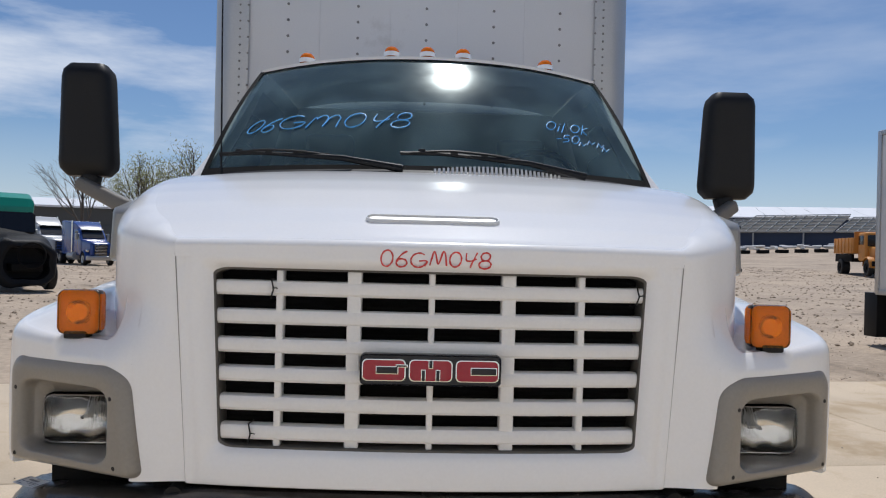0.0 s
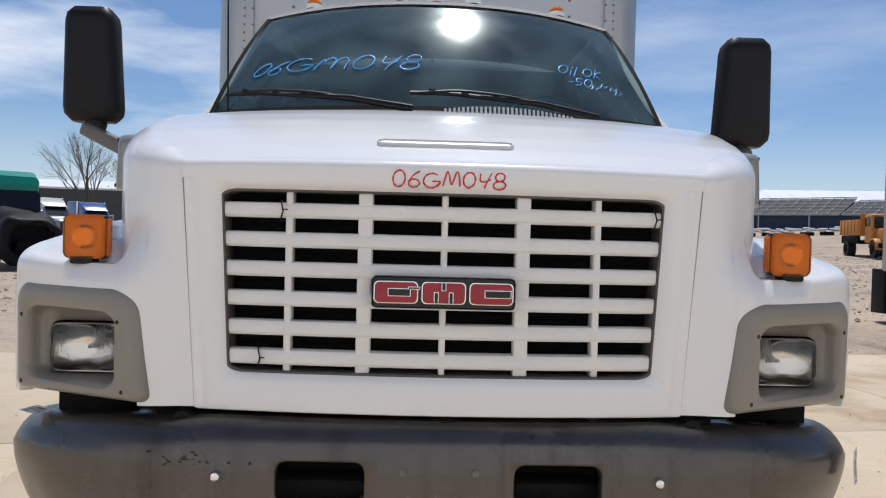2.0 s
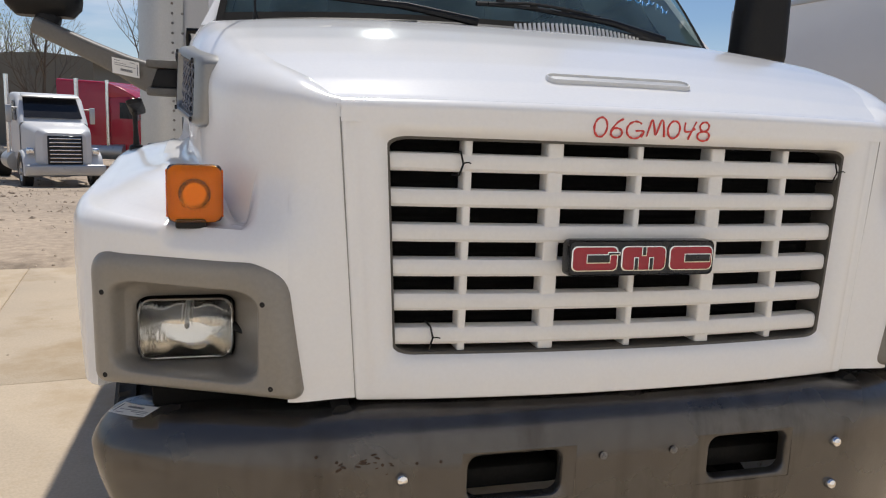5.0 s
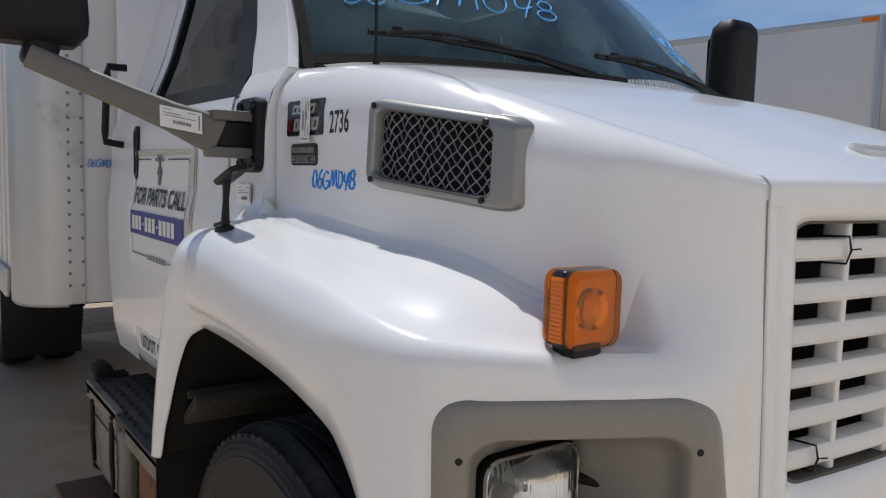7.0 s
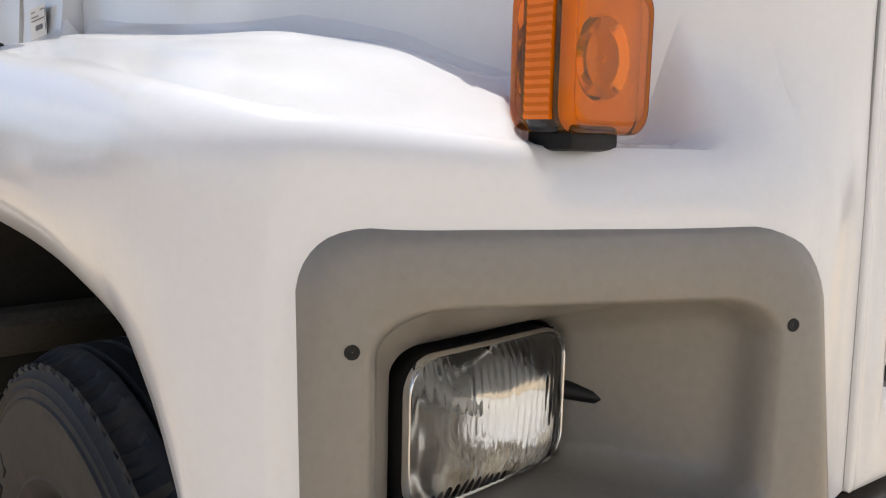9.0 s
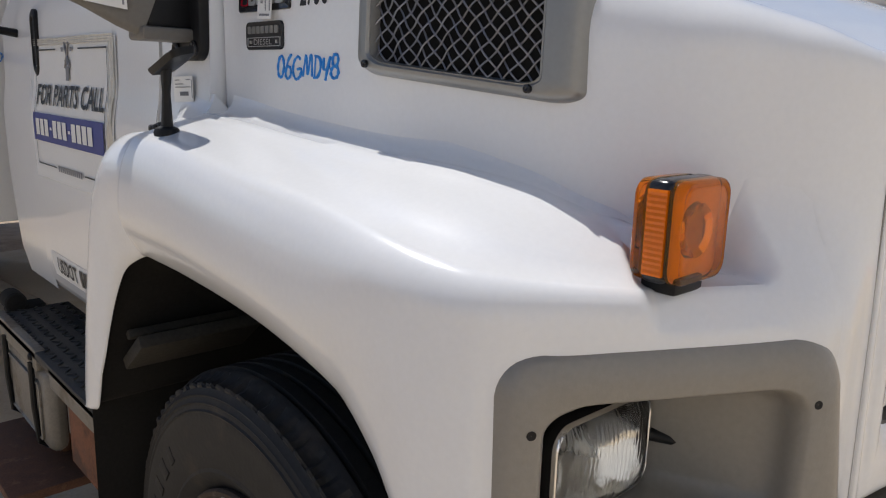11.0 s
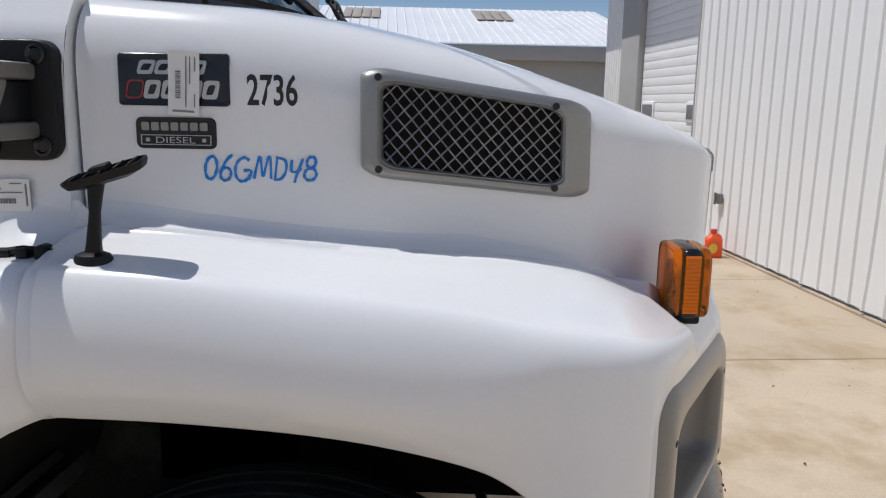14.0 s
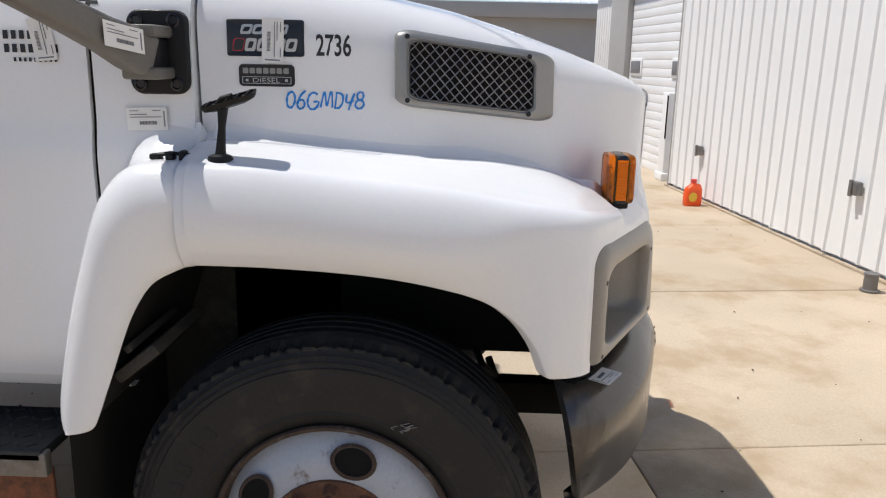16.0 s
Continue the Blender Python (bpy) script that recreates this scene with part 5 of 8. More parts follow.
# ---- mirrors ----
def mirror(side):
    cx, cy = (-1.478, 1.50) if side < 0 else (1.345, 1.50)
    z0, z1 = (1.885, 2.37) if side < 0 else (1.862, 2.335)
    g = Geo()
    rings = []
    for k in range(17):
        f = k / 16
        z = lerp(z0, z1, f)
        e = (math.sin(min(f, 1 - f) / 0.10 * math.pi / 2) if min(f, 1 - f) < 0.10 else 1.0)
        w = lerp(0.240, 0.205, f) * (0.72 + 0.28 * e)
        d = 0.15 * (0.55 + 0.45 * e)
        lean = 0.012 * (f - 0.5) * side
        rings.append([(cx + lean + a, cy + b, z) for a, b in rrect(w, d, 0.05 * (0.5 + 0.5 * e), 5)])
    g.grid(rings, 0, loop=True)
    for r in (rings[0], rings[-1]):
        c = tuple(np.mean(r, 0))
        g.grid([r, [c] * len(r)], 0, loop=True, flip=r is rings[-1])
    mo = part("side_mirror", g, "black", truck, "black side mirror on a long grey arm", sharp=40)
    g = Geo()
    lo = rrect(0.165, 0.34, 0.03, 5)
    g.grid([[(cx + a, cy + 0.0765, (z0 + z1) / 2 + b) for a, b in lo], [(cx, cy + 0.0765, (z0 + z1) / 2) for a, b in lo]], 0, loop=True, flip=True)
    part("mirror_glass", g, "chrome", mo)
    s = side
    bx = s * 1.02
    # bracket plate with two clevis plates and four bolts
    g = Geo()
    face = rrect(0.136, 0.186, 0.030, 6)
    g.grid([[(bx + s * dx, 1.283 + a * k, 1.69 + b * k) for a, b in face] for k, dx in ((1.0, -0.02), (1.0, 0.006), (0.97, 0.0105), (0.93, 0.012), (0.0, 0.012))], 0, loop=True, flip=s < 0)
    br = part("mirror_bracket", g, "black", truck, "black four-bolt mirror bracket")
    for y in (1.241, 1.325):
        for z in (1.620, 1.760):
            g = Geo()
            q = Matrix.Translation((bx + s * 0.008, y, z)) @ Matrix.Rotation(radians(90 * s), 4, "Y")
            g.lathe([(0.016, 0.0), (0.016, 0.008), (0.012, 0.010), (0.009, 0.006), (0, 0.006)], q, 12)
            part("bolt", g, "blackgloss", br)
    g = Geo()
    for z in (1.734, 1.645):
        g = Geo()
        g.box((s * 1.076, 1.285, z), (0.108, 0.080, 0.026), 0.007, seg=2)
        part("clevis_plate", g, "armgrey", br)
    g = Geo()
    g.box((s * 1.07, 1.28, 1.688), (0.09, 0.05, 0.064), 0.008)
    part("pivot_block", g, "black", br)
    g = Geo()
    # main arm: a tapered beam out to the foot of the mirror
    a0, a1 = Vector((s * 1.12, 1.292, 1.690)), Vector((cx + s * 0.01, cy - 0.05, z0 - 0.035))
    d = a1 - a0
    q = d.to_track_quat("Y", "Z").to_matrix()
    rows = []
    for f, hw, hh in ((-0.06, 0.030, 0.047), (0.06, 0.031, 0.045), (0.22, 0.030, 0.036), (0.5, 0.028, 0.031), (0.8, 0.027, 0.029), (1.0, 0.026, 0.028)):
        c = a0 + d * f
        rows.append([c + q @ Vector((x, 0, z)) for x, z in rrect(hw * 2, hh * 2, 0.015, 4)])
    g.grid(rows, 0, loop=True)
    part("mirror_arm", g, "armgrey", br, "grey mirror arm")
    g = Geo()
    g.box((cx - s * 0.015, cy - 0.01, z0 - 0.018), (0.075, 0.075, 0.075), 0.02, Matrix.Rotation(radians(-s * 18), 3, "Y"), seg=3)
    part("knuckle", g, "black", br)
    # paper tag on the arm
    if s < 0:
        g = Geo()
        ua, va = Vector((0.885, -0.43, -0.17)).normalized(), Vector((0.02, 0.0, -1)).normalized()
        mid = Vector((-1.193, 1.284, 1.718))
        paper(br, mid, ua, va, 0.098, 0.050)


def paper(parent, mid, ua, va, w, h, bars=True):
    """A printed paper tag: a thin curled sheet with a row of bars and grey lines of print."""
    nn = ua.cross(va).normalized()
    g = Geo()
    rows = []
    for i in range(5):
        b = i / 4 - 0.5
        rows.append([mid + ua * (w * (k / 8 - 0.5)) + va * (h * b) - nn * (0.0018 + 0.002 * abs(k / 8 - 0.5) ** 2 * 4) for k in range(9)])
    g.grid(rows, 0)
    back = [[p + nn * 0.0006 for p in r] for r in rows]
    g.grid(back, 0, flip=True)
    tg = part("paper_tag", g, "paper", parent, "white printed paper tag")
    g = Geo()
    m3 = Matrix((ua, va, nn)).transposed()
    off = -nn * 0.0032
    if bars:
        for k in range(16):
            g.box(mid + off + ua * (w * (-0.18 + 0.027 * k)) + va * (h * 0.18), (w * (0.012 if k % 3 else 0.02), h * 0.16, 0.0006), 0, m3)
    for b, x0, x1 in ((-0.36, -0.42, -0.2), (-0.36, 0.15, 0.36), (-0.2, -0.42, 0.0), (-0.08, -0.42, 0.36)):
        g.box(mid + off + ua * (w * (x0 + x1) / 2) + va * (h * b), (w * (x1 - x0), h * 0.035, 0.0006), 0, m3)
    g.box(mid + off + ua * (w * 0.43) + va * (h * 0.0), (w * 0.035, h * 0.7, 0.0006), 0, m3)
    part("print", g, "inkgrey", tg)
    return tg


mirror(-1)
mirror(1)


# small fender mirror on a stalk
def spot_mirror(s):
    g = Geo()
    q = Matrix.Translation((s * 1.148, 1.112, 1.455)) @ Matrix.Diagonal((1.0, 1.25, 1, 1))
    g.lathe([(0.0215, 0.0), (0.0225, 0.012), (0.020, 0.019), (0.012, 0.023), (0.0, 0.024)], q, 20)
    sp = part("fender_mirror", g, "black", truck, "black convex fender mirror on a stalk")
    g = Geo()
    a, b = Vector((s * 1.148, 1.112, 1.470)), Vector((s * 1.149, 1.100, 1.580))
    rows = []
    for f, w, d in ((0, 0.020, 0.025), (0.15, 0.017, 0.021), (0.6, 0.013, 0.016), (1, 0.016, 0.024)):
        c = a.lerp(b, f)
        rows.append([(c.x + x, c.y + y, c.z) for x, y in rrect(w, d, 0.006, 3)])
    g.grid(rows, 0, loop=True)
    part("stalk", g, "black", sp)
    # shallow ribbed shell of the mirror head, open side up
    r = Matrix.Rotation(radians(-17), 3, "X") @ Matrix.Rotation(radians(s * 13), 3, "Y")
    c = Vector((s * 1.143, 1.088, 1.590))
    g = Geo()
    lo = rrect(0.046, 0.124, 0.014, 5)
    shell = [[c + r @ Vector((x * k, y * k, z)) for x, y in lo] for k, z in ((0.02, -0.011), (0.62, -0.010), (0.92, -0.005), (1.0, 0.003), (1.0, 0.007), (0.95, 0.007), (0.93, 0.002), (0.02, 0.001))]
    g.grid(shell, 0, loop=True)
    head = part("mirror_head", g, "black", sp)
    for k in range(5):
        g = Geo()
        g.box(c + r @ Vector((0, -0.046 + 0.023 * k, 0.005)), (0.038, 0.004, 0.008), 0.001, r)
        part("rib", g, "black", head)
    g = Geo()
    g.box(c + r @ Vector((0, 0.004, 0.008)), (0.020, 0.030, 0.014), 0.003, r)
    part("socket", g, "black", head)


spot_mirror(-1)
spot_mirror(1)
# hood latch at the rear corner
for s in (-1, 1):
    g = Geo()
    g.box((s * 1.112, 1.236, 1.464), (0.026, 0.020, 0.022), 0.006)
    g.box((s * 1.112, 1.207, 1.467), (0.030, 0.016, 0.026), 0.006)
    g.box((s * 1.106, 1.272, 1.464), (0.022, 0.026, 0.014), 0.005)
    g.tube([(s * 1.112, 1.192, 1.469), (s * 1.112, 1.236, 1.473), (s * 1.106, 1.284, 1.465)], 0.005, 6)
    part("hood_latch", g, "black", truck, "black rubber hood latch")


# ---- intake vents on the hood sides ----
def hood_side(y, z, proud=0.0):
    """A point of the hood's left side."""
    ys = np.array([r[1] for r in HOOD_PLAN])
    xs = np.array([r[0] for r in HOOD_PLAN])
    rx = np.array([r[2] for r in HOOD_PLAN])
    rz = np.array([r[3] for r in HOOD_PLAN])
    x = float(np.interp(y, ys, xs))
    zc = hood_z(y)
    k, h = float(np.interp(y, ys, rx)), float(np.interp(y, ys, rz))
    t = max(0.0, z - (zc - h)) / h
    t = min(t, 0.98)
    x += k * (1 - math.sqrt(1 - t * t))
    return Vector((x - proud, y, z))


def vent(s):
    g = Geo()
    q = [(0.752, 1.756), (0.375, 1.700), (0.372, 1.540), (0.750, 1.578)]

    def bil(a, b, sc, proud, base=False):
        # a along (0 rear, 1 front), b up
        a = 0.5 + (a - 0.5) * sc[0] + sc[2]
        b = 0.5 + (b - 0.5) * sc[1]
        y = lerp(lerp(q[3][0], q[2][0], a), lerp(q[0][0], q[1][0], a), b)
        z = lerp(lerp(q[3][1], q[2][1], a), lerp(q[0][1], q[1][1], a), b)
        p = hood_side(y, z)
        if not base:
            xh = float(np.interp(y, [r[1] for r in HOOD_PLAN], [r[0] for r in HOOD_PLAN]))
            pl = Vector((xh - 0.003 + 0.008 * (b - 0.5), y, z))
            return Vector((pl.x - proud * (1.1 - 0.45 * min(max(a, 0.0), 1.0)), y, z))
        return p + Vector((0.004, 0, 0))

    lo = [((x + 1) / 2, (y + 1) / 2) for x, y in rrect(2, 2, 0.24, 6)]
    rings = [[bil(a, b, (1, 1, 0), 0, True) for a, b in lo], [bil(a, b, (0.992, 0.985, 0), 0.008) for a, b in lo], [bil(a, b, (0.972, 0.95, 0), 0.016) for a, b in lo], [bil(a, b, (0.94, 0.90, 0), 0.021) for a, b in lo], [bil(a, b, (0.88, 0.85, -0.008), 0.0235) for a, b in lo],
             [bil(a, b, (0.80, 0.80, -0.020), 0.0235) for a, b in lo], [bil(a, b, (0.785, 0.775, -0.020), 0.019) for a, b in lo], [bil(a, b, (0.775, 0.75, -0.020), 0.020) for a, b in lo], [bil(a, b, (0.762, 0.73, -0.020), 0.004) for a, b in lo]]
    g.grid([[tuple(p) for p in r] for r in rings], 0, loop=True)
    # near-black sheet colours in the shaded depth; the hood skin is not cut
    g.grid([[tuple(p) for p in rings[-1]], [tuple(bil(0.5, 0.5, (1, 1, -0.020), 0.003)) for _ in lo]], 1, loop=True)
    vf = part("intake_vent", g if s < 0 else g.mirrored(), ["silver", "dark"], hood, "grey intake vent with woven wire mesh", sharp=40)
    g = Geo()
    n = 30
    for fam in (-1, 1):
        for k in range(-8, 20):
            pts = []
            for i in range(n + 1):
                t = i / n
                a = (k / 12.5) + (t if fam > 0 else -t) * 0.40
                b = t
                if 0.0 <= a <= 1.0:
                    wv = 0.0030 * math.sin((k * math.pi) + t * math.pi * 6.0) * fam
                    pts.append(bil(a, b, (0.765, 0.735, -0.020), 0.009 + wv))
            if len(pts) > 1:
                g.tube(pts, 0.00145, 5, caps=False)
    part("wire_mesh", g if s < 0 else g.mirrored(), "wire", vf, "woven steel wire mesh")
    for a, b in ((0.03, 0.97), (0.90, 0.97), (0.90, 0.03), (0.03, 0.03)):
        p = bil(a, b, (0.86, 0.86, -0.01), 0.0255)
        g = Geo()
        g.lathe([(0.0062, -0.002), (0.0058, 0.003), (0.003, 0.0035), (0, 0.002)], Matrix.Translation(p) @ Matrix.Rotation(radians(-90), 4, "Y"), 10)
        part("screw", g if s < 0 else g.mirrored(), "blackgloss", vf)


vent(-1)
vent(1)

# ---- cargo box ----
BX, BY0, BY1, BZ0, BZ1, BXC = 1.325, 2.90, 9.1, 1.02, 3.75, -0.03
g = Geo()
g.box((BXC, (BY0 + BY1) / 2 + 0.1, (BZ0 + BZ1) / 2), (2 * BX - 0.02, BY1 - BY0 - 0.2, BZ1 - BZ0), 0.01)
g.box((BXC, BY0 + 0.03, (BZ0 + BZ1) / 2), (2.28, 0.06, BZ1 - BZ0), 0.004)
cargo = part("cargo_box", g, "box", truck, "tall white cargo box with riveted panels")
for s in (-1, 1):
    g = Geo()
    pts = []
    for k in range(11):
        a = k / 10 * math.pi / 2
        pts.append((BXC + s * (BX - 0.17 + 0.17 * math.sin(a)), BY0 - 0.01 + 0.17 * (1 - math.cos(a))))
    pts = [(BXC + s * (BX - 0.24), BY0 - 0.012), (BXC + s * (BX - 0.18), BY0 - 0.012)] + pts + [(BXC + s * (BX + 0.004), BY0 + 0.26)]
    g.grid([[(x, y, z) for x, y in pts] for z in (BZ0 - 0.01, BZ1)], 0, flip=s > 0)
    g.grid([[(x, y, z) for x, y in pts] for z in (BZ0 - 0.01, BZ0 + 0.0)], 0)
    part("corner_post", g, "alu", cargo, "rounded aluminium corner post")
    g = Geo()
    g.box((BXC + s * (BX + 0.003), (BY0 + BY1) / 2 + 0.2, BZ0 + 0.05), (0.02, BY1 - BY0 - 0.4, 0.13), 0.006)
    part("lower_rail", g, "alu", cargo)
# rivets, in columns on the front wall
g = Geo()
cols = [-0.865, -0.43, 0.0, 0.425, 0.845]
for x in cols:
    for k in range(26):
        g.lathe([(0.0095, 0), (0.008, 0.004), (0.0, 0.0055)], Matrix.Translation((x + BXC + 0.02, BY0, 1.12 + 0.1 * k)) @ Matrix.Rotation(radians(90), 4, "X"), 8)
for s in (-1, 1):
    for dx, st in ((BX - 0.185, 0.05), (BX - 0.235, 0.1)):
        for k in range(int(2.6 / st)):
            g.lathe([(0.0075, 0), (0.006, 0.004), (0.0, 0.005)], Matrix.Translation((BXC + s * dx, BY0 - 0.012, 1.10 + st * k)) @ Matrix.Rotation(radians(90), 4, "X"), 6)
rv = part("rivets", g, "steel", cargo)
rv["kind"] = "stuff"
# vertical seams of the front wall
for x in (-0.65, -0.21, 0.22, 0.64):
    g = Geo()
    g.box((x + BXC, BY0 - 0.0005, 2.4), (0.006, 0.004, 2.66), 0.001)
    part("panel_seam", g, "box", cargo)
for k in range(30):
    g = Geo()
    g.box((BXC - BX + 0.006, BY0 + 0.5 + k * 0.19, 2.4), (0.006, 0.006, 2.6), 0.002)
    part("side_rib", g, "box", cargo)

# steps and battery box below the door
g = Geo()
g.box((-1.04, 2.12, 0.735), (0.24, 1.06, 0.03), 0.006, mi=0)
for i in range(30):
    for j in range(5):
        g.box((-1.13 + j * 0.045, 1.63 + i * 0.034, 0.752), (0.026, 0.007, 0.006), 0.002, Matrix.Rotation(radians(45 if (i + j) % 2 else -45), 3, "Z"), mi=0)
st = part("step_plate", g, "fadedblack", truck, "black diamond-tread step plate")
g = Geo()
g.box((-1.145, 1.80, 0.712), (0.03, 0.44, 0.066), 0.006)
part("step_edge", g, "dullalu", st)
g = Geo()
g.box((-1.145, 2.40, 0.72), (0.03, 0.50, 0.07), 0.006)
part("step_edge", g, "dullalu", st)
g = Geo()
g.box((-1.13, 1.76, 0.585), (0.014, 0.36, 0.22), 0.006)
part("side_plate", g, "rustplate", st, "orange rusted plate below the step")
g = Geo()
g.box((-1.12, 2.36, 0.56), (0.06, 0.50, 0.27), 0.03, seg=3)
part("battery_box", g, "dullalu", st, "dull aluminium battery box")
g = Geo()
lo = rrect(0.40, 0.19, 0.02, 4)
g.grid([[(-1.151 - d, 2.36 + a * k, 0.55 + b * k) for a, b in lo] for k, d in ((1.0, 0.0), (1.0, 0.006), (0.95, 0.008), (0.90, 0.002), (0.02, 0.002))], 0, loop=True)
part("box_panel", g, "dullalu", st)
for y, z in ((2.20, 0.722), (2.60, 0.722)):
    g = Geo()
    g.lathe([(0.013, 0.0), (0.012, 0.006), (0.006, 0.010), (0, 0.010)], Matrix.Translation((-1.160, y, z)) @ Matrix.Rotation(radians(-90), 4, "Y"), 8)
    part("bolt", g, "black", st)
for y in (2.20, 2.52):
    g = Geo()
    g.tube([(-1.163, y, 0.705), (-1.164, y, 0.56), (-1.156, y, 0.44), (-1.13, y, 0.42)], 0.009, 8)
    part("tie_rod", g, "black", st, "black tie rod over the battery box")
g = Geo()
g.lathe([(0.0, -0.05), (0.033, -0.05), (0.036, -0.042), (0.036, 0.036), (0.030, 0.045), (0.0, 0.048)], Matrix.Translation((-1.095, 2.67, 0.778)) @ Matrix.Rotation(radians(90), 4, "X"), 20)
g.box((-1.06, 2.67, 0.748), (0.12, 0.08, 0.03), 0.006)
part("drain_canister", g, "liner", st, "dusty black canister behind the step")
g = Geo()
g.box((-1.16, 2.3, 0.36), (0.26, 0.56, 0.03), 0.004)
g.box((-1.08, 2.25, 0.48), (0.03, 0.06, 0.24), 0.004)
part("lower_step", g, "rust", st, "rusty lower step plank")
g = Geo()
g.box((0.98, 2.1, 0.62), (0.34, 1.1, 0.44), 0.10, seg=4)
part("fuel_tank", g, "alu", truck)
for sx in (-1, 1):
    g = Geo()
    g.box((sx * 0.95, 5.30, 0.62), (0.5, 0.02, 0.7), 0.004)
    part("mud_flap", g, "black", truck)

# ---- writing and badges ----
def lettering(text, place, w, h, material, parent, name="lettering", bold=0.0):
    """Built-in font letters laid on a surface; place(a, b) gives the point a metres along and b up."""
    cu = bpy.data.curves.new("letters", "FONT")
    cu.body = text
    cu.resolution_u = 3
    cu.offset = bold
    tmp = new("letters", cu)
    dg = bpy.context.evaluated_depsgraph_get()
    me = bpy.data.meshes.new_from_object(tmp.evaluated_get(dg))
    bpy.data.objects.remove(tmp)
    xs, ys = [v.co.x for v in me.vertices], [v.co.y for v in me.vertices]
    x0, x1, y0, y1 = min(xs), max(xs), min(ys), max(ys)
    for v in me.vertices:
        v.co = place((v.co.x - x0) / (x1 - x0) * w, (v.co.y - y0) / (y1 - y0) * h)
    me.name = name
    me.materials.clear()
    me.materials.append(M[material])
    ob = new(name, me)
    ob.parent = parent
    return ob


def ell(cx, cy, rx, ry, a0, a1, n=14):
    return [(cx + rx * math.cos(radians(lerp(a0, a1, k / n))), cy + ry * math.sin(radians(lerp(a0, a1, k / n)))) for k in range(n + 1)]


STROKES = {
    "0": [ell(0.32, 0.5, 0.28, 0.48, 100, 470)],
    "O": [ell(0.36, 0.5, 0.32, 0.42, 100, 470)],
    "6": [[(0.55, 1.0), (0.3, 0.8), (0.1, 0.45)] + ell(0.32, 0.27, 0.25, 0.25, 170, 520)],
    "G": [ell(0.42, 0.5, 0.38, 0.48, 50, 330), [(0.45, 0.45), (0.8, 0.45), (0.72, 0.1)]],
    "M": [[(0.05, 0.02), (0.18, 0.9), (0.28, 0.85), (0.42, 0.2), (0.5, 0.25), (0.62, 0.92), (0.74, 0.88), (0.86, 0.02)]],
    "m": [[(0.02, 0.0), (0.12, 0.75), (0.2, 0.6)] + ell(0.36, 0.55, 0.16, 0.32, 170, -10, 8) + [(0.5, 0.05), (0.55, 0.5)] + ell(0.72, 0.5, 0.18, 0.36, 160, -10, 8) + [(0.92, 0.0)]],
    "4": [[(0.1, 0.95), (0.12, 0.5), (0.35, 0.45), (0.6, 0.6)], [(0.62, 1.0), (0.4, 0.3), (0.34, 0.0)]],
    "8": [ell(0.32, 0.74, 0.22, 0.24, -60, 300) + ell(0.32, 0.25, 0.29, 0.25, 95, 455)],
    "B": [[(0.1, 0.02), (0.14, 0.98)], [(0.12, 0.95), (0.5, 0.85), (0.45, 0.58), (0.15, 0.5), (0.55, 0.4), (0.52, 0.08), (0.1, 0.02)]],
    "D": [[(0.1, 0.0), (0.12, 0.95)], [(0.05, 0.92), (0.5, 0.8), (0.58, 0.4), (0.4, 0.08), (0.05, 0.02)]],
    "i": [[(0.15, 0.6), (0.12, 0.0)], [(0.17, 0.85), (0.18, 0.9)]],
    "l": [[(0.2, 1.0), (0.12, 0.0)]],
    "K": [[(0.1, 1.0), (0.1, 0.0)], [(0.5, 0.8), (0.12, 0.45), (0.55, 0.0)]],
    "-": [[(0.05, 0.45), (0.4, 0.48)]],
    "5": [[(0.5, 0.95), (0.15, 0.92), (0.12, 0.55), (0.45, 0.55), (0.5, 0.2), (0.08, 0.05)]],
    "F": [[(0.1, 0.0), (0.14, 0.95), (0.55, 0.98)], [(0.12, 0.5), (0.45, 0.55)]],
}
WIDTH = {"M": 0.95, "m": 1.05, "G": 0.92, "O": 0.8, "i": 0.3, "l": 0.3, "-": 0.5}


def handwriting(text, place, h, r, material, parent, slant=0.15, stretch=1.0, seed=1):
    """Marker strokes drawn on a surface."""
    rnd = random.Random(seed)
    g = Geo()
    x = 0.0
    for ch in text:
        if ch == " ":
            x += 0.35
            continue
        dy, sc = rnd.uniform(-0.07, 0.07), rnd.uniform(0.9, 1.08)
        for st in STROKES[ch]:
            pts = spline(st, max(6, len(st) * 4)) if len(st) > 2 else np.array(st)
            line = []
            for a, b in pts:
                b2 = b * sc + dy
                line.append(place((x + a * stretch + slant * b2) * h, b2 * h))
            g.tube(line, [r * (0.75 + 0.5 * abs(math.sin(k * 0.37 + x))) for k in range(len(line))], 5)
        x += (WIDTH.get(ch, 0.72)) * stretch
    return part("marker_writing", g, material, parent)


def on_side(y0, z0, proud=0.0012):
    return lambda a, b: hood_side(y0 - a, z0 + b, proud)


def on_door(y0, z0, proud=0.006):
    return lambda a, b: Vector((-side_x(z0 + b) - proud, y0 - a, z0 + b))


def on_face(x0, z0):
    return lambda a, b: Vector((x0 + a, face_y(x0 + a) - 0.0012, z0 + b))


# windscreen: on_screen maps metres across and up
def on_screen(x0, v0):
    def f(a, b):
        v = v0 + b / 0.80
        u = (x0 + a) / lerp(0.885, 0.775, v)
        return screen(u, v) + Vector((0, -0.003, 0.003))
    return f


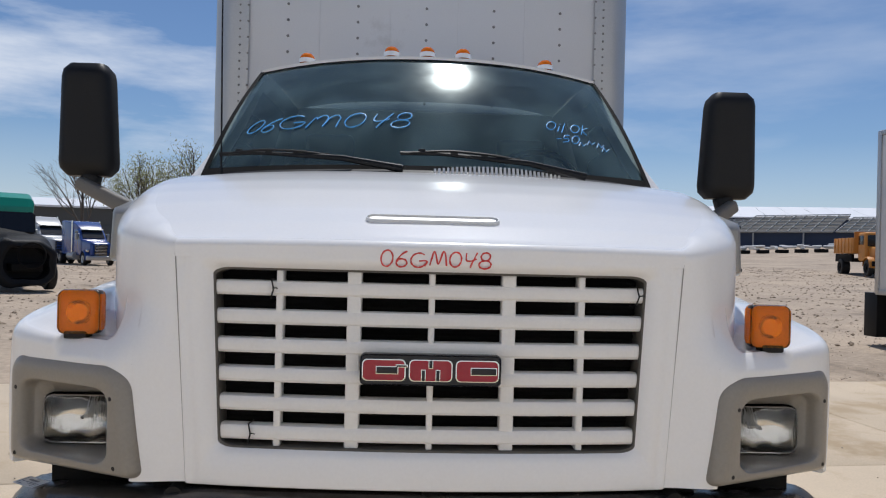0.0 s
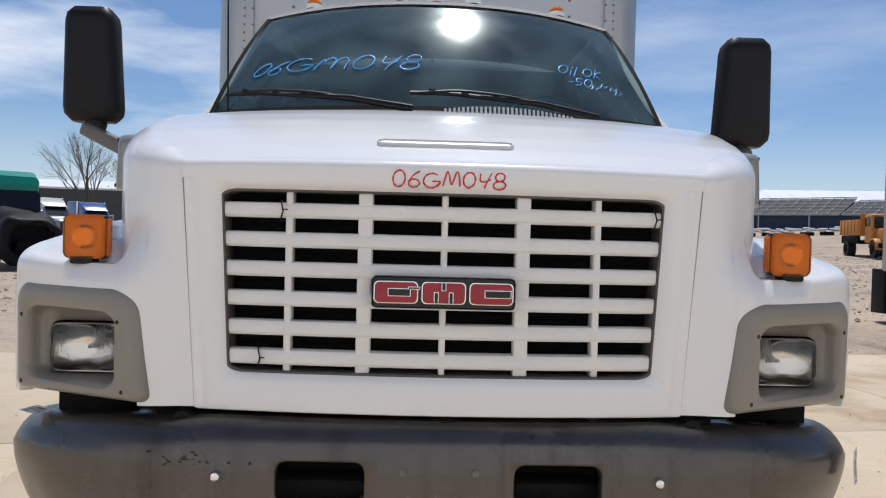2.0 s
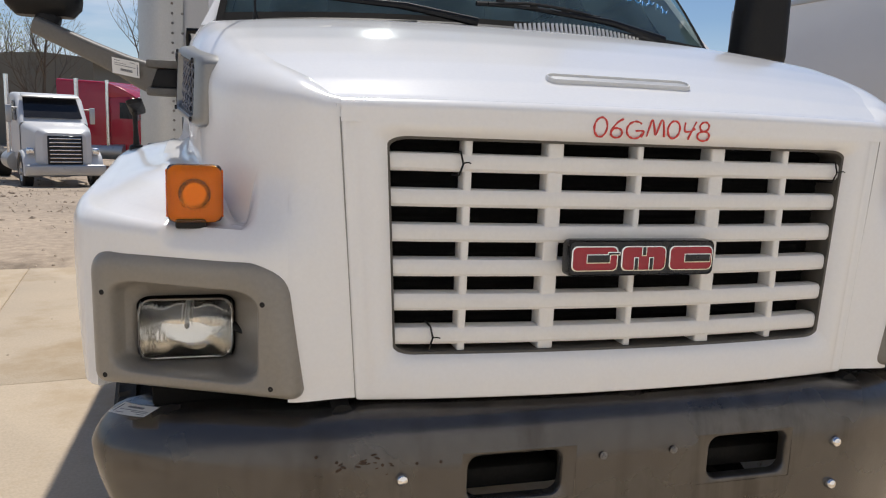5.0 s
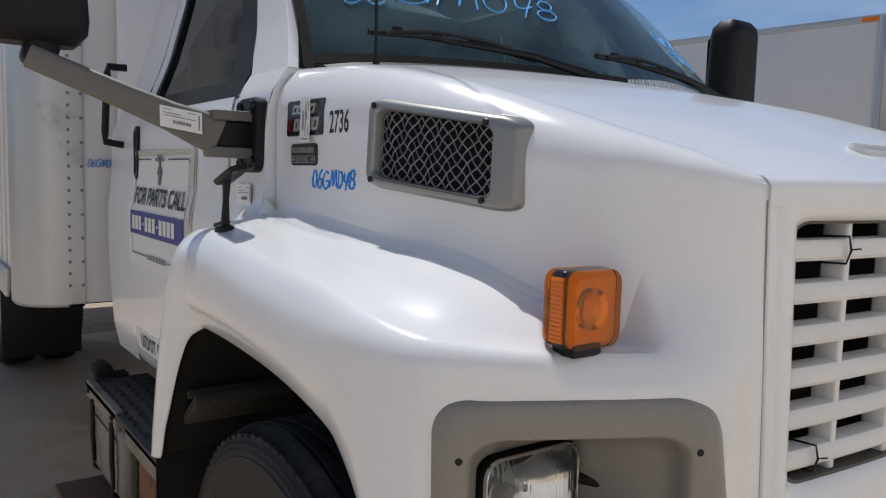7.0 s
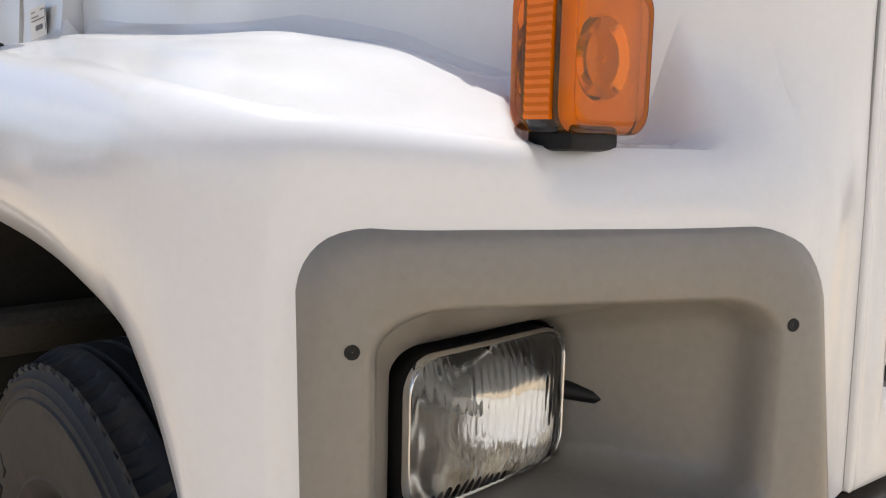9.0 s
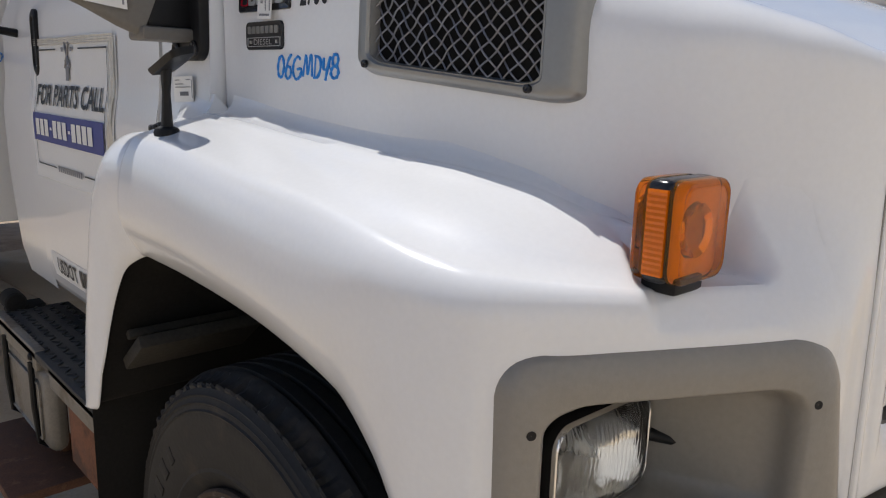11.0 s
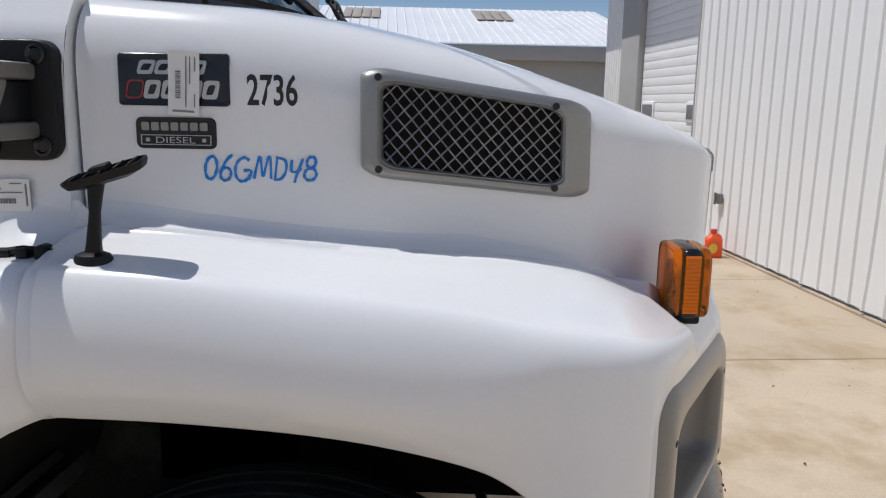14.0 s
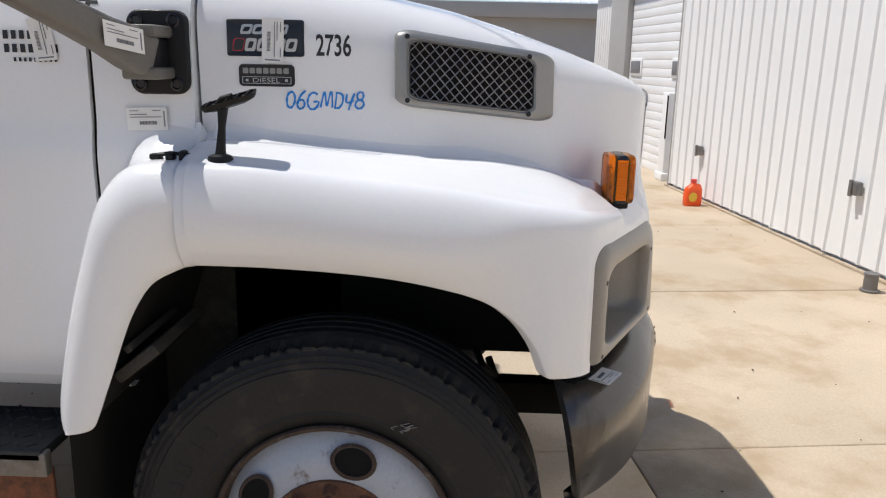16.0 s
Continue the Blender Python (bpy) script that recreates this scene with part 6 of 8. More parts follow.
handwriting("06", on_screen(-0.752, 0.30), 0.086, 0.0023, "cyanmark", ws, 0.55, 1.0, 3)
handwriting("Gm0", on_screen(-0.618, 0.318), 0.094, 0.0025, "cyanmark", ws, 0.35, 1.44, 4)
handwriting("48", on_screen(-0.252, 0.305), 0.09, 0.0025, "cyanmark", ws, 0.35, 1.35, 5)
handwriting("Oil OK", on_screen(0.465, 0.355), 0.062, 0.002, "cyanmark", ws, 0.25, 0.95, 6)
handwriting("-50", on_screen(0.50, 0.27), 0.055, 0.002, "cyanmark", ws, 0.25, 1.0, 7)
g = Geo()
for k, (a, b) in enumerate(((0.60, 0.255), (0.64, 0.275), (0.68, 0.262), (0.70, 0.235))):
    f = on_screen(a, b)
    g.tube([f(0, 0), f(0.012, 0.028), f(0.02, 0.004), f(0.035, 0.02)], 0.002, 5)
part("scribble", g, "cyanmark", ws)
handwriting("06GM048", on_face(-0.134, 1.558), 0.039, 0.0020, "redmark", hood, 0.08, 1.33, 8)
handwriting("06GMD48", on_side(1.006, 1.568), 0.040, 0.0023, "bluemark", hood, 0.12, 0.85, 9)
handwriting("06GM048", lambda a, b: Vector((-1.10 + a, 2.885, 1.598 + b)), 0.034, 0.0018, "bluemark", truck, 0.2, 0.66, 10)
lettering("2736", on_side(0.931, 1.687), 0.081, 0.050, "ink", hood, bold=0.018)


def plate(y0, z0, w, h, proud, mat_i, parent, name="badge_plate", r=0.006, label=""):
    g = Geo()
    lo = rrect(w, h, r, 4)
    f = lambda x, z, p: hood_side(y0 - w / 2 - x, z0 + h / 2 + z, p)
    g.grid([[f(x, z, -0.002) for x, z in lo], [f(x, z, proud) for x, z in lo], [f(x * 0.985, z * 0.97, proud + 0.001) for x, z in lo]], 1, loop=True)
    g.grid([[f(x * 0.985, z * 0.97, proud + 0.001) for x, z in lo], [f(x * 0.95, z * 0.9, proud) for x, z in lo], [f(x * 0.4, z * 0.4, proud) for x, z in lo], [f(0, 0, proud) for _ in lo]], 0, loop=True)
    return part(name, g, [mat_i, "blackgloss"], parent, label, sharp=50), (lambda x, z, p=0.001: hood_side(y0 - x, z0 + z, proud + p))


def blocks(parent, fn, items, material, name="raised_block"):
    """Plain raised blocks on a plate: x, z, width, height."""
    for x, z, w, h in items:
        g = Geo()
        lo = rrect(w, h, min(w, h) * 0.2, 3)
        top = [fn(x + w / 2 + a, z + h / 2 + b, 0.0025) for a, b in lo]
        low = [fn(x + w / 2 + a, z + h / 2 + b, -0.001) for a, b in lo]
        g.grid([low, top, [fn(x + w / 2, z + h / 2, 0.0025)] * len(lo)], 0, loop=True)
        part(name, g, material, parent)


bp1, fn1 = plate(1.136, 1.685, 0.178, 0.082, 0.004, "blackgloss", hood, "model_badge", 0.006, "black gloss model badge with silver and red blocks")


def hollow(parent, fn, x, z, w, h, bar, material, lean=0.006):
    """A leaning hollow block on a plate."""
    g = Geo()
    for k, (q, proud) in enumerate(((0, -0.001), (0, 0.0025), (bar, 0.0025), (bar, -0.001))):
        pts = [fn(x + w / 2 + a * (w - 2 * q) / w + lean * b / h, z + h / 2 + b * (h - 2 * q) / h, proud) for a, b in rrect(w, h, min(w, h) * 0.22, 3)]
        if k:
            g.grid([last, pts], 0, loop=True)
        last = pts
    part("raised_block", g, material, parent)


for x in (0.034, 0.062, 0.116):
    hollow(bp1, fn1, x, 0.049, 0.026, 0.022, 0.0058, "alu")
hollow(bp1, fn1, 0.014, 0.011, 0.027, 0.029, 0.0022, "red")
for x in (0.043, 0.071, 0.110, 0.137):
    hollow(bp1, fn1, x, 0.011, 0.025, 0.029, 0.0068, "alu")
bp2, fn2 = plate(1.112, 1.617, 0.130, 0.050, 0.003, "ink", hood, "engine_badge", 0.010, "small black engine badge with grey rim")
blocks(bp2, fn2, [(0.010 + 0.0158 * k, 0.029, 0.0125, 0.013) for k in range(7)], "silver")
blocks(bp2, fn2, [(0.008, 0.006, 0.114, 0.0012), (0.008, 0.021, 0.114, 0.0012), (0.008, 0.006, 0.0012, 0.016), (0.121, 0.006, 0.0012, 0.016)], "alu")
blocks(bp2, fn2, [(0.016, 0.011, 0.006, 0.006), (0.108, 0.011, 0.006, 0.006)], "alu")
lettering("DIESEL", lambda a, b: fn2(0.033 + a, 0.009 + b, 0.003), 0.064, 0.010, "alu", bp2)
xs = hood_side(1.028, 1.72)
paper(hood, Vector((xs.x - 0.008, 1.028, 1.720)), Vector((0.0, 0.05, -1)).normalized(), Vector((0, 1, 0.05)).normalized(), 0.100, 0.050)
paper(truck, Vector((-side_x(1.54) - 0.004, 1.322, 1.540)), Vector((0.0, -1, 0.03)).normalized(), Vector((0.02, 0.0, -1)).normalized(), 0.095, 0.052)
paper(truck, Vector((-side_x(1.70) - 0.008, 1.552, 1.715)), Vector((0.0, -0.15, -1)).normalized(), Vector((0, 1, -0.1)).normalized(), 0.095, 0.052)
paper(bumper_ob, Vector((-1.062, 0.232, 0.947)), Vector((-0.86, 0.52, 0)).normalized(), Vector((0.50, 0.84, 0.05)).normalized(), 0.088, 0.052)
paper(bumper_ob, Vector((1.135, 0.205, 0.845)), Vector((0.12, 0.1, -1)).normalized(), Vector((-0.62, -0.78, 0)).normalized(), 0.10, 0.05)

# door sign: a taped sheet, frame lines, words, a blue band with a row of bars
g = Geo()
fd = on_door(2.445, 1.245, 0.0055)
NW = 26
rows = []
for i in range(41):
    b = 0.415 * i / 40
    row = []
    for k in range(NW + 1):
        a = 0.735 * k / NW
        wob = 0.0022 * math.sin(a * 31 + b * 9) * (1 if a > 0.6 or a < 0.1 else 0.35)
        p = fd(a, b)
        row.append((p.x - abs(wob), p.y, p.z))
    rows.append(row)
g.grid(rows, 0)
sign = part("paper_sign", g, "paper", truck, "white paper sign taped to the door")
fs = on_door(2.445, 1.245, 0.0105)


def bars(parent, fn, items, material, name="printed_bar"):
    for x, z, w, h in items:
        g = Geo()
        nj = max(2, int(h / 0.02))
        rows = [[fn(x + w * i / 3, z + h * j / nj) for i in range(4)] for j in range(nj + 1)]
        g.grid(rows, 0)
        part(name, g, material, parent, flat=False)


bars(sign, fs, [(0.045, 0.385, 0.21, 0.004), (0.455, 0.385, 0.225, 0.004), (0.045, 0.045, 0.004, 0.34), (0.676, 0.045, 0.004, 0.34), (0.045, 0.042, 0.19, 0.004), (0.49, 0.042, 0.19, 0.004)], "ink", "frame_line")
lettering("FOR PARTS CALL", lambda a, b: fs(0.065 + a, 0.225 + b), 0.60, 0.062, "ink", sign, bold=0.022)
bars(sign, fs, [(0.025, 0.115, 0.64, 0.085)], "bluebar", "blue_band")
fs2 = on_door(2.445, 1.245, 0.0125)
bars(sign, fs2, [(0.06 + 0.046 * k, 0.133, 0.036, 0.05) for k in range(3)] + [(0.205, 0.153, 0.018, 0.009)] + [(0.235 + 0.046 * k, 0.133, 0.036, 0.05) for k in range(3)] + [(0.38, 0.153, 0.018, 0.009)] + [(0.41 + 0.046 * k, 0.133, 0.036, 0.05) for k in range(4)], "paper", "number_bar")
bars(sign, fs, [(0.25 + 0.0185 * k, 0.034, 0.014, 0.018) for k in range(12)], "inkgrey", "web_bar")
bars(sign, fs, [(0.335, 0.345, 0.045, 0.012), (0.34, 0.30, 0.03, 0.04), (0.305, 0.38, 0.02, 0.012), (0.385, 0.38, 0.02, 0.012)], "inkgrey", "logo_shape")
g = Geo()
for s2 in (-1, 1):
    g.tube([fs(0.357 - s2 * 0.02, 0.335), fs(0.357, 0.37), fs(0.357 + s2 * 0.018, 0.405)], 0.003, 5)
part("logo_shape", g, "inkgrey", sign)
# tape strips along the sign's edge
g = Geo()
for a, b, w, h in ((0.69, 0.0, 0.035, 0.41), (0.0, 0.40, 0.72, 0.02)):
    rows = [[on_door(2.445, 1.245, 0.0095)(a + w * i / 4, b + h * j / 12) for i in range(5)] for j in range(13)]
    g.grid([[(p[0] - 0.0015 * math.sin(k * 1.7 + i * 2.3), p[1], p[2]) for i, p in enumerate(r)] for k, r in enumerate(rows)], 0)
M["tape"] = mat("clear_packing_tape", (0.62, 0.58, 0.5), 0.15, vary=0.12, scale=30, coat=0.4)
part("tape", g, "tape", sign)
# company name above and the registration line below, numbers and names as bars
fc = on_door(1.645, 1.665, 0.0065)
bars(truck, fc, [(0.019 * k, 0.05, 0.0115, 0.019) for k in range(5)] + [(0.019 * k, 0.02, 0.0115, 0.019) for k in range(7)] + [(0.02 + 0.012 * k, 0.0, 0.006, 0.009) for k in range(9)], "ink", "name_bar")
g = Geo()
ft = on_door(2.43, 0.912, 0.0055)
g.grid([[ft(0.66 * i / 12, 0.084 * j / 2) for i in range(13)] for j in range(3)], 0)
strip = part("registration_strip", g, "paper", truck, "white strip with black registration bars")
ft2 = on_door(2.43, 0.912, 0.008)
lettering("USDOT", lambda a, b: ft2(0.07 + a, 0.018 + b), 0.19, 0.054, "ink", strip, bold=0.02)
bars(strip, ft2, [(0.29 + 0.038 * k, 0.018, 0.028, 0.054) for k in range(6)], "ink", "number_bar")
# rust spots on the bumper; their dark colour also paints in a dent's shadow
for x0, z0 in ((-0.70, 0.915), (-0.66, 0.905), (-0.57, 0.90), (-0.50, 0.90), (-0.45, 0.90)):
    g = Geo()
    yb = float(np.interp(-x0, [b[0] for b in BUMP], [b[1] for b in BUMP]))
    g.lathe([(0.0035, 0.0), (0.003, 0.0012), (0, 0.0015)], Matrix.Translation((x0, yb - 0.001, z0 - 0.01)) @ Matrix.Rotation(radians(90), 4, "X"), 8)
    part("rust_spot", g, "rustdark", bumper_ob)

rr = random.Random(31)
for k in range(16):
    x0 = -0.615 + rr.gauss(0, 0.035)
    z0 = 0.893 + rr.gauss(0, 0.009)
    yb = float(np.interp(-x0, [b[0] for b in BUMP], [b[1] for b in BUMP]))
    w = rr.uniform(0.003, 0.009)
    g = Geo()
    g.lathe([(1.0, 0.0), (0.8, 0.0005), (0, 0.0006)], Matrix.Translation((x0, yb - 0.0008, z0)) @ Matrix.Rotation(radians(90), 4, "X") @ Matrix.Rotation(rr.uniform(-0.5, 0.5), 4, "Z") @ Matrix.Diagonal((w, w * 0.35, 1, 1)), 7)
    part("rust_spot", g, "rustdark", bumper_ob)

# ---- yard ----
M["concrete"] = mat("sunlit_concrete", (0.515, 0.42, 0.305), 0.85, vary=0.13, scale=1.3, fine=70, stain=(0.42, 0.32, 0.205), stain_at=0.50, stain_scale=0.9, bump=0.002, bump_scale=70, random_v=0.05)
M["dirt"] = mat("dry_gravel_dirt", (0.40, 0.315, 0.23), 0.95, vary=0.32, scale=0.35, fine=9.0, stain=(0.20, 0.155, 0.11), stain_at=0.56, stain_scale=0.5, bump=0.02, bump_scale=14)
M["gravel"] = mat("pale_gravel", (0.42, 0.345, 0.265), 0.9, vary=0.25, scale=9, fine=40)
M["sheet"] = mat("white_steel_siding", (0.86, 0.855, 0.83), 0.42, vary=0.03, scale=1.0, stain=(0.62, 0.60, 0.56), stain_at=0.68, stain_scale=0.8)
M["doorwhite"] = mat("white_sectional_door", (0.86, 0.86, 0.85), 0.45, vary=0.04, scale=2)
M["greywall"] = mat("grey_block_wall", (0.42, 0.415, 0.40), 0.8, vary=0.08, scale=2)
M["roofwhite"] = mat("white_standing_seam_roof", (0.80, 0.80, 0.80), 0.45, vary=0.05, scale=0.6)
M["skylight"] = mat("yellowed_skylight_panel", (0.44, 0.38, 0.30), 0.4, vary=0.15, scale=2)
M["bluewall"] = mat("dark_blue_wall", (0.03, 0.045, 0.085), 0.7, vary=0.1)
M["shedroof"] = mat("grey_shed_roof", (0.085, 0.08, 0.072), 0.8, vary=0.25, scale=0.8)
M["darkwall"] = mat("dark_warehouse_wall", (0.10, 0.10, 0.095), 0.8, vary=0.1, scale=0.5)
M["tanwall"] = mat("tan_warehouse_wall", (0.17, 0.16, 0.13), 0.8, vary=0.08, scale=0.5)
M["bark"] = mat("grey_bark", (0.12, 0.10, 0.08), 0.95, vary=0.25, scale=3)
M["leaf"] = mat("young_leaves", (0.40, 0.40, 0.15), 0.7, vary=0.3, scale=4)
M["truckred"] = mat("red_truck_paint", (0.42, 0.018, 0.04), 0.25, vary=0.05, coat=0.5)
M["truckblue"] = mat("blue_truck_paint", (0.016, 0.055, 0.24), 0.25, vary=0.05, coat=0.5)
M["truckgreen"] = mat("green_truck_paint", (0.01, 0.28, 0.18), 0.3, vary=0.05, coat=0.3)
M["truckorange"] = mat("faded_orange_paint", (0.55, 0.22, 0.03), 0.5, vary=0.15, scale=2, stain=(0.25, 0.1, 0.03), stain_at=0.6)
M["jug"] = mat("orange_jug_plastic", (0.85, 0.10, 0.015), 0.35, vary=0.04)
M["juglabel"] = mat("yellow_label", (0.85, 0.55, 0.05), 0.4)
M["palegrey"] = mat("pale_grey_truck_paint", (0.42, 0.43, 0.43), 0.35, vary=0.06, coat=0.3)
M["char"] = mat("burnt_black_metal", (0.011, 0.011, 0.0115), 0.6, spec=0.25, stain=(0.30, 0.30, 0.29), stain_at=0.70, stain_scale=1.2, vary=0.4, scale=6, bump=0.01, bump_scale=12)

YA = radians(6.8)
YC, YS = math.cos(YA), math.sin(YA)


def yd(u, v, z=0.0):
    """Yard coordinates: u along the shed wall, v away from it."""
    return Vector((u * YC - v * YS, u * YS + v * YC, z))


YROT = Matrix.Rotation(YA, 3, "Z")


def land(x, y):
    """Height of the dirt yard."""
    up = 0.0008 * max(0.0, x - 2) * max(0.0, y - 8) if y < 150 else 0.0008 * max(0.0, x - 2) * 142
    up = min(up, 6.0)
    t = min(max((y - 10) / 14, 0), 1)
    dip = -0.32 * t * t * (3 - 2 * t) * math.exp(-((x + 5) / 8) ** 2)
    return -0.03 + up + dip


def axis_steps():
    a = [0.0]
    st = 0.5
    while a[-1] < 600:
        a.append(a[-1] + st)
        st *= 1.09
    return [-x for x in a[:0:-1]] + a


AX = axis_steps()
rows = []
for y in AX:
    row = []
    for x in AX:
        d = math.hypot(x, y)
        n = noise.noise(Vector((x * 0.35, y * 0.35, 0))) * 0.025 + noise.noise(Vector((x * 1.3, y * 1.3, 3))) * 0.012
        vv = -x * YS + y * YC
        uu = x * YC + y * YS
        off = 0.0 if (vv > 7.4 or vv < -30 or abs(uu) > 18) else -0.10
        if off == 0.0 and d < 60:
            off += n + 0.035 * math.sin(vv * 2.3 + 0.6 * math.sin(uu * 0.4)) * (1 if 8 < vv < 16 else 0)
        row.append((x, y, land(x, y) + off))
    rows.append(row)
g = Geo()
g.grid(rows, 0)
tagged(part("ground", g, "dirt", sharp=60), "dry rutted gravel and dirt yard", "ground", kind="structure")

# concrete apron of separate slabs
apron = tagged(new("pavement"), "pale concrete apron cast in slabs", "pavement", kind="structure")
UJ = [0.3 + 2.35 * k for k in range(-7, 8)]
VJ = [-4.0, -0.2, 3.5, 7.2]
rnd = random.Random(5)
for i in range(len(UJ) - 1):
    for j in range(len(VJ) - 1):
        u0, u1, v0, v1 = UJ[i] + 0.004, UJ[i + 1] - 0.004, VJ[j] + 0.004, VJ[j + 1] - 0.004
        dz = rnd.uniform(-0.004, 0.004)
        g = Geo()
        edge = []
        n = 24
        for a, b in ((u0, v0), (u1, v0), (u1, v1), (u0, v1)):
            edge.append((a, b))
        loop = []
        for k in range(4):
            p, q = edge[k], edge[(k + 1) % 4]
            for m_ in range(n):
                t = m_ / n
                a, b = lerp(p[0], q[0], t), lerp(p[1], q[1], t)
                jit = 0.004 * noise.noise(Vector((a * 6, b * 6, 1)))
                if j == len(VJ) - 2 and k == 2:
                    jit = 0.05 * noise.noise(Vector((a * 1.7, b * 1.7, 7)))
                a2 = a + (jit if k in (1, 3) else 0)
                b2 = b + (jit if k in (0, 2) else 0)
                loop.append((a2, b2))
        cu, cv = (u0 + u1) / 2, (v0 + v1) / 2
        ins = [(cu + (a - cu) * (1 - 0.008 / (u1 - u0) * 2), cv + (b - cv) * (1 - 0.008 / (v1 - v0) * 2)) for a, b in loop]
        g.grid([[yd(a, b, dz - 0.12) for a, b in loop], [yd(a, b, dz - 0.006) for a, b in loop], [yd(a, b, dz) for a, b in ins], [yd(cu, cv, dz)] * len(ins)], 0, loop=True)
        part("concrete_slab", g, "concrete", apron, sharp=70)
# dark joint bed
g = Geo()
g.grid([[yd(-16.1, -4.0, -0.02), yd(16.7, -4.0, -0.02)], [yd(-16.1, 7.1, -0.02), yd(16.7, 7.1, -0.02)]], 0)
part("joint_bed", g, "dark", apron)


def pebbles(name, label, n, region, size, material, seed, hfun):
    rr = random.Random(seed)
    g = Geo()
    base = [(1, 0, 0), (-1, 0, 0), (0, 1, 0), (0, -1, 0), (0, 0, 1), (0, 0, -1)]
    fc = [(0, 2, 4), (2, 1, 4), (1, 3, 4), (3, 0, 4), (2, 0, 5), (1, 2, 5), (3, 1, 5), (0, 3, 5)]
    for _ in range(n):
        u, v = rr.uniform(region[0], region[1]), rr.uniform(region[2], region[3])
        p = yd(u, v)
        s = size * rr.uniform(0.35, 1.3) ** 1.5
        a = rr.uniform(0, 6.28)
        z = hfun(p.x, p.y)
        vs = []
        for x, y, q in base:
            k = s * rr.uniform(0.7, 1.2)
            vs.append((p.x + (x * math.cos(a) - y * math.sin(a)) * k, p.y + (x * math.sin(a) + y * math.cos(a)) * k, z + q * k * 0.55 + s * 0.2))
        g.add(vs, fc, 0)
    ob = part(name, g, material, sharp=20)
    tagged(ob, label, name, kind="stuff")


pebbles("gravel", "loose pale gravel along the concrete edge", 6500, (-14, 14, 7.3, 20), 0.017, "gravel", 3, lambda x, y: land(x, y) + 0.01)
M["stone"] = mat("dusty_brown_stones", (0.27, 0.21, 0.15), 0.95, vary=0.45, scale=3)
pebbles("stones", "dusty brown stones strewn over the dirt yard", 9000, (-22, 34, 11, 52), 0.05, "stone", 5, lambda x, y: land(x, y))
pebbles("grit", "small stones and leaf bits scattered on concrete", 520, (-8, 9, -2.9, 7), 0.0085, "gravel", 4, lambda x, y: 0.002)

M["litter"] = mat("dry_leaf_bits", (0.07, 0.05, 0.03), 0.9, vary=0.4)
pebbles("leaf_litter", "dry brown leaf bits scattered on concrete", 170, (-1, 7.5, -2.9, 3.5), 0.0065, "litter", 6, lambda x, y: 0.003)


# ---- white steel shed beside the apron ----
shed = tagged(new("wall_shed"), "white ribbed steel shed wall", "wall", kind="structure")
V0 = -3.12
PAN = 0.96
u = 7.50
k = 0
# panels below u = 2.6 are unseen, kept to bounce light onto the truck
while u > -9:
    g = Geo()
    prof = []
    nr = 4
    for i in range(nr):
        a = u - PAN * i / nr
        prof += [(a, 0.0), (a - 0.012, 0.022), (a - 0.032, 0.022), (a - 0.044, 0.0)]
    prof.append((u - PAN + 0.004, 0.0))
    lean = 0.012 * math.sin(k * 2.1)
    rows = []
    for z in np.linspace(0.06, 5.2, 14):
        rows.append([yd(a + lean * math.exp(-z * 1.2), V0 + d + 0.006 * noise.noise(Vector((a * 2, z * 0.8, k))) + (0.03 * math.exp(-z * 2.5) if k in (3, 4) and abs(a - u) < 0.06 else 0), z) for a, d in prof])
    g.grid(rows, 0)
    part("siding_panel", g, "sheet", shed, sharp=25)
    u -= PAN
    k += 1
g = Geo()
g.box(yd(-0.7, V0 - 0.12, 2.6), (16.6, 0.16, 5.2), 0, YROT)
part("wall_core", g, "sheet", shed)
g = Geo()
g.box(yd(-0.7, V0 + 0.005, 0.014), (16.7, 0.04, 0.028), 0.006, YROT)
part("sill_rail", g, "concrete", shed)
g = Geo()
g.box(yd(7.51, V0 - 0.03, 2.6), (0.03, 0.12, 5.2), 0.004, YROT)
part("end_trim", g, "greywall", shed)
for uu, zz in ((6.5, 0.63), (3.29, 0.69)):
    g = Geo()
    g.box(yd(uu, V0 + 0.045, zz), (0.105, 0.06, 0.115), 0.008, YROT)
    g.box(yd(uu + 0.02, V0 + 0.078, zz), (0.04, 0.02, 0.14), 0.004, YROT)
    part("door_latch", g, "steel", shed, "grey steel door latch box")
# sectional door, jamb and roof overhang past the shed
hall = tagged(new("wall_hall"), "white hall wall with a sectional door", "wall", kind="structure")
g = Geo()
g.box(yd(10.2, -3.62, 2.9), (5.4, 0.2, 5.8), 0, YROT)
part("wall_core", g, "greywall", hall)
for i in range(36):
    g = Geo()
    g.box(yd(9.15, -3.47, 0.068 + 0.134 * i), (2.92, 0.06, 0.131), 0.006, YROT)
    part("door_slat", g, "doorwhite", hall)
for uu in (8.30, 10.22):
    g = Geo()
    g.box(yd(uu, -3.43, 1.62), (0.56, 0.03, 0.29), 0.01, YROT)
    wn1 = part("door_window", g, "doorwhite", hall)
    g = Geo()
    g.box(yd(uu, -3.41, 1.62), (0.46, 0.012, 0.20), 0.004, YROT)
    part("pane", g, "inkgrey", wn1)
g = Geo()
g.box(yd(11.12, -3.42, 2.4), (0.98, 0.16, 4.8), 0.01, YROT)
part("door_jamb", g, "greywall", hall)
for i in range(8):
    g = Geo()
    g.box(yd(11.70 + 0.15 * i, -3.43, 2.9), (0.13, 0.05, 5.8), 0.012, YROT)
    part("siding_strip", g, "sheet", hall)
g = Geo()
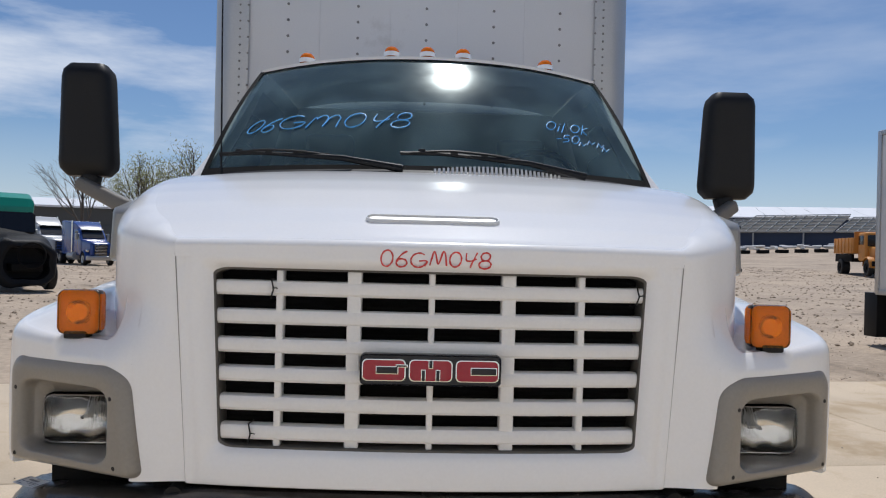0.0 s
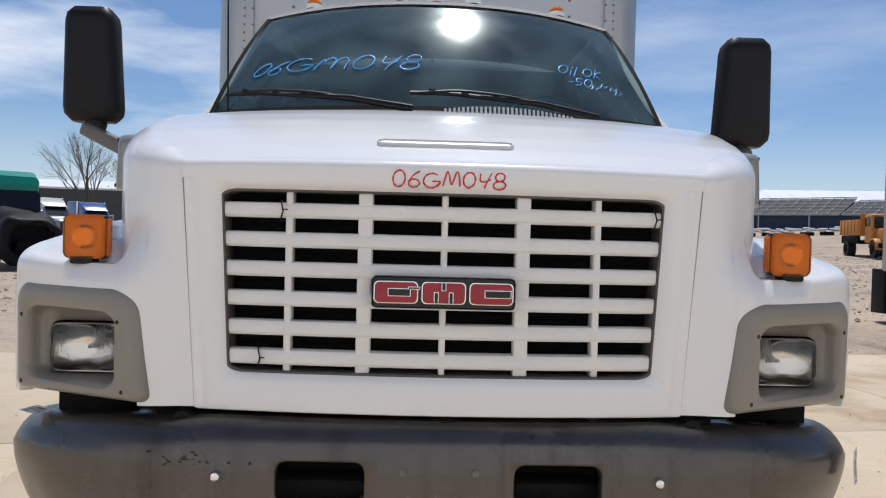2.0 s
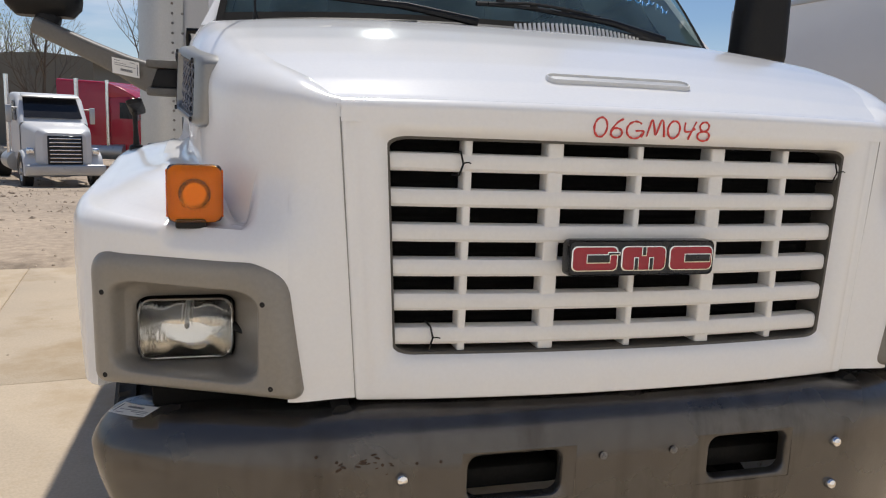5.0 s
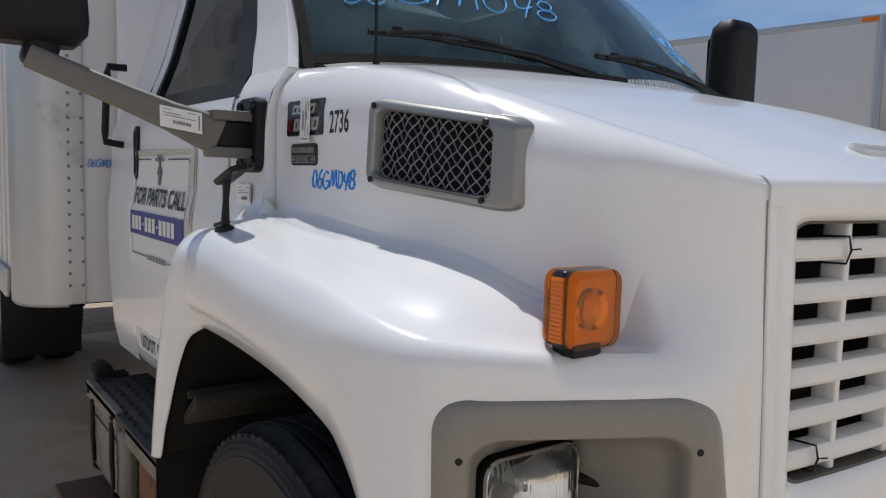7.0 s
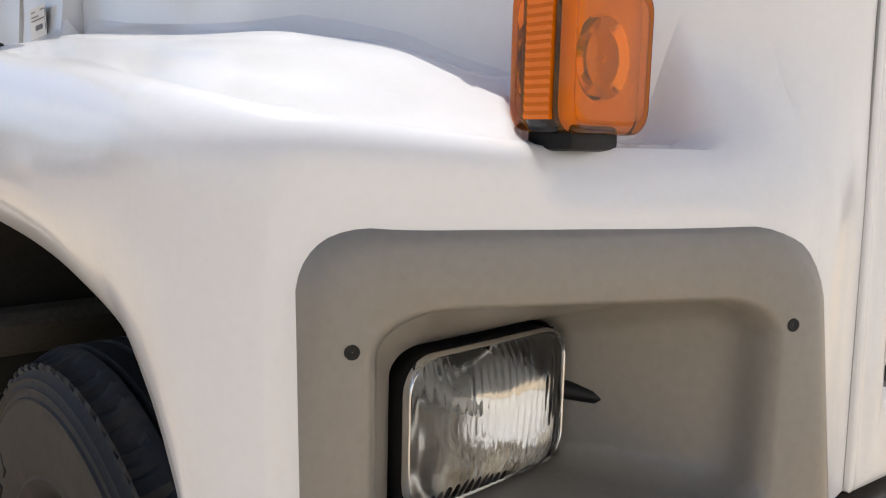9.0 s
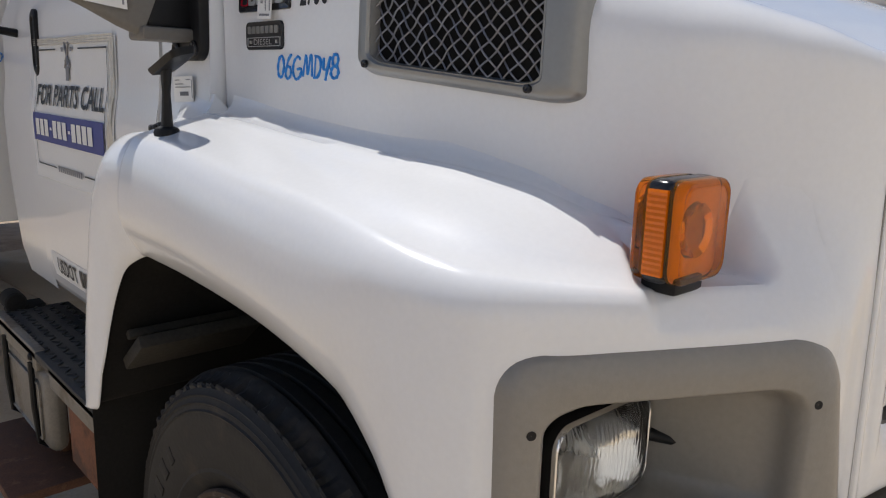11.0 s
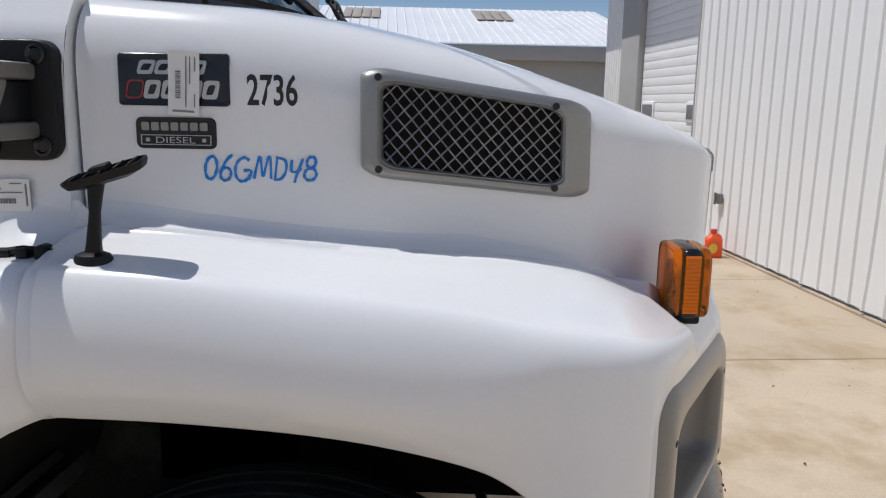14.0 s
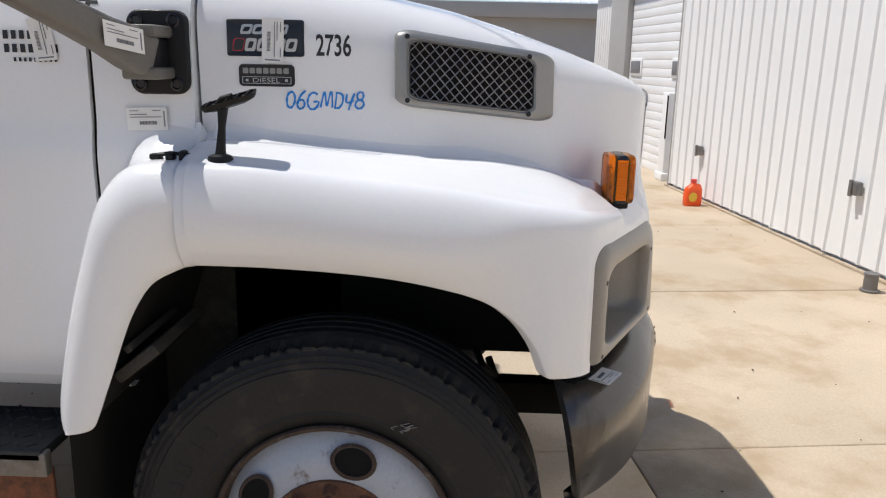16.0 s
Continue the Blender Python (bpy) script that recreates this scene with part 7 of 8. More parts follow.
g.box(yd(10.3, -3.1, 4.75), (5.6, 1.15, 0.12), 0.01, YROT)
part("roof_overhang", g, "greywall", hall)
guard = thing("track_guard", "white steel guard over the door track with a dark slot", "door guard", yd(8.16, -3.28, 0))
g = Geo()
g.box((0, 0, 0.64), (0.24, 0.14, 1.28), 0.02, YROT, seg=3)
part("housing", g, "doorwhite", guard)
g = Geo()
g.box(YROT @ Vector((-0.10, 0.072, 0.93)), (0.035, 0.012, 0.62), 0.005, YROT)
part("slot", g, "dark", guard)
g = Geo()
g.box((0, 0, 0.06), (0.30, 0.20, 0.12), 0.02, YROT)
part("foot", g, "sheet", guard)
# the low building across the yard
low = tagged(new("building"), "low grey building with a white metal roof", "building")
g = Geo()
g.box(yd(20.2, 6.0, 1.5), (0.3, 26, 3.0), 0, YROT)
part("wall", g, "greywall", low)
g = Geo()
g.box(yd(19.9, 6.0, 3.12), (0.5, 26.4, 0.42), 0.02, YROT)
part("fascia", g, "greywall", low)
for i in range(88):
    v = -6.9 + 0.3 * i
    g = Geo()
    g.add([yd(19.7, v, 3.36), yd(19.7, v + 0.285, 3.36), yd(27, v + 0.285, 5.15), yd(27, v, 5.15)], [(0, 3, 2, 1)])
    g.add([yd(19.7, v + 0.285, 3.36), yd(19.7, v + 0.3, 3.40), yd(27, v + 0.3, 5.19), yd(27, v + 0.285, 5.15)], [(0, 3, 2, 1)])
    g.add([yd(19.7, v + 0.3, 3.40), yd(19.7, v + 0.3, 3.36), yd(27, v + 0.3, 5.15), yd(27, v + 0.3, 5.19)], [(0, 3, 2, 1)])
    part("roof_sheet", g, "roofwhite", low, flat=True)
for v in (-3.2, 1.3, 5.8, 10.3):
    sl = math.atan2(1.79, 7.3)
    for q in range(4):
        g = Geo()
        g.box(yd(25.0, v + 0.32 * q, 3.36 + 5.3 * 1.79 / 7.3 + 0.05), (2.2, 0.29, 0.03), 0.01, YROT @ Matrix.Rotation(-sl, 3, "Y"))
        part("skylight", g, "skylight", low)
for v in (1.5, 9.0):
    g = Geo()
    g.box(yd(20.02, v, 1.9), (0.04, 1.6, 0.9), 0.02, YROT)
    part("window", g, "blackgloss", low)

# jug and the can by the wall
g = Geo()
jc = yd(6.12, -2.88, 0)
rings = []
for z, w, d in ((0.0, 0.19, 0.105), (0.012, 0.205, 0.12), (0.10, 0.21, 0.125), (0.18, 0.20, 0.12), (0.215, 0.17, 0.10), (0.24, 0.10, 0.08), (0.255, 0.062, 0.062), (0.28, 0.058, 0.058)):
    rings.append([jc + YROT @ Vector((y, x, z)) for x, y in rrect(w, d, min(w, d) * 0.38, 5)])
g.grid(rings, 0, loop=True)
g.grid([rings[0], [jc] * len(rings[0])], 0, loop=True, flip=True)
g.tube([jc + YROT @ Vector(p) for p in ((0, -0.03, 0.25), (0, -0.075, 0.235), (0, -0.095, 0.19), (0, -0.09, 0.13))], 0.016, 8)
jug = part("detergent_jug", g, "jug", None, "orange plastic detergent jug standing by the wall")
tagged(jug, "orange plastic detergent jug standing by the wall", "jug")
g = Geo()
g.lathe([(0.034, 0), (0.034, 0.035), (0.03, 0.04), (0, 0.04)], Matrix.Translation(jc + Vector((0, 0, 0.272))), 14)
part("cap", g, "redmark", jug)
g = Geo()
lab = [jc + YROT @ Vector((-0.066, 0.02 + 0.05 * math.cos(a), 0.11 + 0.055 * math.sin(a))) for a in np.linspace(0, 2 * math.pi, 20, endpoint=False)]
g.grid([lab, [jc + YROT @ Vector((-0.067, 0.02, 0.11))] * 20], 0, loop=True)
part("label_patch", g, "juglabel", jug, "round yellow label")
jug.matrix_world = Matrix.Translation(jc) @ Matrix.Scale(1.05, 4) @ Matrix.Translation(-jc)
g = Geo()
pc = yd(2.61, -2.86, 0)
g.lathe([(0.07, 0), (0.07, 0.015), (0.052, 0.02), (0.05, 0.13), (0.057, 0.135), (0.055, 0.145), (0, 0.142)], Matrix.Translation(pc), 18)
tagged(part("post_base", g, "steel"), "grey steel post base at the shed wall", "post base")


# ---- other vehicles ----
def bwheel(parent, x, y, r=0.5, w=0.26, z=None, rim="alu"):
    g = Geo()
    m = Matrix.Translation((x, y, z if z is not None else r)) @ Matrix.Rotation(radians(90), 4, "Y")
    g.lathe([(r * 0.6, -w / 2 + 0.03), (r * 0.62, -w / 2), (r * 0.9, -w / 2), (r, -w / 2 + 0.04), (r, w / 2 - 0.04), (r * 0.9, w / 2), (r * 0.62, w / 2), (r * 0.6, w / 2 - 0.03)], m, 28)
    t = part("tyre", g, "rubber", parent)
    for s in (-1, 1):
        g = Geo()
        mm = m @ Matrix.Translation((0, 0, s * (w / 2 - 0.01)))
        g.lathe([(r * 0.6, 0), (r * 0.5, -s * 0.03), (r * 0.22, -s * 0.02), (r * 0.2, s * 0.04), (0, s * 0.05)], mm, 20)
        part("rim", g, rim, t)


def semi(name_label, at, heading, paint, sleeper=True, fairing=True, size=1.0):
    """A conventional tractor in its own frame: front to -y, then placed."""
    e = thing("semi_truck", name_label, "truck")
    g = Geo()
    # hood and cab as lofted rings along y
    sec = [(-3.0, 0.62, 0.75, 1.75), (-2.85, 0.80, 0.70, 1.86), (-2.2, 0.92, 0.72, 1.98), (-1.45, 1.0, 0.8, 2.06)]
    rings = [[(x, y, (z0 + z1) / 2 + b) for x, b in rrect(2 * hw, z1 - z0, 0.18, 4)] for y, hw, z0, z1 in sec]
    g.grid(rings, 0, loop=True, flip=True)
    g.grid([rings[0], [(0, -3.02, 1.25)] * len(rings[0])], 0, loop=True)
    part("hood", g, paint, e)
    g = Geo()
    top = 3.0
    sec = [(-1.5, 1.02, 0.75, 2.05), (-1.42, 1.03, 0.75, 2.12), (-0.75, 1.0, 0.75, 2.9), (-0.4, 1.0, 0.75, top), (0.35, 1.02, 0.75, top + 0.02)]
    rings = [[(x, y, (z0 + z1) / 2 + b) for x, b in rrect(2 * hw, z1 - z0, 0.14, 4)] for y, hw, z0, z1 in sec]
    g.grid(rings, 0, loop=True, flip=True)
    g.grid([rings[-1], [(0, 0.36, 1.6)] * len(rings[-1])], 0, loop=True, flip=True)
    part("cab", g, paint, e)
    g = Geo()
    g.add([(-0.86, -1.40, 2.16), (0.86, -1.40, 2.16), (0.80, -0.80, 2.82), (-0.80, -0.80, 2.82)], [(0, 1, 2, 3)])
    g.v = [(x, y - 0.03, z + 0.03) for x, y, z in g.v]
    part("windscreen", g, "blackgloss", e, flat=True)
    g = Geo()
    g.box((0, -0.93, 2.90), (1.72, 0.24, 0.05), 0.02, Matrix.Rotation(radians(18), 3, "X"))
    part("sun_visor", g, "alu", e)
    if sleeper and fairing:
        g = Geo()
        sec = [(-0.72, 0.84, 2.88, 2.96), (-0.45, 0.94, 2.88, 3.14), (0.0, 1.0, 2.9, 3.36), (0.6, 1.08, 2.9, 3.54)]
        rings = [[(x, y, (z0 + z1) / 2 + b) for x, b in rrect(2 * hw, z1 - z0, 0.04, 4)] for y, hw, z0, z1 in spline(sec, 10)]
        g.grid(rings, 0, loop=True, flip=True)
        g.grid([rings[0], [(0, -0.73, 2.92)] * len(rings[0])], 0, loop=True)
        part("roof_fairing", g, paint, e)
    for s in (-1, 1):
        g = Geo()
        rows = []
        for k in range(13):
            a = radians(lerp(-12, 190, k / 12))
            rows.append([(s * x, -2.25 - r * math.cos(a), 0.55 + r * math.sin(a)) for x, r in ((0.72, 0.66), (1.02, 0.67), (1.13, 0.64), (1.16, 0.58))])
        g.grid(rows, 0, flip=s > 0)
        part("front_fender", g, paint, e)
        g = Geo()
        g.add([(s * 1.035, -1.1, 2.08), (s * 1.035, -0.1, 2.08), (s * 1.03, -0.1, 2.72), (s * 1.03, -0.62, 2.72)], [(0, 1, 2, 3)])
        part("side_window", g, "blackgloss", e, flat=True)
        g = Geo()
        g.box((s * 1.25, -1.05, 2.3), (0.16, 0.12, 0.55), 0.03)
        g.tube([(s * 1.0, -1.05, 2.5), (s * 1.25, -1.05, 2.5)], 0.02, 6)
        part("side_mirror", g, "alu", e)
        g = Geo()
        g.box((s * 0.93, -2.72, 1.18), (0.24, 0.22, 0.22), 0.06, seg=3)
        part("headlamp", g, "chrome", e)
        g = Geo()
        g.tube([(s * 0.95, -0.3, 0.72), (s * 0.95, 1.2, 0.72)], 0.32, 16)
        part("fuel_tank", g, "alu", e)
        g = Geo()
        g.tube([(s * 1.08, 0.42, 0.9), (s * 1.08, 0.42, 3.6)], 0.075, 12)
        part("exhaust_stack", g, "chrome", e)
    if sleeper:
        g = Geo()
        h1 = 3.55 if fairing else 3.05
        sec = [(0.36, 1.1, 0.8, h1 - 0.25), (0.6, 1.14, 0.8, h1), (2.75, 1.14, 0.8, h1 + 0.08)]
        rings = [[(x, y, (z0 + z1) / 2 + b) for x, b in rrect(2 * hw, z1 - z0, 0.12, 4)] for y, hw, z0, z1 in sec]
        g.grid(rings, 0, loop=True, flip=True)
        g.grid([rings[-1], [(0, 2.76, 2)] * len(rings[-1])], 0, loop=True, flip=True)
        g.grid([rings[0], [(0, 0.36, 2)] * len(rings[0])], 0, loop=True)
        part("sleeper", g, paint, e)
    g = Geo()
    g.box((0, -3.03, 1.22), (1.0, 0.06, 0.9), 0.04, seg=3, mi=0)
    for k in range(7):
        g.box((0, -3.07, 0.86 + 0.12 * k), (0.9, 0.02, 0.035), 0.008, mi=1)
    part("grille", g, ["blackgloss", "chrome"], e)
    g = Geo()
    g.box((0, -3.12, 0.6), (2.3, 0.2, 0.36), 0.06, seg=3)
    part("front_bumper", g, "alu", e)
    g = Geo()
    g.box((0, 2.0, 0.85), (0.9, 6.4, 0.22), 0.02)
    part("chassis", g, "dark", e)
    for y in (-2.25, 3.0, 4.3):
        for s in (-1, 1):
            bwheel(e, s * 1.0, y, 0.51, 0.30 if y < 0 else 0.5)
    e.matrix_world = Matrix.Translation((at[0], at[1], land(at[0], at[1]) if len(at) < 3 else at[2])) @ Matrix.Rotation(radians(heading), 4, "Z") @ Matrix.Diagonal((size, size, size, 1))
    return e


semi("red highway tractor with sleeper parked on gravel", (-4.5, 28.5), 62, "truckred", size=0.87)
semi("white highway tractor with chrome grille parked on gravel", (-5.9, 21.6), 22, "box", sleeper=False, size=0.8)
semi("dark blue highway tractor parked on the dirt yard", (-23.3, 52.4), 42, "truckblue", size=0.86)
semi("pale grey highway tractor with sleeper parked far off", (-28.1, 56.2), 48, "palegrey", size=0.97)


# second box truck beside ours
def neighbour():
    e = thing("delivery_truck", "white refrigerated delivery truck parked alongside", "truck")
    g = Geo()
    g.box((1.25, 7.2, 2.53), (2.5, 7.55, 3.06), 0.02)
    bxo = part("cargo_box", g, "box", e)
    for z in (1.02, 4.03):
        g = Geo()
        g.box((-0.005, 7.2, z), (0.03, 7.57, 0.10), 0.01)
        part("edge_rail", g, "alu", bxo)
    for y in (3.45, 10.95):
        g = Geo()
        g.box((0.0, y, 2.53), (0.06, 0.10, 3.08), 0.015)
        part("corner_post", g, "alu", bxo)
    for x in (0.25, 1.25, 2.25):
        g = Geo()
        g.box((x, 3.41, 3.98), (0.14, 0.03, 0.05), 0.01)
        part("marker_lamp", g, "amber", bxo)
    g = Geo()
    g.box((-0.02, 3.62, 4.02), (0.02, 0.22, 0.06), 0.006)
    part("marker_lamp", g, "amber", bxo)
    g = Geo()
    sec = [(2.08, 1.5, 2.82, 3.7), (2.18, 1.7, 2.76, 3.9), (2.6, 1.8, 2.74, 4.0), (3.42, 1.8, 2.74, 4.0)]
    rings = [[(1.25 + x, y, (z0 + z1) / 2 + b) for x, b in rrect(w, z1 - z0, 0.14, 5)] for y, w, z0, z1 in sec]
    g.grid(rings, 0, loop=True, flip=True)
    g.grid([rings[0], [(1.25, 2.06, 3.25)] * len(rings[0])], 0, loop=True)
    ru = part("refrigeration_unit", g, "whiteflat", e)
    g = Geo()
    g.box((0.349, 2.5, 2.88), (0.012, 0.14, 0.07), 0.02, Matrix.Rotation(radians(20), 3, "X"))
    part("vent_slot", g, "black", ru)
    g = Geo()
    g.box((0.349, 2.95, 3.3), (0.012, 0.34, 0.05), 0.004)
    part("vent_slot", g, "black", ru)
    g = Geo()
    sec = [(0.30, 1.7, 0.9, 1.9), (0.46, 1.95, 0.8, 1.98), (0.76, 2.0, 0.75, 2.60), (1.0, 2.0, 0.75, 2.72), (2.9, 2.02, 0.75, 2.74)]
    rings = [[(1.25 + x, y, (z0 + z1) / 2 + b) for x, b in rrect(w, z1 - z0, 0.12, 5)] for y, w, z0, z1 in sec]
    g.grid(rings, 0, loop=True, flip=True)
    g.grid([rings[0], [(1.25, 0.28, 1.4)] * len(rings[0])], 0, loop=True)
    g.grid([rings[-1], [(1.25, 2.91, 1.7)] * len(rings[-1])], 0, loop=True, flip=True)
    cab = part("cab", g, "box", e)
    for y0, y1, rake in ((0.84, 1.14, 0.1), (1.26, 1.98, 0.03), (2.2, 2.52, 0.03)):
        g = Geo()
        lo = [(y0, 1.95), (y1, 1.95), (y1, 2.52), (y0 + rake, 2.52)]
        mid = (sum(p[0] for p in lo) / 4, sum(p[1] for p in lo) / 4)
        ring = [(lerp(mid[0], y, 1.0), lerp(mid[1], z, 1.0)) for y, z in lo]
        g.grid([[(0.243, y, z) for y, z in ring], [(0.238, lerp(mid[0], y, 0.97), lerp(mid[1], z, 0.97)) for y, z in ring], [(0.238, *mid)] * 4], 0, loop=True)
        part("side_window", g, "blackgloss", cab, flat=True)
    g = Geo()
    g.add([(0.4, 0.44, 2.0), (2.1, 0.44, 2.0), (2.05, 0.73, 2.56), (0.45, 0.73, 2.56)], [(0, 1, 2, 3)])
    part("windscreen", g, "blackgloss", cab, flat=True)
    g = Geo()
    g.tube([(0.22, 1.02, 2.66), (0.08, 0.96, 2.6), (0.08, 0.96, 1.9)], 0.018, 6)
    g.box((0.06, 0.94, 2.15), (0.1, 0.07, 0.42), 0.03)
    part("side_mirror", g, "black", cab)
    g = Geo()
    g.tube([(0.6, 0.98, 2.66), (0.6, 0.98, 2.82)], 0.03, 8)
    part("roof_lamp", g, "black", cab)
    g = Geo()
    g.box((1.25, 6.5, 0.82), (0.9, 9.6, 0.3), 0.02)
    part("chassis", g, "dark", e)
    g = Geo()
    g.box((0.28, 11.16, 0.58), (0.5, 0.34, 0.84), 0.01)
    part("mud_flap", g, "black", e)
    for y in (1.55, 9.2):
        for x in (0.25, 2.25):
            bwheel(e, x, y, 0.48, 0.28)
    o = yd(10.08, 0.0)
    e.matrix_world = Matrix.Translation(o) @ Matrix.Rotation(YA, 4, "Z")


neighbour()


def dump_truck(at, heading):
    e = thing("dump_truck", "faded orange dump truck parked on the dirt yard", "truck")
    g = Geo()
    g.box((0, -1.9, 1.35), (1.5, 1.3, 0.8), 0.12, seg=3)
    part("hood", g, "truckorange", e)
    g = Geo()
    g.box((0, -0.7, 1.75), (1.9, 1.25, 1.75), 0.14, seg=3)
    cb = part("cab", g, "truckorange", e)
    for c, s in (((0, -1.335, 2.12), (1.66, 0.02, 0.68)), ((-0.957, -0.65, 2.15), (0.02, 0.8, 0.55)), ((0.957, -0.65, 2.15), (0.02, 0.8, 0.55))):
        g = Geo()
        g.box(c, s, 0.005)
        part("window", g, "blackgloss", cb)
    g = Geo()
    for s in (-1, 1):
        g.box((s * 1.1, 1.9, 1.85), (0.08, 3.6, 0.95), 0.02)
        for k in range(6):
            g.box((s * 1.15, 0.35 + 0.62 * k, 1.85), (0.05, 0.08, 0.95), 0.01)
    g.box((0, 0.12, 2.05), (2.2, 0.08, 1.3), 0.02)
    g.box((0, 3.7, 1.8), (2.2, 0.08, 0.9), 0.02)
    g.box((0, 1.9, 1.4), (2.2, 3.6, 0.08), 0.01)
    part("dump_bed", g, "truckorange", e)
    for s in (-1, 1):
        g = Geo()
        g.box((s * 0.98, 2.1, 1.08), (0.16, 3.0, 0.5), 0.03)
        part("side_tank", g, "dark", e)
        g = Geo()
        rows = []
        for k in range(11):
            a = radians(lerp(-5, 175, k / 10))
            rows.append([(s * x, -1.8 - r * math.cos(a), 0.55 + r * math.sin(a)) for x, r in ((0.6, 0.62), (0.95, 0.63), (1.06, 0.6), (1.08, 0.54))])
        g.grid(rows, 0, flip=s > 0)
        part("front_fender", g, "truckorange", e)
    g = Geo()
    g.box((0, 1.0, 0.95), (0.9, 5.6, 0.25), 0.02)
    g.box((0, -2.6, 0.75), (2.0, 0.15, 0.3), 0.03)
    part("chassis", g, "dark", e)
    for y in (-1.8, 2.4):
        for s in (-1, 1):
            bwheel(e, s * 0.92, y, 0.50, 0.26 if y < 0 else 0.5, rim="dark")
    e.matrix_world = Matrix.Translation((at[0], at[1], land(*at))) @ Matrix.Rotation(radians(heading), 4, "Z")


dump_truck((28.0, 43.1), -12.4)


def wreck():
    e = thing("wrecked_truck", "burnt-out truck with a green roof and bare black engine", "truck")
    g = Geo()
    sec = [(-0.42, 1.6, 2.7, 2.9), (-0.3, 1.75, 2.68, 3.2), (0.2, 1.85, 2.2, 3.4), (1.6, 1.9, 1.9, 3.45)]
    rings = [[(x, y, (z0 + z1) / 2 + b) for x, b in rrect(w, z1 - z0, 0.2, 5)] for y, w, z0, z1 in sec]
    g.grid(rings, 0, loop=True, flip=True)
    g.grid([rings[0], [(0, -0.43, 2.8)] * len(rings[0])], 0, loop=True)
    part("roof", g, "truckgreen", e)
    g = Geo()
    g.add([(-0.85, -0.62, 2.0), (0.85, -0.62, 2.0), (0.78, -0.40, 2.74), (-0.78, -0.40, 2.74)], [(0, 1, 2, 3)])
    part("windscreen", g, "blackgloss", e, flat=True)
    g = Geo()
    g.box((0, 0.62, 1.7), (1.86, 2.0, 2.0), 0.1)
    part("cab", g, "char", e)
    # crumpled black hood, sloping to the front
    g = Geo()
    sec = [(-2.95, 1.6, 0.22, 1.50), (-2.85, 1.84, 0.16, 1.68), (-2.3, 1.95, 0.3, 1.82), (-1.6, 1.9, 0.5, 1.96), (-0.9, 1.8, 0.8, 2.04), (-0.4, 1.8, 0.8, 2.08)]
    rings = []
    for y, w, z0, z1 in spline(sec, 22):
        rings.append([(x + 0.16 * noise.noise(Vector((x * 1.7, y * 2.1, b * 2))), y, (z0 + z1) / 2 + b + 0.17 * noise.noise(Vector((x * 2.3, y * 1.9, b + 5)))) for x, b in rrect(w, z1 - z0, 0.55, 6)])
    g.grid(rings, 0, loop=True, flip=True)
    g.grid([rings[0], [(p[0] * 0.86, -2.9, 1.15 + (p[2] - 1.15) * 0.84) for p in rings[0]], [(p[0] * 0.8, -2.35, 1.15 + (p[2] - 1.15) * 0.8) for p in rings[0]], [(0, -2.3, 1.15)] * len(rings[0])], 0, loop=True)
    part("crumpled_hood", g, "char", e)
    g = Geo()
    ring = [(0.1 + 0.42 * math.cos(a), -2.99, 1.2 + 0.42 * math.sin(a)) for a in np.linspace(0, 6.28, 28, endpoint=False)]
    g.tube(ring, 0.03, 6, closed=True)
    part("fan_ring", g, "dark", e)
    g = Geo()
    g.box((0, -0.4, 0.8), (0.95, 5.0, 0.25), 0.02)
    part("chassis", g, "dark", e)
    for y in (-1.9, 1.8):
        for s in (-1, 1):
            bwheel(e, s * 0.95, y, 0.5, 0.3)
    x, y = -14.75, 25.6
    e.matrix_world = Matrix.Translation((x, y, land(x, y))) @ Matrix.Rotation(radians(42), 4, "Z")


wreck()


# ---- far buildings ----
def long_building(label, a, b, h_wall, h_roof, depth, wall, roof, doors=0):
    """A long shed from a to b (plan points of its near side), the roof falling to both sides."""
    e = thing("warehouse", label, "building")
    ax, bx = Vector((a[0], a[1], 0)), Vector((b[0], b[1], 0))
    d = (bx - ax)
    L = d.length
    d.normalize()
    nrm = Vector((-d.y, d.x, 0))
    z0 = min(land(*a), land(*b)) - 0.5
    g = Geo()
    P = lambda s, t, z: ax + d * s + nrm * t + Vector((0, 0, z))
    g.add([P(0, 0, z0), P(L, 0, z0), P(L, 0, h_wall), P(0, 0, h_wall), P(0, depth, z0), P(L, depth, z0), P(L, depth, h_wall), P(0, depth, h_wall), P(0, depth / 2, h_roof), P(L, depth / 2, h_roof)],
          [(0, 1, 2, 3), (5, 4, 7, 6), (1, 5, 6, 9, 2), (4, 0, 3, 8, 7)])
    part("wall", g, wall, e, flat=True)
    n = max(4, int(L / 4))
    for k in range(n):
        s0, s1 = L * k / n, L * (k + 1) / n - 0.04
        g = Geo()
        g.add([P(s0, -0.4, h_wall), P(s1, -0.4, h_wall), P(s1, depth / 2, h_roof), P(s0, depth / 2, h_roof), P(s1, depth + 0.4, h_wall), P(s0, depth + 0.4, h_wall)], [(0, 1, 2, 3), (3, 2, 4, 5)])
        g.add([P(s0, -0.4, h_wall), P(s1, -0.4, h_wall), P(s1, -0.4, h_wall - 0.25), P(s0, -0.4, h_wall - 0.25)], [(0, 3, 2, 1)])
        part("roof_sheet", g, roof, e, flat=True)
    for k in range(doors):
        g = Geo()
        c = P(L * (k + 0.5) / doors, -0.06, 2.0)
        g.box(c, (3.2, 0.1, 3.6), 0.02, Matrix.Rotation(math.atan2(d.y, d.x), 3, "Z"))
        part("dock_door", g, "darkwall", e)
    return e


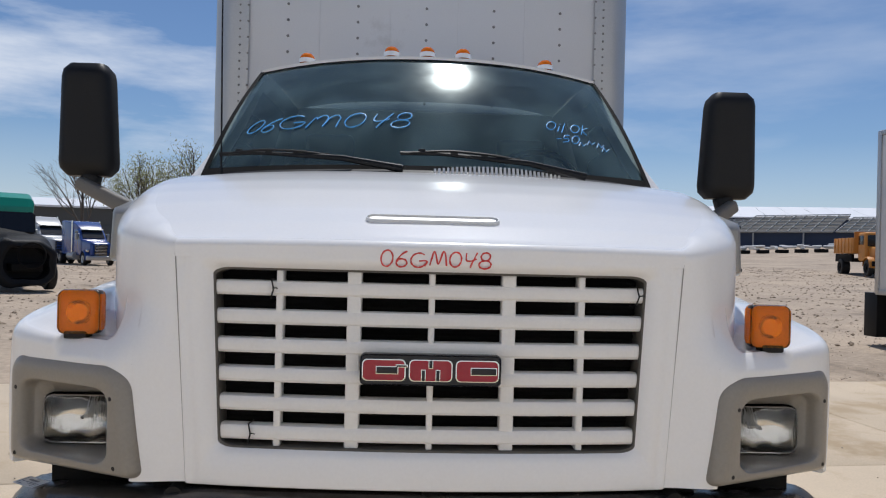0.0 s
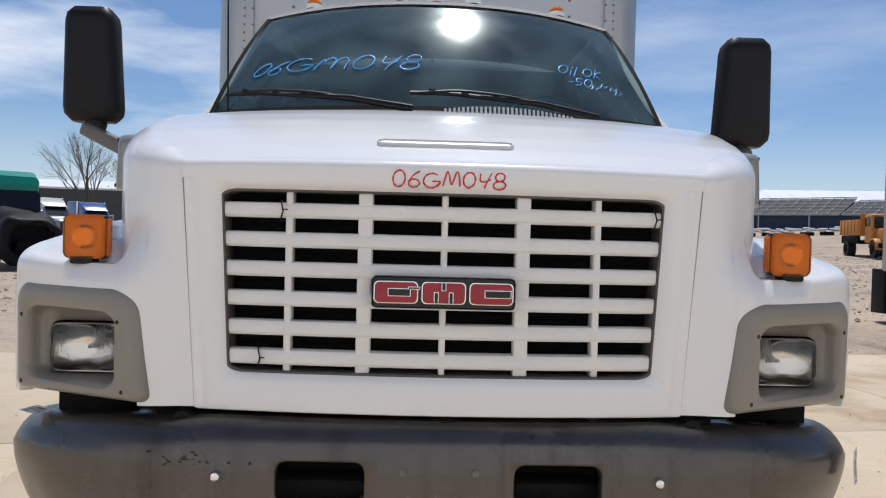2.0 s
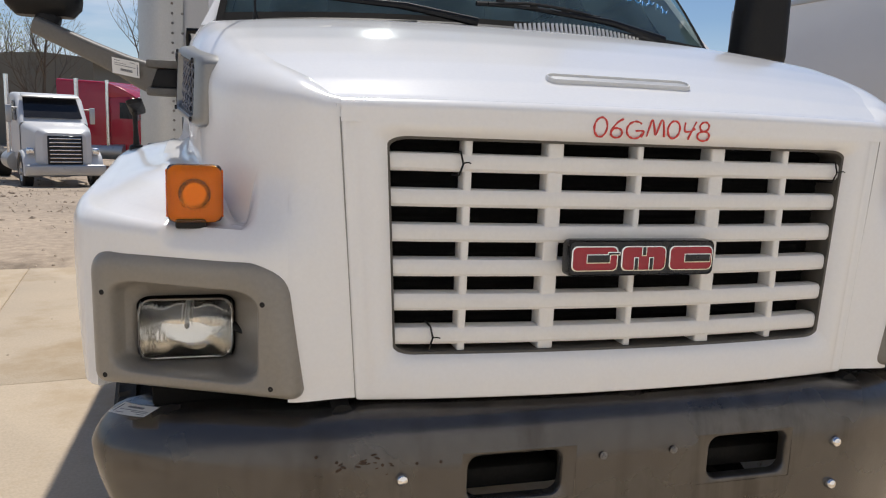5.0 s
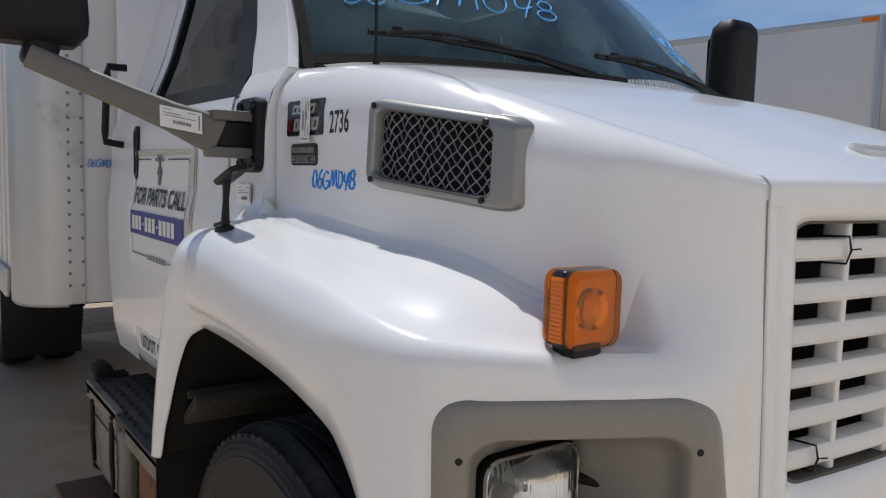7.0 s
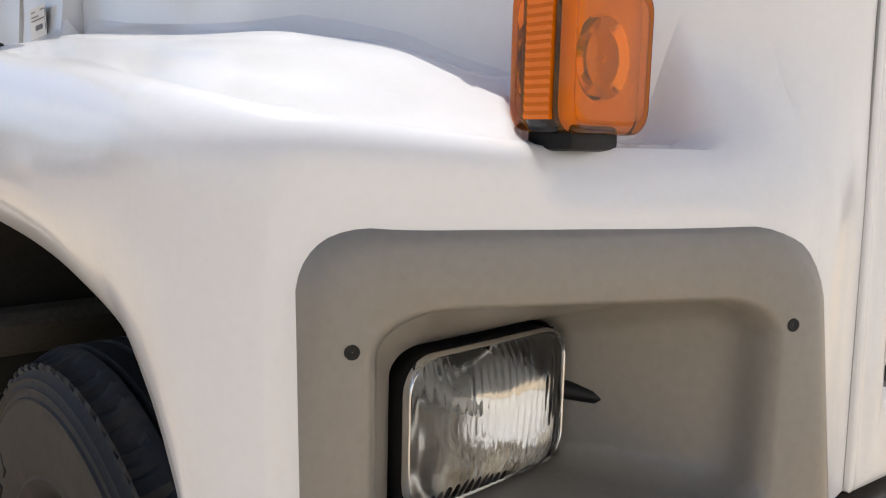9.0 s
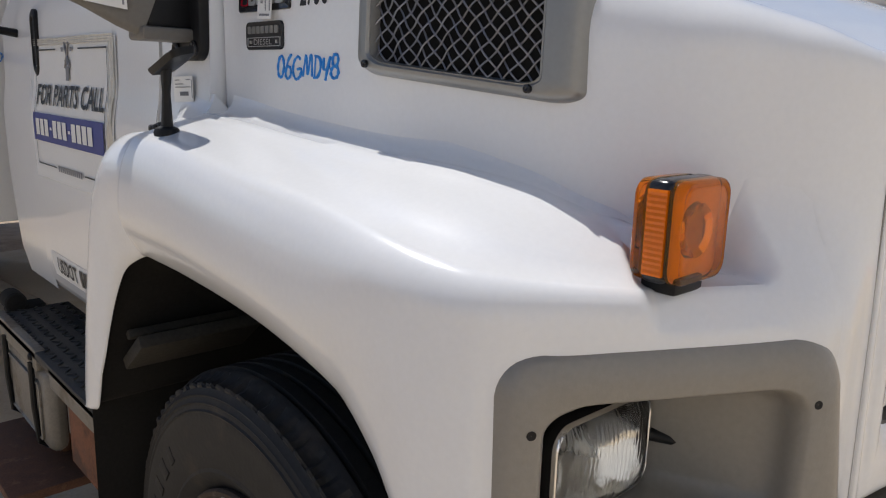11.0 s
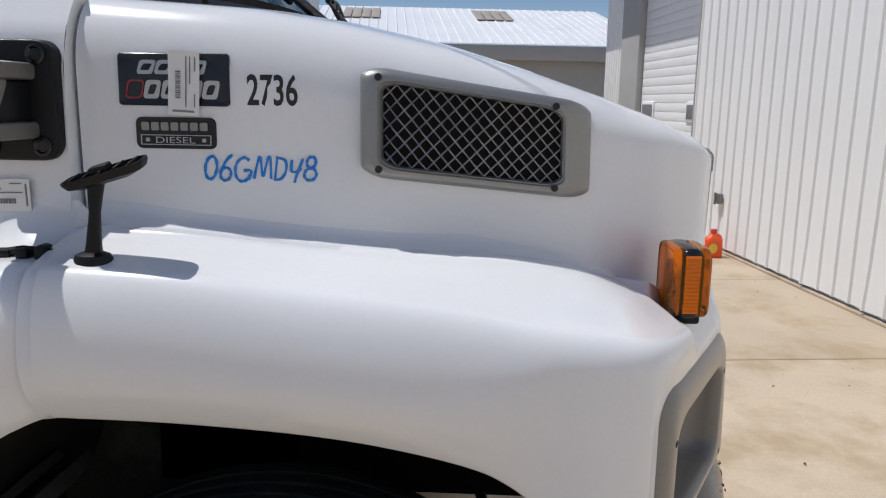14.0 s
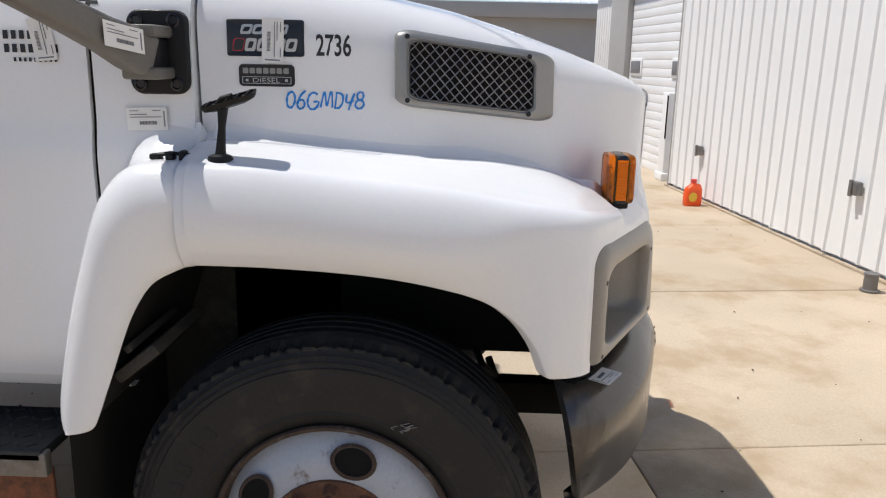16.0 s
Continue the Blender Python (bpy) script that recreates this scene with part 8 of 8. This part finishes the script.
long_building("long dark warehouse with a white roof far behind", (-84, 92), (-37, 101), 6.3, 7.9, 24, "darkwall", "roofwhite", 6)
long_building("tan warehouse with a low roof behind the tractors", (-8.2, 43), (-7.4, 100), 4.5, 4.7, 5, "tanwall", "darkwall", 0)
long_building("far shed with a long white roof", (40, 128), (110, 110), 8.6, 11.2, 26, "bluewall", "roofwhite")
# open-fronted blue store with a grey slatted lean-to roof
e = thing("storage_shed", "blue storage shed with a slatted grey lean-to roof", "building")
A, B = Vector((30.0, 114.5, 0)), Vector((70.0, 72.0, 0))
d = (B - A).normalized()
nrm = Vector((-d.y, d.x, 0))
L = (B - A).length
EAVE = 5.1
g = Geo()
for s0, s1 in ((0, 0.5), (0.5, 1)):
    g.add([A + d * L * s0 + nrm * 0.4, A + d * L * s1 + nrm * 0.4, A + d * L * s1 + nrm * 0.4 + Vector((0, 0, EAVE + 0.2)), A + d * L * s0 + nrm * 0.4 + Vector((0, 0, EAVE + 0.2))], [(0, 1, 2, 3)])
part("front_wall", g, "bluewall", e, flat=True)
# three runs of roof, the middle one steeper, with laths over the sheets
for f0, f1, rise in ((0.0, 0.34, 2.0), (0.345, 0.56, 2.5), (0.565, 1.0, 2.1)):
    a0, a1 = L * f0, L * f1
    up = nrm * 7 + Vector((0, 0, rise))
    lift = Vector((0, 0, EAVE))
    n = max(3, int((a1 - a0) / 3.5))
    for k in range(n):
        s0, s1 = lerp(a0, a1, k / n), lerp(a0, a1, (k + 1) / n) - 0.03
        g = Geo()
        p0, p1 = A + d * s0 + lift, A + d * s1 + lift
        low_ = Vector((0, 0, -0.08))
        g.add([p0, p1, p1 + up, p0 + up, p0 + low_, p1 + low_, p1 + up + low_, p0 + up + low_], [(0, 1, 2, 3), (7, 6, 5, 4), (0, 4, 5, 1), (1, 5, 6, 2), (2, 6, 7, 3), (3, 7, 4, 0)])
        part("roof_sheet", g, "shedroof", e, flat=True)
        for q in (0.0, 0.33, 0.66):
            c0 = A + d * lerp(s0, s1, q) + lift + Vector((0, 0, 0.08))
            g = Geo()
            g.tube([c0, c0 + up], 0.07, 4)
            part("batten", g, "greywall", e)
    for q in range(6):
        c0 = A + d * a0 + lift + up * (q / 5) + Vector((0, 0, 0.13))
        g = Geo()
        g.tube([c0, c0 + d * (a1 - a0)], 0.07, 4)
        part("batten", g, "greywall", e)
for k in range(9):
    g = Geo()
    c0 = A + d * (L * (k + 0.5) / 9) - nrm * 0.1
    g.tube([c0, c0 + Vector((0, 0, EAVE - 0.05))], 0.10, 6)
    part("post", g, "greywall", e)
# row of stacked pale pipes on sleepers
e = thing("pipe_row", "low row of stacked pale pipes on sleepers", "pipes")
A2, B2 = Vector((30, 85, 0)), Vector((58, 74.5, 0))
d2 = (B2 - A2).normalized()
rr = random.Random(8)
for k in range(46):
    c = A2 + (B2 - A2) * (k / 45)
    z = land(c.x, c.y)
    for q in range(3):
        g = Geo()
        o = Vector((rr.uniform(-0.5, 0.5), q * 0.55 + rr.uniform(-0.2, 0.2), z + 0.5 + rr.uniform(0, 0.35)))
        g.tube([c + o - d2 * rr.uniform(0.1, 0.4), c + o + d2 * rr.uniform(0.1, 0.4)], 0.13, 6)
        part("pipe", g, "box", e)
    if k % 3 == 0:
        g = Geo()
        g.box(c + Vector((0, 0.4, z + 0.2)), (0.9, 1.4, 0.4), 0.03)
        part("sleeper", g, "dark", e)


# ---- trees ----
def tree(x, y, h, seed, leaves=0, label="bare early-spring tree with fine grey twigs"):
    rr = random.Random(seed)
    e = thing("tree", label, "tree", (x, y, land(x, y)), group="trees behind the yard")
    gt, gb, tips = Geo(), Geo(), []

    def grow(p, dr, length, rad, depth):
        n = 4
        pts, q = [p], p
        for _ in range(n):
            dr = (dr + Vector((rr.gauss(0, 0.10), rr.gauss(0, 0.10), 0.05))).normalized()
            q = q + dr * (length / n)
            pts.append(q)
        rs = [lerp(rad, rad * 0.6, k / n) for k in range(n + 1)]
        (gt if depth == 0 else gb).tube(pts, rs, 6 if depth < 2 else 4 if depth < 3 else 3, caps=False)
        if depth >= 5:
            tips.append(q)
            return
        kids = 3 if depth < 4 else 2
        for k in range(kids):
            j = rr.randint(2, n)
            a = rr.uniform(0, 6.28)
            sp = rr.uniform(0.35, 0.75)
            o = dr.orthogonal().normalized()
            o2 = dr.cross(o)
            nd2 = (dr * math.cos(sp) + (o * math.cos(a) + o2 * math.sin(a)) * math.sin(sp)).normalized()
            grow(pts[j], nd2, length * rr.uniform(0.62, 0.82), rs[j] * 0.62, depth + 1)
        if depth < 4:
            grow(q, dr, length * 0.72, rs[-1], depth + 1)

    grow(Vector((0, 0, 0)), Vector((0, 0, 1)), h * 0.27, h * 0.020, 0)
    part("trunk", gt, "bark", e)
    part("branchwork", gb, "bark", e)
    if leaves:
        gl = Geo()
        for t in tips:
            for _ in range(leaves * 2):
                c = t + Vector((rr.gauss(0, 0.25), rr.gauss(0, 0.25), rr.gauss(0, 0.25)))
                s = rr.uniform(0.04, 0.095)
                m3 = Euler((rr.uniform(0, 6), rr.uniform(0, 6), rr.uniform(0, 6))).to_matrix()
                gl.add([c + m3 @ Vector(v) * s for v in ((-1, 0, 0), (0, -0.5, 0.1), (1, 0, 0), (0, 0.5, 0.1))], [(0, 1, 2, 3)])
        part("crown", gl, "leaf", e, flat=True)


tree(-32, 72, 13.5, 11, 0)
tree(-21.0, 61, 11.5, 12, 3, "early-spring tree with pale budding crown")
tree(-23.5, 63, 10.5, 13, 2, "early-spring tree with pale budding crown")
tree(-16.8, 59, 12.5, 17, 2, "early-spring tree with pale budding crown")
tree(-9.5, 38, 8.5, 14, 0)
tree(-5.75, 43, 11.5, 15, 0)
tree(-8.4, 110, 10.5, 16, 14, "leafy yellow-green spring tree behind the warehouse")
for x, y, h, sd in ((-2.4, 52, 5.5, 21), (-0.9, 50, 6.5, 22), (0.6, 48, 6.0, 23), (2.2, 52, 6.8, 24)):
    tree(x, y, h, sd, 9, "low leafy spring tree behind the red tractor")
